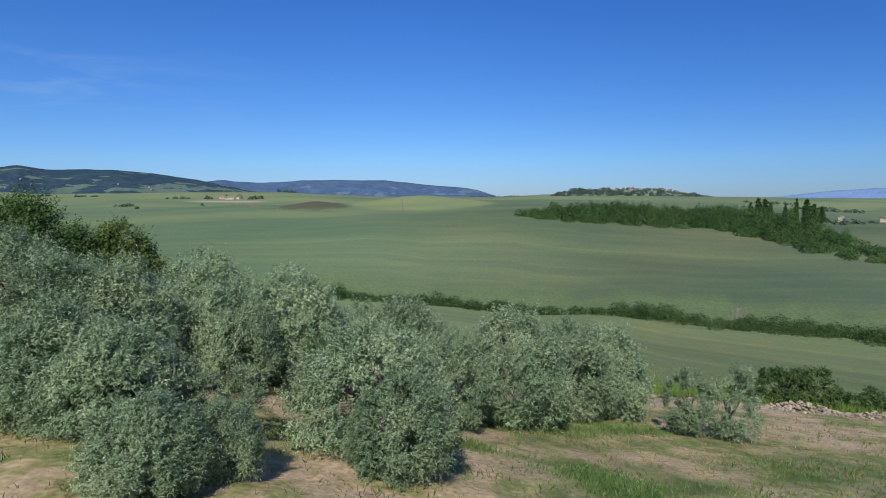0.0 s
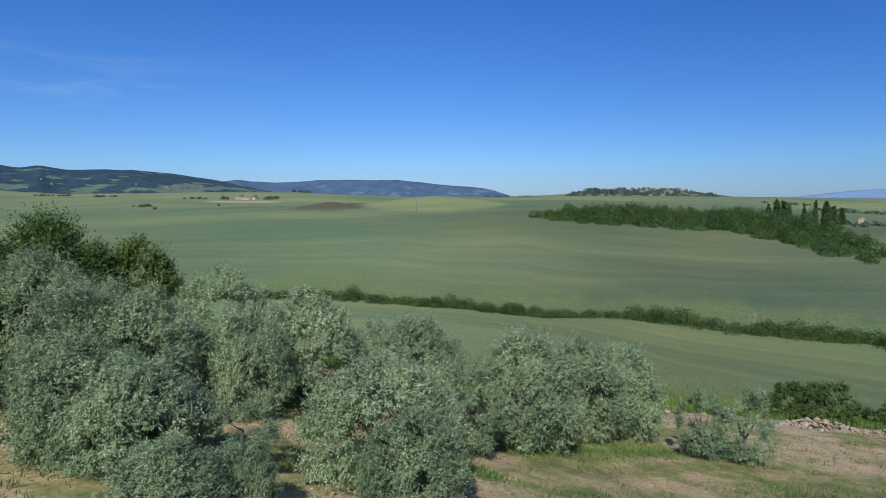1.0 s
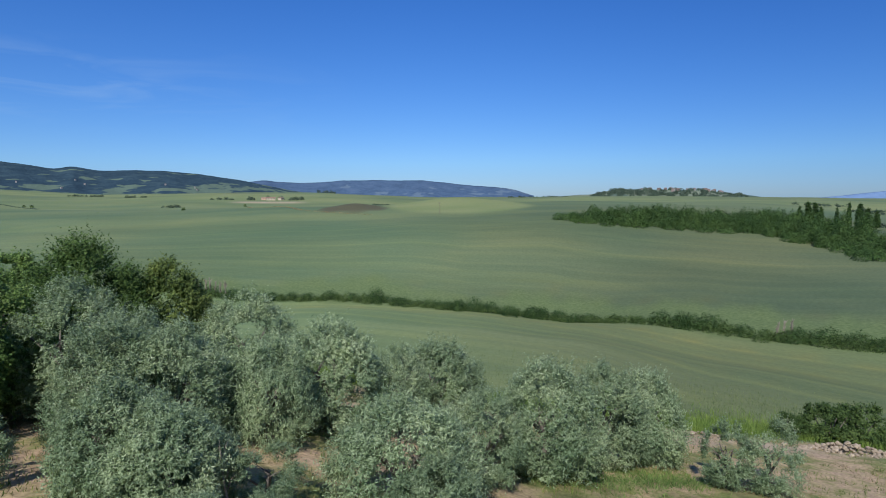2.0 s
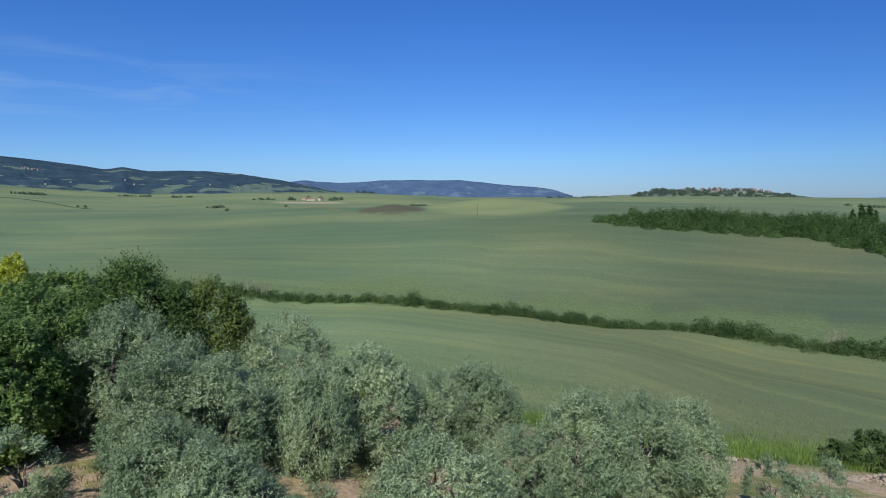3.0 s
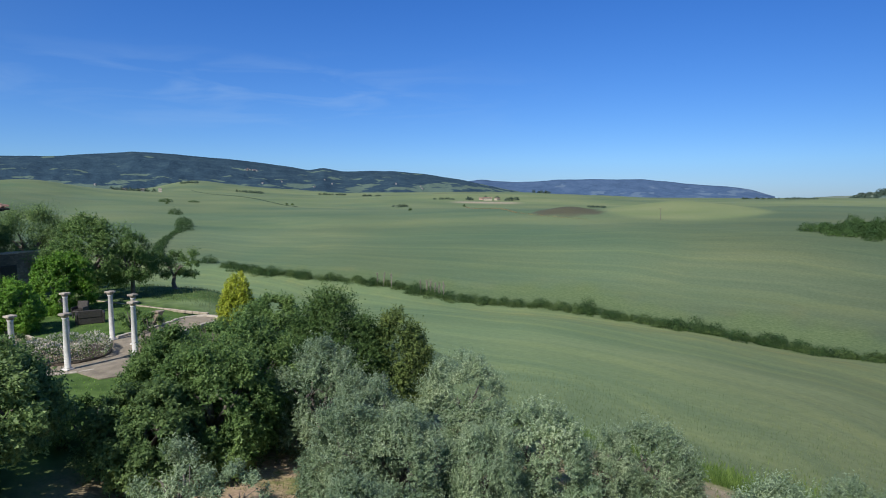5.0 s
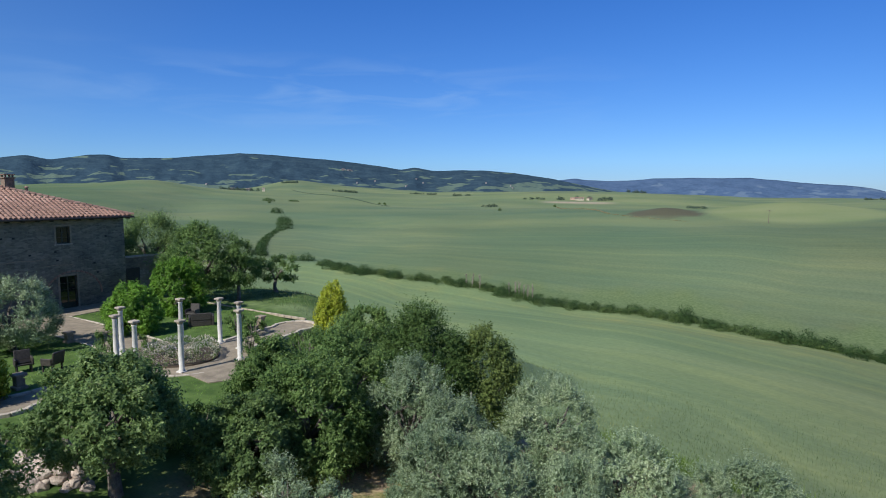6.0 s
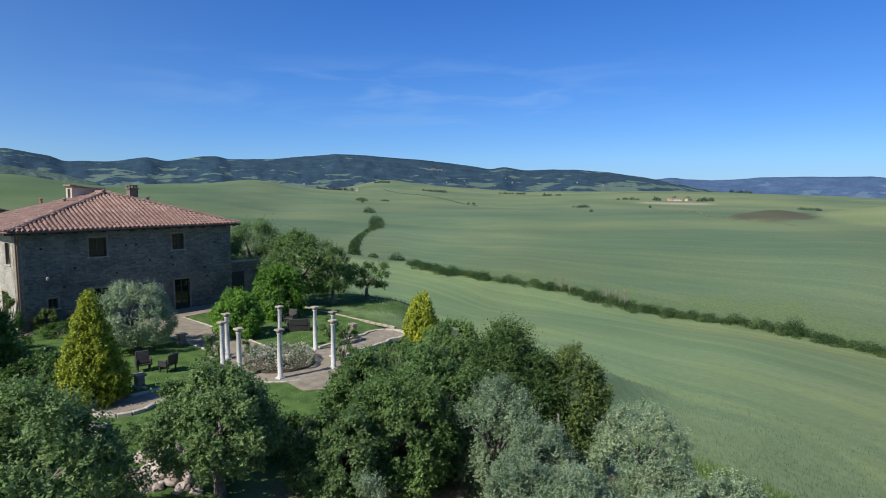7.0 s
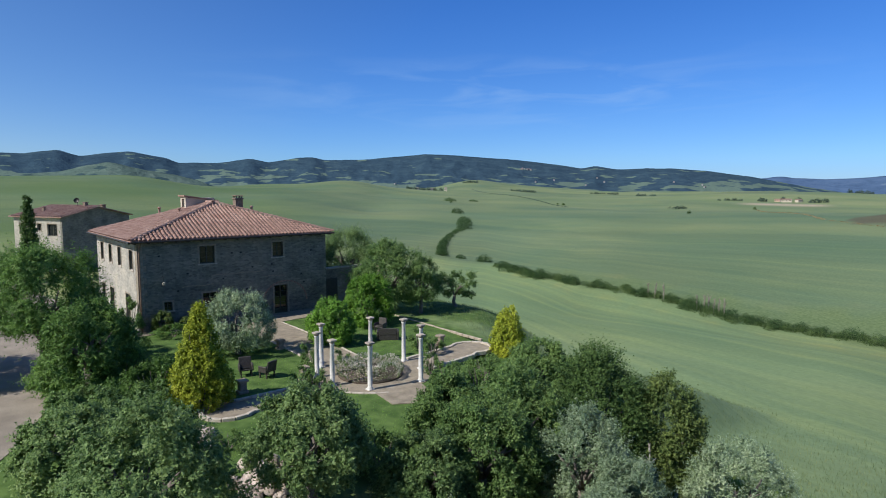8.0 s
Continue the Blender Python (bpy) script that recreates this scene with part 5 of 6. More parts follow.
def column(x, y, h, lean, label):
    c = thing("column", pose(x, y, 0.08, 0, lean, 0), label, "column", "white columns round the flower bed")
    part("plinth", boxed(-0.17, 0.17, -0.17, 0.17, -0.1, 0.07, bevel=0.015), WHITE_STONE, c)
    part("shaft", lathe(bmesh.new(), [(0.145, 0.074), (0.145, 0.12), (0.118, 0.15), (0.122, 0.9), (0.102, h - 0.26), (0.122, h - 0.23), (0.122, h - 0.2)], 18), WHITE_STONE, c, smooth_shade=True)
    part("capital", lathe(bmesh.new(), [(0.105, h - 0.196), (0.15, h - 0.13), (0.165, h - 0.10)], 18), ROUGH_STONE, c, "weathered grey capital")
    part("abacus", boxed(-0.185, 0.185, -0.185, 0.185, h - 0.096, h, bevel=0.02), ROUGH_STONE, c, "square weathered cap stone")
    return c


for x, y, h in ((-22.7, 17.4, 2.42), (-21.9, 20.1, 2.5), (-23.5, 21.6, 2.5), (-25.3, 21.9, 2.5), (-27.0, 20.8, 2.5), (-27.6, 17.8, 2.5), (-26.2, 16.6, 2.45), (-24.5, 16.4, 2.4)):
    column(x, y, h, 0, "slender white stone column with a weathered capital")


def flower_bed():
    bed = thing("flower_bed", pose(CX - 0.1, CY - 0.2, 0.06), "round bed of white flowers edged by a low kerb", "flower bed")
    part("soil", lathe(bmesh.new(), [(1.75, -0.1), (1.75, 0.10), (1.2, 0.16), (0.05, 0.2)], 28), mottled("bed_soil", (0.07, 0.05, 0.035), (0.13, 0.10, 0.07), 4, 30), bed)
    rng = np.random.default_rng(77)
    for nm, mat, n, leaf, zz in (("foliage", GREEN_LEAF, 5200, (0.10, 0.045), 0.0), ("blossom", PETAL, 4600, (0.07, 0.06), 0.08)):
        a = rng.uniform(0, 2 * math.pi, n)
        t = rng.uniform(0, 2 * math.pi, n)
        ring = 1.2
        tr = 0.58 * (1 + 0.18 * np.sin(a * 5 + 1) + 0.12 * np.sin(a * 9))
        rr = ring + np.cos(t) * tr * rng.uniform(0.75, 1.02, n)
        z = 0.30 + np.sin(t) * tr * 0.75 * rng.uniform(0.75, 1.02, n) + zz
        keep = z > 0.12
        p = np.stack((rr * np.cos(a), rr * np.sin(a), z), 1)[keep]
        ax = np.stack((np.cos(a) * np.cos(t), np.sin(a) * np.cos(t), np.abs(np.sin(t)) + 0.4), 1)[keep] + unit(rng, keep.sum()) * 0.7
        shared(nm, leaves_mesh(nm, p, ax, leaf[0], leaf[1], mat, rng), Matrix(), bed)
    return bed


flower_bed()


def wicker_chair(x, y, turn):
    c = thing("garden_chair", pose(x, y, 0.06, 0, 0, turn), "dark woven garden armchair on the lawn", "chair", "garden chairs")
    part("seat", boxed(-0.30, 0.30, -0.28, 0.28, 0.32, 0.42, bevel=0.03), DARK_WOOD, c)
    part("cushion", boxed(-0.26, 0.26, -0.25, 0.25, 0.424, 0.50, bevel=0.03), IRON, c, "dark seat cushion")
    b = part("backrest", boxed(-0.32, 0.32, -0.05, 0.05, 0.0, 0.55, bevel=0.03), DARK_WOOD, c)
    put(c, b, pose(0, 0.30, 0.40, -12))
    for s in (-1, 1):
        part("armrest", boxed(s * 0.33 - 0.04, s * 0.33 + 0.04, -0.28, 0.30, 0.30, 0.64, bevel=0.025), DARK_WOOD, c)
        for t in (-1, 1):
            part("leg", boxed(s * 0.27 - 0.03, s * 0.27 + 0.03, t * 0.24 - 0.03, t * 0.24 + 0.03, -0.03, 0.318), DARK_WOOD, c)
    return c


first_chair = wicker_chair(-28.2, 14.8, -75)
for x, y, t in ((-29.2, 14.1, 70), (-31.9, 25.5, 20)):
    copy_thing(first_chair, pose(x, y, 0.06, 0, 0, t))


def wicker_sofa(x, y, turn):
    c = thing("garden_sofa", pose(x, y, 0.05, 0, 0, turn), "small dark woven garden sofa on the lawn", "sofa")
    part("base", boxed(-0.6, 0.6, -0.4, 0.4, 0.0, 0.36, bevel=0.03), DARK_WOOD, c)
    for k in range(2):
        part("cushion", boxed(-0.56 + k * 0.565, -0.005 + k * 0.565, -0.36, 0.30, 0.364, 0.50, bevel=0.04), IRON, c, "dark seat cushion")
    part("backrest", boxed(-0.6, 0.6, 0.30, 0.42, 0.364, 0.80, bevel=0.03), DARK_WOOD, c)
    for s in (-1, 1):
        part("armrest", boxed(s * 0.67 - 0.07, s * 0.67 + 0.07, -0.4, 0.42, 0.0, 0.62, bevel=0.03), DARK_WOOD, c)
    return c


wicker_sofa(-30.0, 24.6, -129)


PEDESTAL_STONE = mottled("pedestal_stone", (0.24, 0.19, 0.14), (0.44, 0.36, 0.28), 4, 30, 0.9, 0.6, 0.02)


def urn(x, y, h, label):
    u = thing("stone_pedestal", pose(x, y, 0.06), label, "pedestal", "stone pedestals by the walks")
    part("base", boxed(-0.24, 0.24, -0.24, 0.24, -0.05, 0.12, bevel=0.02), PEDESTAL_STONE, u)
    part("shaft", boxed(-0.17, 0.17, -0.17, 0.17, 0.124, h - 0.12, bevel=0.02), PEDESTAL_STONE, u)
    part("cap", boxed(-0.24, 0.24, -0.24, 0.24, h - 0.116, h, bevel=0.02), PEDESTAL_STONE, u)
    return u


for x, y, h in ((-26.2, 15.8, 0.8), (-26.8, 12.7, 0.65), (-26.3, 25.9, 0.7), (-32.8, 18.2, 0.6)):
    urn(x, y, h, "short square pedestal of weathered stone")
urn(-41.5, 33.2, 3.3, "tall square stone gate post at the garden wall")

# ---- trees and shrubs of the garden ----
tree("garden_olive", -33.5, 15.8, 3.9, 2.2, OLIVE_LEAF, "round silvery olive tree on the lawn by the house", 301, "gardenolive", blobs=140, twigs=34, per=9, leaf=(0.11, 0.042), twig=0.5, up=0.5, bottom=0.35, blob=(0.14, 0.24))
shrub("golden_cypress", -26.45, 10.55, 4.7, 1.45, GOLD_LEAF, "golden yellow-green conical cypress beside the round walk", 302, "goldA", category="conifer", blobs=120, twigs=36, per=9, leaf=(0.11, 0.065), twig=0.22, up=1.3, shape=0.88, inner=0.85, blob=(0.16, 0.26))
shrub("golden_cypress", -22.5, 28.0, 3.1, 1.12, GOLD_LEAF, "small golden conical cypress at the end of the walk", 303, "goldB", category="conifer", blobs=80, twigs=30, per=9, leaf=(0.11, 0.06), twig=0.2, up=1.3, shape=0.22, inner=0.85, blob=(0.2, 0.32))
shrub("laurel_bush", -31.75, 21.35, 2.9, 1.75, BRIGHT_LEAF, "bright green clipped laurel bush by the gravel walk", 304, "ball", blobs=140, twigs=30, per=9, leaf=(0.11, 0.065), twig=0.2, up=0.3, inner=0.5, blob=(0.13, 0.22), spread=(0.25, 0.40), lobe=(0.56, 0.68))
tree("garden_shrub_tree", -34.3, 26.1, 3.8, 1.9, BRIGHT_LEAF, "bright green bushy tree on the lawn", 305, "tg1", z=0.0, blobs=110, twigs=32, per=9, leaf=(0.13, 0.08), twig=0.35, up=0.3, bottom=0.15, blob=(0.14, 0.24))
tree("garden_shade_tree", -36.9, 30.6, 6.0, 3.2, GREEN_LEAF, "spreading green shade tree at the lawn's edge", 306, "tg2", z=-0.05, blobs=130, twigs=32, per=9, leaf=(0.15, 0.085), twig=0.5, up=0.3, bottom=1.0, blob=(0.13, 0.22))
tree("garden_shade_tree", -34.6, 31.9, 4.9, 1.9, GREEN_LEAF, "open green tree at the lawn's edge", 307, "tg2b", z=-0.05, blobs=34, twigs=44, per=9, leaf=(0.14, 0.07), twig=0.4, up=0.3, bottom=1.3)
tree("wall_tree", -45.6, 32.9, 6.6, 3.5, DARK_LEAF, "feathery grey-green tree behind the garden wall", 308, "tg3", z=-0.1, blobs=150, twigs=34, per=9, leaf=(0.16, 0.06), twig=1.0, up=0.8, bottom=0.6, blob=(0.2, 0.32))
tree("fruit_tree", -34.6, 35.9, 3.1, 2.0, GREEN_LEAF, "small open fruit tree on the grass bank", 309, "smt", blobs=26, twigs=44, per=9, leaf=(0.13, 0.07), twig=0.4, up=0.2, bottom=1.0)
tree("yard_tree", -35.0, 6.2, 7.2, 3.0, FEATHER_LEAF, "tall feathery green tree beside the drive", 310, "yard", blobs=120, twigs=42, per=10, leaf=(0.16, 0.06), twig=1.2, up=-0.05, bottom=2.6, blob=(0.16, 0.30), lobes=10, spread=(0.35, 0.70), lobe=(0.28, 0.44))
tree("yard_shade_tree", -31.6, 7.3, 4.6, 2.6, FEATHER_LEAF, "dense dark green tree under the feathery one", 314, "yarddark", blobs=150, twigs=34, per=9, leaf=(0.13, 0.07), twig=0.6, up=0.2, bottom=0.2, blob=(0.13, 0.24))
tree("yard_tree", -39.6, 0.6, 7.5, 4.6, BRIGHT_LEAF, "tall feathery green tree across the drive", 310, "yard", turn=130)
shrub("rose_bush", -26.9, 24.6, 1.3, 0.9, GREEN_LEAF, "loose rose bush on the lawn", 311, "rose", blobs=18, twigs=24, per=8, leaf=(0.10, 0.05), twig=0.35, up=0.6)
for i, (x, y, h, r) in enumerate(((-25.3, 15.1, 1.2, 0.6), (-28.3, 17.3, 1.3, 0.6), (-24.0, 15.5, 0.8, 0.5), (-22.5, 21.4, 1.2, 0.5), (-25.2, 24.2, 1.2, 0.8), (-20.6, 20.8, 1.3, 1.0), (-19.7, 22.6, 1.4, 1.0), (-18.6, 21.0, 1.5, 1.1))):
    shrub("rose_bush", x, y, h, r, GREEN_LEAF, "loose rose bush on the lawn", 311, "rose", turn=i * 40)
shrub("rose_bush", -27.2, 18.9, 0.9, 0.6, GREEN_LEAF, "loose rose bush at a column's foot", 311, "rose", turn=50)
shrub("rose_bush", -24.9, 15.6, 1.1, 0.6, GREEN_LEAF, "loose rose bush at a column's foot", 311, "rose", turn=120)
shrub("dark_shrub", -28.2, 9.0, 2.2, 1.5, FEATHER_LEAF, "dark shrub under the yard tree", 312, "dsh", blobs=30, twigs=26, per=9, leaf=(0.12, 0.06), twig=0.35, up=0.3)
for i, (x, y, h, r) in enumerate(((-29.3, 9.9, 1.8, 1.5), (-30.6, 8.4, 2.3, 1.5), (-26.2, 9.0, 1.2, 1.0), (-27.6, 7.4, 1.7, 1.3), (-24.8, 6.4, 1.5, 1.2), (-38.7, 9.9, 3.3, 1.6), (-40.6, 14.6, 0.9, 1.3), (-40.4, 16.3, 0.8, 1.1))):
    shrub("dark_shrub", x, y, h, r, DARK_LEAF, "dark leafy shrub in the shade by the lawn", 312, "dsh", turn=i * 53)
shrub("dark_shrub", -37.5, 11.0, 1.6, 1.2, DARK_LEAF, "dark shrub at the corner of the house", 312, "dsh", turn=70)
for i, (x, y, h, r) in enumerate(((-21.9, 7.0, 1.4, 1.2), (-17.2, 12.2, 1.2, 1.0), (-21.2, 9.4, 0.6, 0.8), (-16.2, 12.9, 1.5, 1.1), (-26.9, 8.6, 1.5, 1.1), (-29.9, 9.9, 1.7, 1.2))):
    shrub("wild_shrub", x, y, h, r, GREEN_LEAF, "wild green shrub on the bank below the garden", 315, "wild", "wild shrubs on the bank", turn=i * 71, blobs=26, twigs=30, per=9, leaf=(0.10, 0.06), twig=0.4, up=0.4)
for i, (x, y, h, r) in enumerate(((-42.5, 14.6, 1.5, 0.7), (-42.4, 16.2, 0.9, 0.6), (-42.5, 17.6, 1.2, 0.6))):
    shrub("wall_shrub", x, y, h, r, BROWN_LEAF, "straggly dark shrub against the house front", 316, "wallsh", "shrubs along the house front", turn=i * 50, blobs=50, twigs=18, per=8, leaf=(0.09, 0.05), twig=0.8, up=0.4)
shrub("climber", -43.2, 12.7, 2.6, 0.9, GREEN_LEAF, "green climber against the sunlit house corner", 313, "clm", blobs=26, twigs=30, per=8, leaf=(0.12, 0.06), twig=0.4, up=0.6)

# ---- olive grove ----
OLIVE_LABEL = "silvery olive tree with a dense low crown in the sloping grove"
OLIVES = ((-10.6, 17.6, 4.4, 1.95), (-7.3, 13.2, 3.2, 1.5), (-5.9, 13.9, 3.1, 1.6), (-6.4, 21.2, 4.0, 2.0), (-2.8, 17.6, 3.45, 1.9), (0.5, 21.1, 3.3, 1.75), (-0.25, 11.3, 2.5, 1.75), (1.65, 14.7, 2.5, 1.15),
          (3.75, 16.9, 3.5, 1.7), (6.2, 19.5, 3.6, 1.7), (-4.4, 9.8, 1.9, 1.3), (-5.6, 10.3, 2.1, 1.3), (-4.1, 15.2, 2.8, 1.4), (-2.95, 7.5, 1.3, 0.9), (-2.35, 8.3, 1.15, 0.65),
          (0.2, 9.6, 1.75, 1.05), (-8.2, 16.4, 3.4, 1.5), (8.05, 20.3, 3.4, 1.45), (-0.9, 19.6, 2.9, 1.3))
for i, (x, y, h, r) in enumerate(OLIVES):
    low = h < 2.2
    # the nearest trees have the finest leaves
    kind, tufts_n, twig_n, leaf = ("low_olive%d" % (i % 2), 170, 36, (0.070, 0.024)) if low else ("near_olive%d" % (i % 3), 170, 34, (0.078, 0.027)) if y < 16.6 else ("far_olive%d" % (i % 3), 165, 28, (0.098, 0.035))
    tree("olive_tree", x, y, h, r, OLIVE_LEAF, OLIVE_LABEL, 10 + i, kind, "olive trees of the grove", turn=i * 77, blobs=tufts_n, twigs=twig_n, per=10, leaf=leaf, twig=0.5, up=0.45, bottom=0.0 if low else 0.08, inner=0.3, lobes=7, blob=(0.17, 0.27), spread=(0.24, 0.40), lobe=(0.50, 0.66))
for i, (x, y, h, r) in enumerate(((10.9, 17.3, 2.4, 1.0), (9.6, 17.7, 2.2, 0.9), (-10.3, 10.4, 2.2, 1.0), (-8.7, 10.6, 1.9, 0.9), (-2.9, 10.3, 1.3, 0.8))):
    tree("young_olive", x, y, h, r, OLIVE_LEAF, "young silvery olive with a thin crown", 60 + i, "young%d" % (i % 2), "young olives of the grove", turn=i * 50, blobs=44, twigs=32, per=9, leaf=(0.08, 0.027), twig=0.7, up=0.7, bottom=0.05, blob=(0.2, 0.32), spread=(0.2, 0.36), lobe=(0.5, 0.66))

# ---- darker trees between grove and garden ----
TREES = ((-14.2, 18.2, 4.9, 2.7, GREEN_LEAF, "broad dense green tree below the garden"), (-12.9, 22.4, 6.2, 2.65, WOOD_LEAF, "tall dense dark green tree at the grove's edge"),
         (-10.4, 23.6, 5.4, 1.75, BROWN_LEAF, "brownish green upright tree at the grove's edge"), (-15.5, 9.5, 4.1, 2.1, DARK_LEAF, "dark green broadleaf tree below the garden"),
         (-15.7, 4.7, 4.5, 2.45, DARK_LEAF, "wide dark green broadleaf tree beside the drive"), (-16.0, 16.4, 3.3, 1.9, GREEN_LEAF, "dense green tree below the garden"), (-13.2, 15.2, 4.1, 2.3, GREEN_LEAF, "dense green tree below the garden"),
         (-13.6, 12.6, 3.0, 1.7, DARK_LEAF, "low dark green tree below the garden"), (-15.6, 20.6, 3.2, 1.9, GREEN_LEAF, "green bushy tree at the terrace edge"), (-16.8, 23.4, 3.0, 1.8, GREEN_LEAF, "green bushy tree at the terrace edge"),
         (-14.3, 25.2, 3.4, 1.6, GREEN_LEAF, "green bushy tree at the grove's edge"), (-21.6, 4.5, 2.7, 2.2, DARK_LEAF, "low dark green broadleaf tree beside the drive"),
         (-25.3, 5.6, 2.2, 1.7, GREEN_LEAF, "low green bushy tree beside the drive"))
for i, (x, y, h, r, m, lab) in enumerate(TREES):
    tree("broadleaf_tree", x, y, h, r, m, lab, 80 + i, "broad%d" % i, blobs=int(60 + 44 * r) + (50 if i == 1 else 0), twigs=36, per=9, leaf=(0.108, 0.066), twig=0.6, up=0.35, bottom=1.25 if i == 3 else 0.15, inner=0.3, lobes=7, blob=(0.2, 0.31) if i in (1, 2) else (0.14, 0.23), spread=(0.2, 0.34) if i in (1, 2) else (0.28, 0.46), lobe=(0.50, 0.66))

# ---- shrubs along the grove's lower edge ----
for i, (x, y, h, r) in enumerate(((20.6, 28.6, 1.9, 1.5), (22.6, 29.2, 2.1, 1.6), (25.5, 28.5, 1.3, 1.2), (18.4, 28.3, 1.2, 1.0), (28.5, 28.0, 1.4, 1.3))):
    shrub("bramble_bush", x, y, h, r, HEDGE_LEAF, "dark green bramble bush at the field's edge", 120, "bram", "brambles at the field's edge", turn=i * 66, blobs=36, twigs=40, per=9, leaf=(0.10, 0.065), twig=0.35, up=0.4)


# ---- hedgerow, wood and far bushes ----
def leafy_mass(name, spots, label, category, mat, rng, leaf, per_m2=26, kind="stuff"):
    """Many bushes too far to tell apart, as one mesh of leaf clumps. Spots: x, y, radius, height."""
    base, axis, size, faces = [], [], [], []
    for x, y, r, h in spots:
        n = int(per_m2 * r * h * 2.2) + 12
        d = unit(rng, n)
        d[:, 2] = np.abs(d[:, 2]) * 1.05 - 0.1
        rad = rng.uniform(0.72, 1.06, n)[:, None]
        lump = 1 + 0.16 * np.sin(d[:, :1] * 7 + x) * np.sin(d[:, 1:2] * 6 + y)
        p = d * rad * lump * np.array((r, r, h))
        base.append(p + np.array((x, y, float(land(x, y)))))
        faces.append(d + np.array((0, 0, 0.5)))
        w = unit(rng, n) + np.array((0, 0, 0.2))
        axis.append(w - d * (w * d).sum(1)[:, None] * 0.8)
        size.append(rng.uniform(0.7, 1.3, n) * leaf)
    base, axis, size = np.concatenate(base), np.concatenate(axis), np.concatenate(size)
    ob = new(name, leaves_mesh(name, base, axis, size, size * 0.72, mat, rng, np.concatenate(faces)))
    return tagged(ob, label, category, kind=kind)


rng = np.random.default_rng(400)
HEDGE = ((-157, 190), (-140, 181), (-125, 174), (-106, 169.5), (-91, 172), (-71, 168), (-57, 163), (-43, 164), (-23, 165.5), (-5, 160), (9, 152), (30, 147), (46, 131), (59, 114), (69, 106), (84, 96), (105, 82), (130, 66))
spots = []
for (x0, y0), (x1, y1) in zip(HEDGE, HEDGE[1:]):
    n = int(math.hypot(x1 - x0, y1 - y0) / 0.62)
    for k in range(n):
        f = (k + rng.uniform(0, 1)) / n
        x, y = x0 + (x1 - x0) * f, y0 + (y1 - y0) * f
        lush = 0.55 + 0.55 * noise.noise(Vector((x * 0.07, y * 0.07, 3.3)))
        if x < -95 and noise.noise(Vector((x * 0.10, y * 0.10, 9.0))) > 0.5:
            continue
        size = rng.lognormal(0.0, 0.26)
        spots.append((x + rng.normal() * 0.8, y + rng.normal() * 1.7, min(3.2, 1.6 * size), min(4.0, max(1.3, 1.65 * size * (0.7 + lush * 0.7))) * (1.05 if x > 15 else 1.0)))
tall = [k for k in spots if k[3] > 2.2]
short = [k for k in spots if k[3] <= 2.2]
leafy_mass("hedgerow", short, "long uneven green hedgerow along the valley bottom", "hedge", HEDGE_LEAF, rng, 0.29, 40)
leafy_mass("hedgerow_trees", tall, "taller dark bushes standing in the hedgerow", "hedge", COPSE_LEAF, rng, 0.30, 44)

WOOD_EDGE = ((56, 250), (65, 237), (90, 225), (116, 210), (120, 197), (124, 174), (124, 157), (127, 143), (140, 128), (165, 112))
WOOD_ROWS = (6, 8, 8, 8, 7, 5, 3, 3, 3)
spots = []
for (x0, y0), (x1, y1), deep in zip(WOOD_EDGE, WOOD_EDGE[1:], WOOD_ROWS):
    n = int(math.hypot(x1 - x0, y1 - y0) / 2.6)
    low = 1.0 if x0 < 122 else 0.6 if y0 > 160 else 0.45
    for k in range(n):
        f = (k + rng.uniform(0, 1)) / n
        for row in range(deep):
            x, y = x0 + (x1 - x0) * f + row * 3.4 + rng.normal() * 1.4, y0 + (y1 - y0) * f + row * 2.2 + rng.normal() * 1.4
            tall = 3.2 + 2.0 * min(row, 3) / 3 + rng.normal() * 1.35
            if x0 < 60:
                tall *= 0.75
            spots.append((x, y, rng.uniform(1.7, 3.2), max(2.0, tall * low)))
leafy_mass("woodland", [k for i, k in enumerate(spots) if i % 3], "dense mixed green woodland on the slope", "wood", COPSE_LEAF, rng, 0.46, 28.0)
leafy_mass("woodland_trees", spots[::3], "fresher green trees scattered through the woodland", "wood", ASH_LEAF, rng, 0.46, 28.0)

# bushes up the track that crosses the far field
TRACK_BUSHES = [(-168, 193, 2.5, 3.6), (-177.5, 188.5, 1.6, 2.0), (-185, 184, 2.1, 3.2), (-192, 191, 2.0, 3.2), (-200, 199, 1.8, 2.8), (-208, 208, 2.0, 3.0), (-217, 219, 1.7, 2.4), (-227, 232, 1.7, 2.2), (-238, 248, 1.5, 1.8),
                (-250, 268, 3.6, 3.4), (-262, 281, 3.9, 5.2), (-275, 295, 3.4, 4.8), (-329, 345, 3.6, 5.2), (-476, 487, 5.0, 4.4), (-465, 515, 4.0, 2.5)]
between = [((a[0] * (1 - f) + b[0] * f), (a[1] * (1 - f) + b[1] * f), (a[2] + b[2]) * 0.42, (a[3] + b[3]) * 0.36) for a, b in zip(TRACK_BUSHES[2:9], TRACK_BUSHES[3:10]) for f in (0.35, 0.68)]
for i, (x, y, r, h) in enumerate(TRACK_BUSHES + between):
    leafy_mass("field_bush", [(x, y, r, h), (x + r * 0.7, y + r * 0.5, r * 0.8, h * 0.8), (x - r * 0.6, y - r * 0.3, r * 0.7, h * 0.7)], "dark green bush along the field track", "bush", COPSE_LEAF, rng, 0.42, 22, kind="")


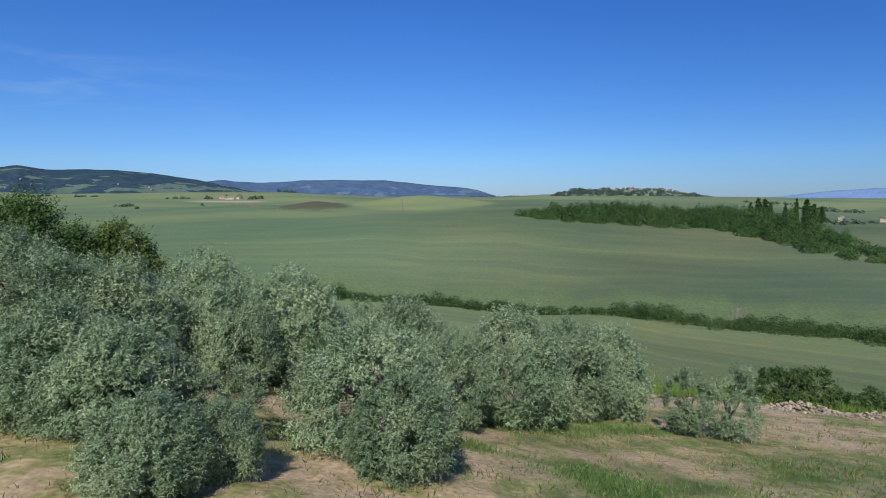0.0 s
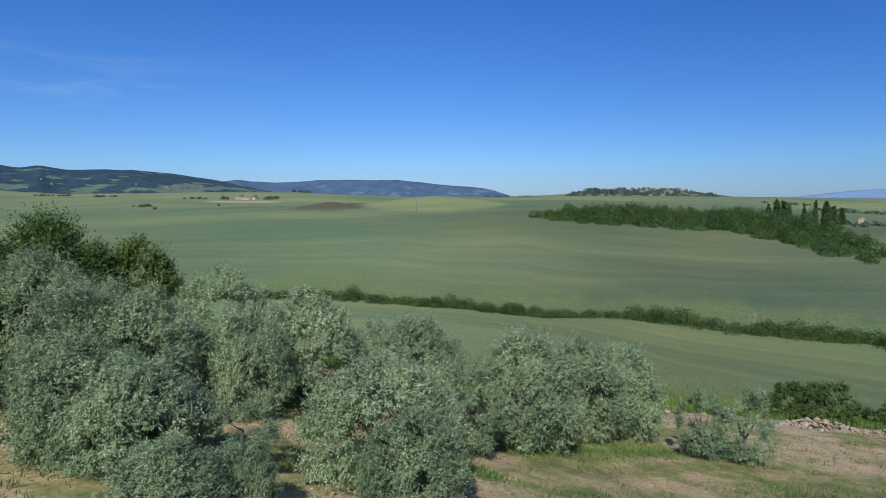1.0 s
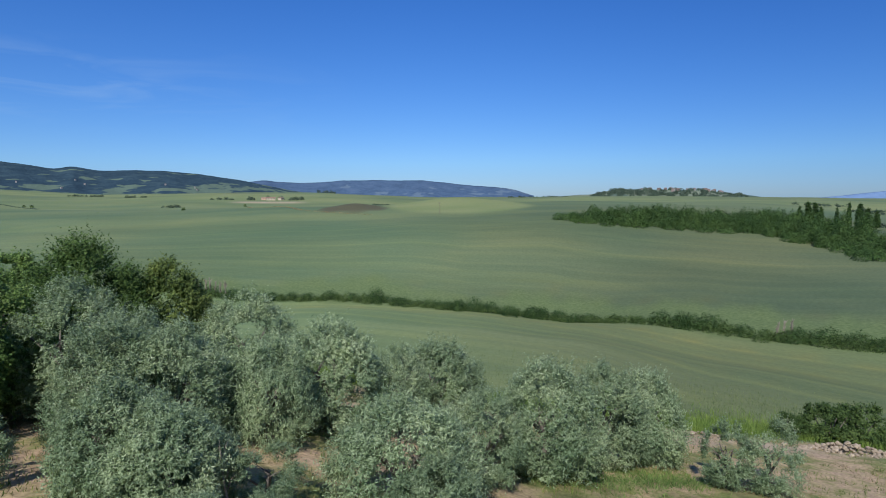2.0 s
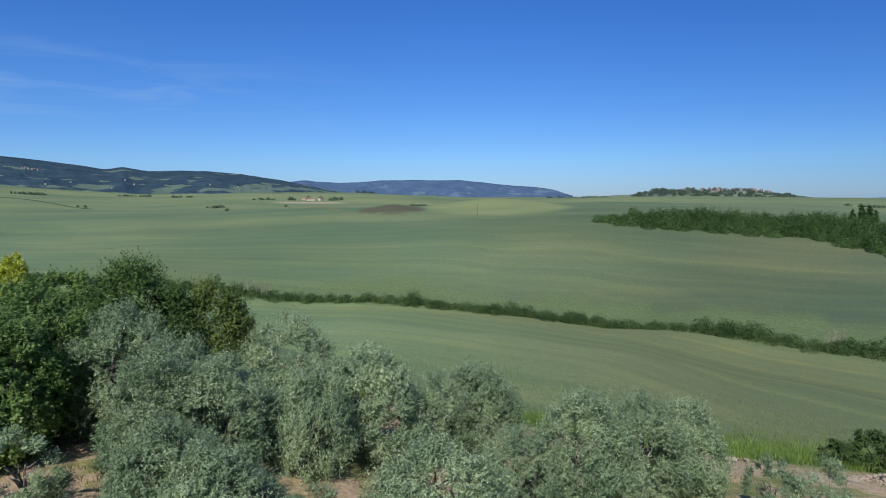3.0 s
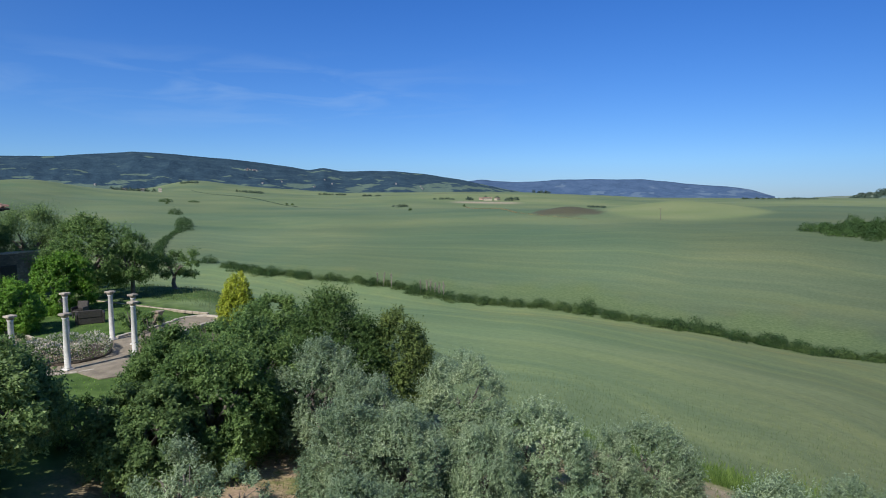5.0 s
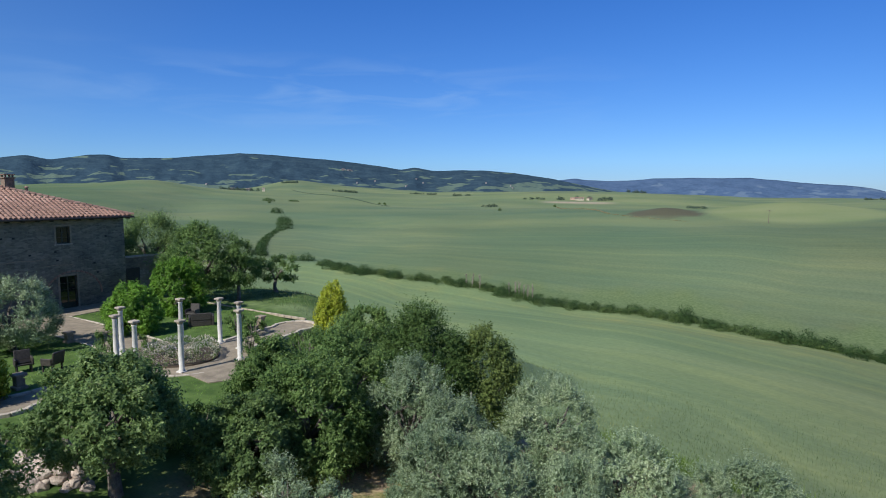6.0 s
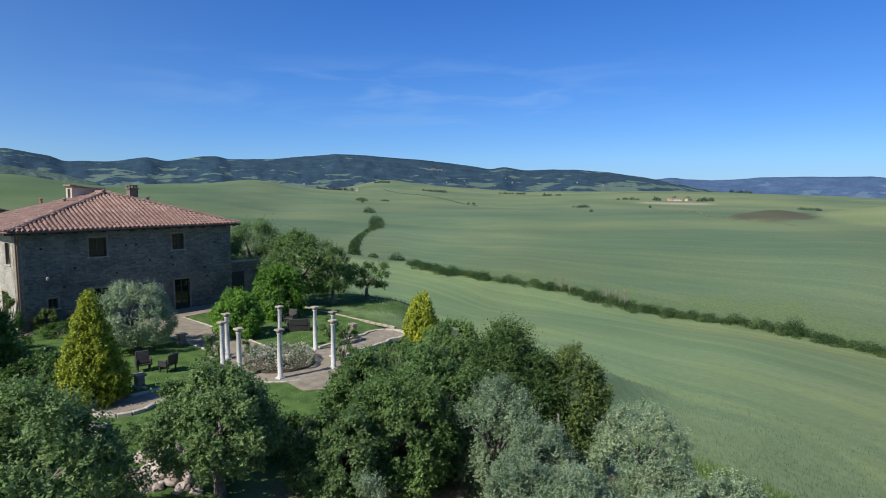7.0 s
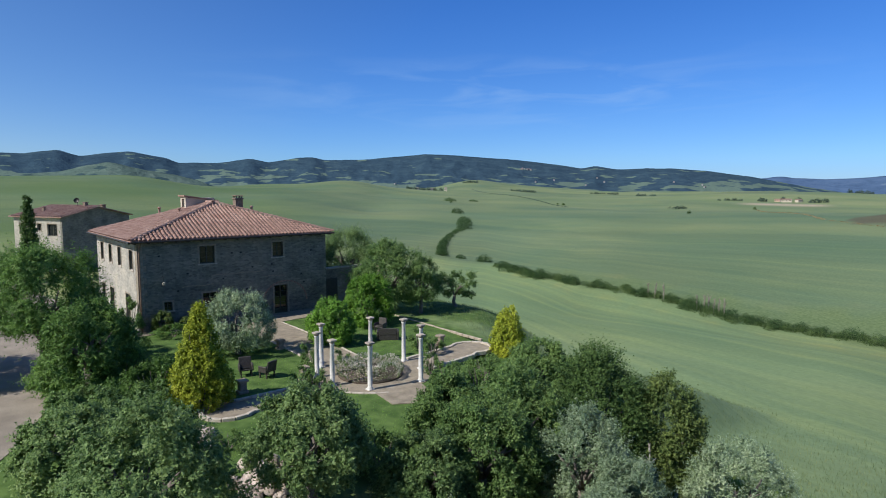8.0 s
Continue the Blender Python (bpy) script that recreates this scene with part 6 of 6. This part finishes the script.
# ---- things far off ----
# roof and wall colours of far houses with the haze already mixed in
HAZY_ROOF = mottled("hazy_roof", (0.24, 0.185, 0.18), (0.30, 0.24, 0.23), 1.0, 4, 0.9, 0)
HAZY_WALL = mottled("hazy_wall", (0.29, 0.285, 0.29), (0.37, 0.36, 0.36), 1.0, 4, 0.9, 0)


def block_house(name, x, y, z, w, d, h, turn, wall, label, group="", roof=None):
    """A small far building: body, gable roof, a few windows."""
    b = thing(name, pose(x, y, z, 0, 0, turn), label, "house", group)
    part("wall", boxed(-w / 2, w / 2, -d / 2, d / 2, -h * 0.8, h), wall, b)
    bm = bmesh.new()
    o = 0.06 * w
    vs = [bm.verts.new(v) for v in ((-w / 2 - o, -d / 2 - o, h), (w / 2 + o, -d / 2 - o, h), (w / 2 + o, d / 2 + o, h), (-w / 2 - o, d / 2 + o, h), (-w / 2 - o, 0, h * 1.3), (w / 2 + o, 0, h * 1.3))]
    for f in ((0, 1, 5, 4), (2, 3, 4, 5), (0, 4, 3), (1, 2, 5), (3, 2, 1, 0)):
        bm.faces.new([vs[i] for i in f])
    part("roof", bm, roof or ROOF_TILE, b)
    for k in range(3):
        u = -w / 2 + w * (k + 0.5) / 3
        part("window", boxed(u - w * 0.05, u + w * 0.05, -d / 2 - 0.05, -d / 2 + 0.05, h * 0.45, h * 0.7), GLASS, b)
    return b


def polar(bearing, r):
    return r * math.sin(radians(bearing)), r * math.cos(radians(bearing))


rng = np.random.default_rng(900)
# farm on the rise beyond the corn
fx, fy = polar(-14.9, 820)
fz = float(land(fx, fy))
for dx, dy, w, d, h, t, mat in ((0, 0, 11, 6, 3.2, 20, PLASTER), (12, 5, 6, 5, 2.8, 60, PLASTER), (-11, 6, 6, 5, 2.6, 10, STUCCO_PINK)):
    block_house("farm_building", fx + dx, fy + dy, float(land(fx + dx, fy + dy)), w, d, h, t, mat, "pale rendered farm building on a far rise", "far farm buildings")
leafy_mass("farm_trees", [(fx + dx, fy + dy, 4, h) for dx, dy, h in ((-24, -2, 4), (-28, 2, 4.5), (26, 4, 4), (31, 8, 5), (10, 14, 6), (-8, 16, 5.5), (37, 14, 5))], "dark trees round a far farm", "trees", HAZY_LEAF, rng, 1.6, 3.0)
# rows of trees on the far rises
rows = []
for b0, b1, r, h in ((-20.0, -17.6, 830, 5), (-10.6, -8.9, 1190, 9), (-5.4, -3.8, 700, 4), (7.6, 10.4, 1500, 8), (10.8, 13.2, 1650, 9), (-31, -28.5, 1400, 7), (-27.0, -25.2, 1250, 7), (-24.0, -22.6, 616, 4.5), (-38.5, -36.0, 1300, 8), (-43, -41.6, 1500, 8), (-48.4, -44.9, 1130, 9), (32, 36, 560, 4), (36, 41, 420, 4), (38.0, 39.6, 280, 2.6), (39.8, 41.4, 285, 2.4)):
    n = int((b1 - b0) * r * 0.0175 / 3) + 2
    for k in range(n):
        if rng.uniform() < 0.22:
            continue
        x, y = polar(b0 + (b1 - b0) * k / n, r + rng.normal() * 6)
        rows.append((x, y, rng.uniform(1.8, 3.6) * (r / 1000) ** 0.3, h * rng.uniform(0.35, 0.8)))
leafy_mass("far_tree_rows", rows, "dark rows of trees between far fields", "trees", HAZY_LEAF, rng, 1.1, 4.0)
# scattered field trees and bushes
lone = []
for b, r, s in ((-17.2, 660, 1.7), (-33.5, 700, 1.8), (-34.0, 705, 1.4), (-44.2, 640, 1.5), (-2.0, 560, 1.2), (-22.4, 470, 1.4)):
    lone.append((*polar(b, r), s, s * 1.5))
leafy_mass("lone_field_bushes", lone, "single dark bushes in the far corn", "bushes", HEDGE_LEAF, rng, 1.0, 8)
# grassy field boundaries on the rises beyond the hedgerow
for name, ends, label, mat, size in (("field_boundary", ((-845, 933), (-529, 688), (-349, 536)), "dark grassy bank between far fields", HAZY_LEAF, 1.0), ("field_boundary", ((-190, 621), (-169, 566), (-77, 360), (-48, 333), (-30, 318)), "pale dry bank between far fields", DRY_BLADE, 0.6)):
    line = []
    for (x0, y0), (x1, y1) in zip(ends, ends[1:]):
        n = int(math.hypot(x1 - x0, y1 - y0) / 2.2)
        line += [(x0 + (x1 - x0) * k / n + rng.normal() * 0.6, y0 + (y1 - y0) * k / n + rng.normal() * 0.6, 1.5 * size, 0.5 * size) for k in range(n)]
    leafy_mass(name, line, label, "bank", mat, rng, 0.5, 6)
# white chapel and village below the mountains
for b, r, w, h, mat in ((-44.7, 1130, 7, 9, PLASTER), (-46.0, 1160, 12, 6, HAZY_WALL), (-47.4, 1150, 10, 5, HAZY_WALL)):
    x, y = polar(b, r)
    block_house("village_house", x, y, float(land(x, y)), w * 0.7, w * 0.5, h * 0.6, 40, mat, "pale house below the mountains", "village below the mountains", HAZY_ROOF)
for k in range(11):
    b = -37.5 + 1.0 * k / 10 + rng.normal() * 0.1
    x, y, z = MOUNTAINS["backdrop_mountains"](b, 0.80 + rng.normal() * 0.008)
    block_house("hill_village_house", x, y, z + 1, rng.uniform(6, 10), 7, rng.uniform(4, 6), rng.uniform(0, 90), HAZY_WALL if k % 3 else HAZY_ROOF, "pink and cream house of a mountain village", "mountain village", HAZY_ROOF)
for k in range(10):
    b = rng.uniform(-60, -18)
    x, y, z = MOUNTAINS["backdrop_mountains"](b, rng.uniform(0.35, 0.7))
    block_house("mountain_farm", x, y, z + 1, rng.uniform(6, 10), 7, rng.uniform(4, 6), rng.uniform(0, 90), HAZY_WALL, "small pale farmhouse on the mountain's foot", "mountain farms", HAZY_ROOF)
# the hill town and its trees
spots = []
for k in range(150):
    b = rng.uniform(15.3, 28.5)
    x, y, z = MOUNTAINS["backdrop_town_hill"](b, rng.uniform(0.72, 0.99))
    spots.append((x, y, z, rng.uniform(6, 12), rng.uniform(7, 13) * (0.6 if b > 25.5 else 1)))


def leafy_spots(name, spots, label, category, mat, leaf, n):
    base, axis, face, size = [], [], [], []
    for x, y, z, r, h in spots:
        d = unit(rng, n)
        d[:, 2] = np.abs(d[:, 2])
        base.append(np.array((x, y, z - 1)) + d * np.array((r, r, h)))
        w = unit(rng, n)
        axis.append(w - d * (w * d).sum(1)[:, None] * 0.8)
        face.append(d + np.array((0, 0, 0.5)))
        size.append(rng.uniform(0.7, 1.3, n) * leaf)
    me = leaves_mesh(name, np.concatenate(base), np.concatenate(axis), np.concatenate(size), np.concatenate(size) * 0.7, mat, rng, np.concatenate(face))
    return tagged(new(name, me), label, category, kind="stuff")


leafy_spots("town_hill_wood", spots, "dark trees on the hill of the town", "trees", HAZY_LEAF, 3.6, 170)
for k in range(22):
    b = rng.uniform(19.5, 26.5)
    x, y, z = MOUNTAINS["backdrop_town_hill"](b, 0.97 + rng.normal() * 0.01)
    block_house("town_house", x, y, z + 1, rng.uniform(7, 12), 8, rng.uniform(5, 8), rng.uniform(0, 90), (HAZY_WALL, HAZY_ROOF, HAZY_WALL)[k % 3], "pale house of a small hill town", "hill town", HAZY_ROOF)
# cypresses and small houses behind the wood
for i, (b, h, r) in enumerate(((32.4, 7.0, 1.2), (33.0, 8.6, 1.5), (33.5, 8.0, 1.5), (33.9, 7.2, 1.2), (35.0, 6.8, 0.9), (35.8, 8.8, 0.9), (36.5, 9.0, 1.6), (37.0, 7.2, 1.4), (37.6, 6.2, 1.3))):
    x, y = polar(b, 268 + (i % 3) * 5)
    shrub("cypress", x, y, h, r, COPSE_LEAF, "dark upright cypress beyond the wood", 501, "farcyp", "cypresses beyond the wood", "conifer", turn=i * 40, blobs=30, twigs=16, per=6, leaf=(0.5, 0.3), twig=0.5, up=1.2, shape=0.4, inner=0.8, blob=(0.3, 0.45))
for b, r, w in ((38.9, 290, 2.2), (41.9, 300, 5)):
    x, y = polar(b, r)
    block_house("field_house", x, y, float(land(x, y)), w, w * 0.7, 1.9, 30, PLASTER, "small pale house beyond the wood", "houses beyond the wood")
# cypress by the outlying house, and dark trees at the yard's far end
shrub("cypress", -83.5, 14.4, 10.2, 1.15, WOOD_LEAF, "tall narrow dark cypress beside the outlying house", 502, "yardcyp", category="conifer", blobs=110, twigs=36, per=8, leaf=(0.17, 0.1), twig=0.28, up=1.4, shape=0.35, inner=0.8, blob=(0.3, 0.45))
for i, (x, y, h, r) in enumerate(((-88, 9.6, 4.0, 2.6), (-84, 11.5, 2.2, 1.6), (-78, 8.8, 2.6, 1.8), (-100, 27.5, 3.0, 2.2), (-97, 31, 3.5, 2.6))):
    shrub("yard_bush", x, y, h, r, GREEN_LEAF, "green bush at the yard's far end", 503, "yardbush", "bushes round the yard", turn=i * 60, blobs=36, twigs=30, per=8, leaf=(0.2, 0.11), twig=0.4, up=0.4)
# power pole in the corn
px, py = polar(1.0, 305)
pole = thing("power_pole", pose(px, py, float(land(px, py))), "thin grey power pole in the corn", "pole")
bm = bmesh.new()
tube(bm, [(0, 0, -0.5), (0, 0, 6.0)], [0.13, 0.09], 8)
part("mast", bm, BARK, pole)
part("crossbar", boxed(-0.8, 0.8, -0.05, 0.05, 5.6, 5.72), BARK, pole)


# ---- bare trees in the hedgerow ----
BARE_WOOD = mottled("bare_grey_wood", (0.21, 0.185, 0.15), (0.34, 0.305, 0.25), 8, 50, 0.9, 0.4)

def bare_tree(x, y, h, seed, z=None, label="bare grey dead tree in the hedgerow", group="bare trees in the hedgerow", mat=None, thick=0.09, twigs=7):
    r = np.random.default_rng(seed)
    t = thing("bare_tree", pose(x, y, float(land(x, y)) if z is None else z, 0, 0, r.uniform(0, 360)), label, "dead tree", group)
    bm = bmesh.new()
    top = Vector((r.normal() * 0.2, r.normal() * 0.2, h))
    tube(bm, [(0, 0, -0.2), top * 0.5 + Vector((r.normal() * 0.1, 0, 0)), top], [thick, thick * 0.7, thick * 0.25], 6)
    part("trunk", bm, mat or DEADWOOD, t)
    for k in range(twigs):
        f = r.uniform(0.15, 0.85)
        s = top * f
        a = r.uniform(0, 6.28)
        e = s + Vector((math.cos(a) * 0.3, math.sin(a) * 0.3, 0.45)) * h * r.uniform(0.25, 0.5)
        bm = bmesh.new()
        tube(bm, [s, s.lerp(e, 0.5) + Vector((0, 0, 0.08)), e], [thick * 0.5, thick * 0.35, thick * 0.12], 5)
        part("branch", bm, mat or DEADWOOD, t)
    return t


for i, (x, y) in enumerate(((-65, 166), (-63, 166), (-61.5, 165.5), (-60, 165), (-58.5, 164.5), (-57, 164), (-81, 169), (-79, 169), (-76, 168.5), (66, 109), (67, 108.4), (68, 107.6))):
    bare_tree(x, y, (4.3 if x < 0 else 3.4) + (i % 3) * 0.4, 700 + i, thick=0.15, twigs=22, mat=BARE_WOOD)
bare_tree(-3.35, 9.9, 1.55, 720, label="bare grey dead stem among the olives", group="dead wood in the grove", thick=0.026, mat=BARE_WOOD)
bare_tree(-10.2, 21.8, 2.6, 721, label="bleached bare branches below the trees", group="dead wood in the grove", thick=0.07)
bare_tree(-9.6, 10.0, 1.9, 722, label="bare grey dead stem among the olives", group="dead wood in the grove", thick=0.03, mat=BARE_WOOD)


# ---- stones ----
PALE_RUBBLE = mottled("pale_rubble", (0.42, 0.33, 0.27), (0.66, 0.57, 0.49), 3, 22, 0.95, 0.7, 0.04, 0.2)
def stone_mesh(seed, mat):
    r = np.random.default_rng(seed)
    bm = bmesh.new()
    bmesh.ops.create_icosphere(bm, subdivisions=2, radius=0.5)
    for v in bm.verts:
        v.co *= 1 + 0.35 * noise.noise(v.co * 2.2 + Vector((seed, 0, 0)))
        v.co.z *= 0.62
    me = bpy.data.meshes.new("stone")
    bm.to_mesh(me)
    bm.free()
    me.materials.append(mat)
    return me


STONES = [stone_mesh(s, EARTH_STONE) for s in range(5)]
PALE_STONES = [stone_mesh(s, PALE_RUBBLE) for s in range(5, 10)]


def stone_heap(name, x, y, rx, ry, n, size, h, label, seed, z=None, stones=STONES):
    r = np.random.default_rng(seed)
    z0 = float(land(x, y)) if z is None else z
    t = thing(name, pose(x, y, z0), label, "stones")
    for k in range(n):
        u, v = r.normal() * 0.45, r.normal() * 0.45
        dx, dy = u * rx, v * ry
        zz = float(land(x + dx, y + dy)) - float(land(x, y)) + h * max(0, 1 - u * u * 2 - v * v * 2) * r.uniform(0.2, 1)
        s = size * r.uniform(0.5, 1.3)
        shared("stone", stones[k % 5], pose(dx, dy, zz + s * 0.12, r.uniform(0, 40), r.uniform(0, 40), r.uniform(0, 360)) @ Matrix.Scale(s, 4), t)
    return t


stone_heap("stone_heap", 19.6, 25.6, 2.8, 0.9, 170, 0.19, 0.42, "pale rubble stones heaped along the field's edge", 31)
stone_heap("stone_heap", 24.5, 25.6, 3.2, 0.9, 170, 0.19, 0.42, "pale rubble stones heaped along the field's edge", 32)
stone_heap("stone_heap", 12.5, 26.4, 3.0, 0.6, 40, 0.2, 0.2, "pale rubble stones heaped along the field's edge", 33)
stone_heap("stone_heap", -17.6, 9.1, 1.2, 1.0, 110, 0.5, 0.8, "tumbled pale stones of an old wall between trees", 34, stones=PALE_STONES)
stone_heap("stone_heap", -22.9, 9.0, 0.8, 0.6, 40, 0.4, 0.4, "tumbled pale stones of an old wall between trees", 35, stones=PALE_STONES)


# ---- grass, weeds and growing corn ----
def blades(name, x, y, mat, length, width, label, seed, category="grass", lean=0.35, sink=0.02):
    r = np.random.default_rng(seed)
    n = len(x)
    base = np.stack((x, y, land(x, y) - sink), 1)
    axis = np.stack((r.normal(size=n) * lean, r.normal(size=n) * lean, np.ones(n)), 1)
    face = np.stack((r.normal(size=n), r.normal(size=n), np.full(n, 0.6)), 1)
    me = leaves_mesh(name, base, axis, length * r.uniform(0.5, 1.3, n), width * r.uniform(0.7, 1.3, n), mat, r, face)
    return tagged(new(name, me), label, category, kind="stuff")


def tufts(r, n_tufts, per, x0, x1, y0, y1, spread, dens=None):
    cx, cy = r.uniform(x0, x1, n_tufts), r.uniform(y0, y1, n_tufts)
    if dens is not None:
        k = np.array([dens(a, b) for a, b in zip(cx, cy)]) > r.uniform(0, 1, n_tufts)
        cx, cy = cx[k], cy[k]
    x = np.repeat(cx, per) + r.normal(size=len(cx) * per) * spread
    y = np.repeat(cy, per) + r.normal(size=len(cy) * per) * spread
    return x, y


def patchy(s, seed, bias=0.0):
    return lambda a, b: 0.5 + bias + 0.9 * noise.noise(Vector((a * s, b * s, seed)))


r = np.random.default_rng(1001)
x, y = tufts(r, 3600, 9, -13, 26, 6, 27, 0.13, patchy(0.28, 2.0, -0.05))
blades("grass_tufts", x, y, GRASS_BLADE, 0.17, 0.022, "green grass tufts on the grove's soil", 41)
x, y = tufts(r, 5200, 9, -13, 26, 6, 27, 0.18, patchy(0.30, 7.0, 0.05))
blades("dry_grass", x, y, DRY_BLADE, 0.13, 0.02, "mown dry grass on the grove's soil", 42, lean=1.1)
gx, gy = [], []
for cx, cy, rx, ry, n in ((4.6, 11.2, 1.3, 0.9, 3000), (4.8, 17.4, 1.9, 1.1, 3600), (7.6, 18.0, 1.8, 1.0, 3000), (8.6, 10.8, 1.8, 0.9, 900), (11.2, 14.0, 2.2, 1.1, 1200), (1.6, 12.6, 0.9, 0.5, 900)):
    gx.append(cx + r.normal(size=n) * rx * 0.6)
    gy.append(cy + r.normal(size=n) * ry * 0.6)
blades("green_grass_patches", np.concatenate(gx), np.concatenate(gy), GREEN_LEAF, 0.15, 0.022, "lush green grass patches between the olives", 47, lean=0.6)
n = 46000
x = r.uniform(-20, 45, n)
y = grove_edge(x) + 0.3 + np.abs(r.normal(size=n)) * (1.3 + 1.6 * smooth(0, 12, x))
blades("verge_grass", x, y, VERGE_BLADE, 0.42, 0.035, "tall bright grass along the corn's edge", 43, lean=0.25)
n = 45000
x = r.uniform(-40, 60, n)
y = grove_edge(x) + 2.5 + np.abs(r.normal(size=n)) * 14
blades("corn_crop", x, y, CORN_BLADE, 0.24, 0.026, "young green corn standing in the field", 44, "crop", lean=0.2)
n = 26000
x, y = r.uniform(-40, -17.5, n), r.uniform(8, 30, n)
k = (np.hypot(x - CX, y - CY) > 3.3) & ~((np.abs(y - 19.4) < 1.9) & (x < CX)) & ~((np.abs(x + 24.4) < 1.5) & (y > 9.6))
blades("lawn_grass", x[k], y[k], BRIGHT_LEAF, 0.09, 0.018, "short green lawn of the garden terrace", 45, lean=0.5)
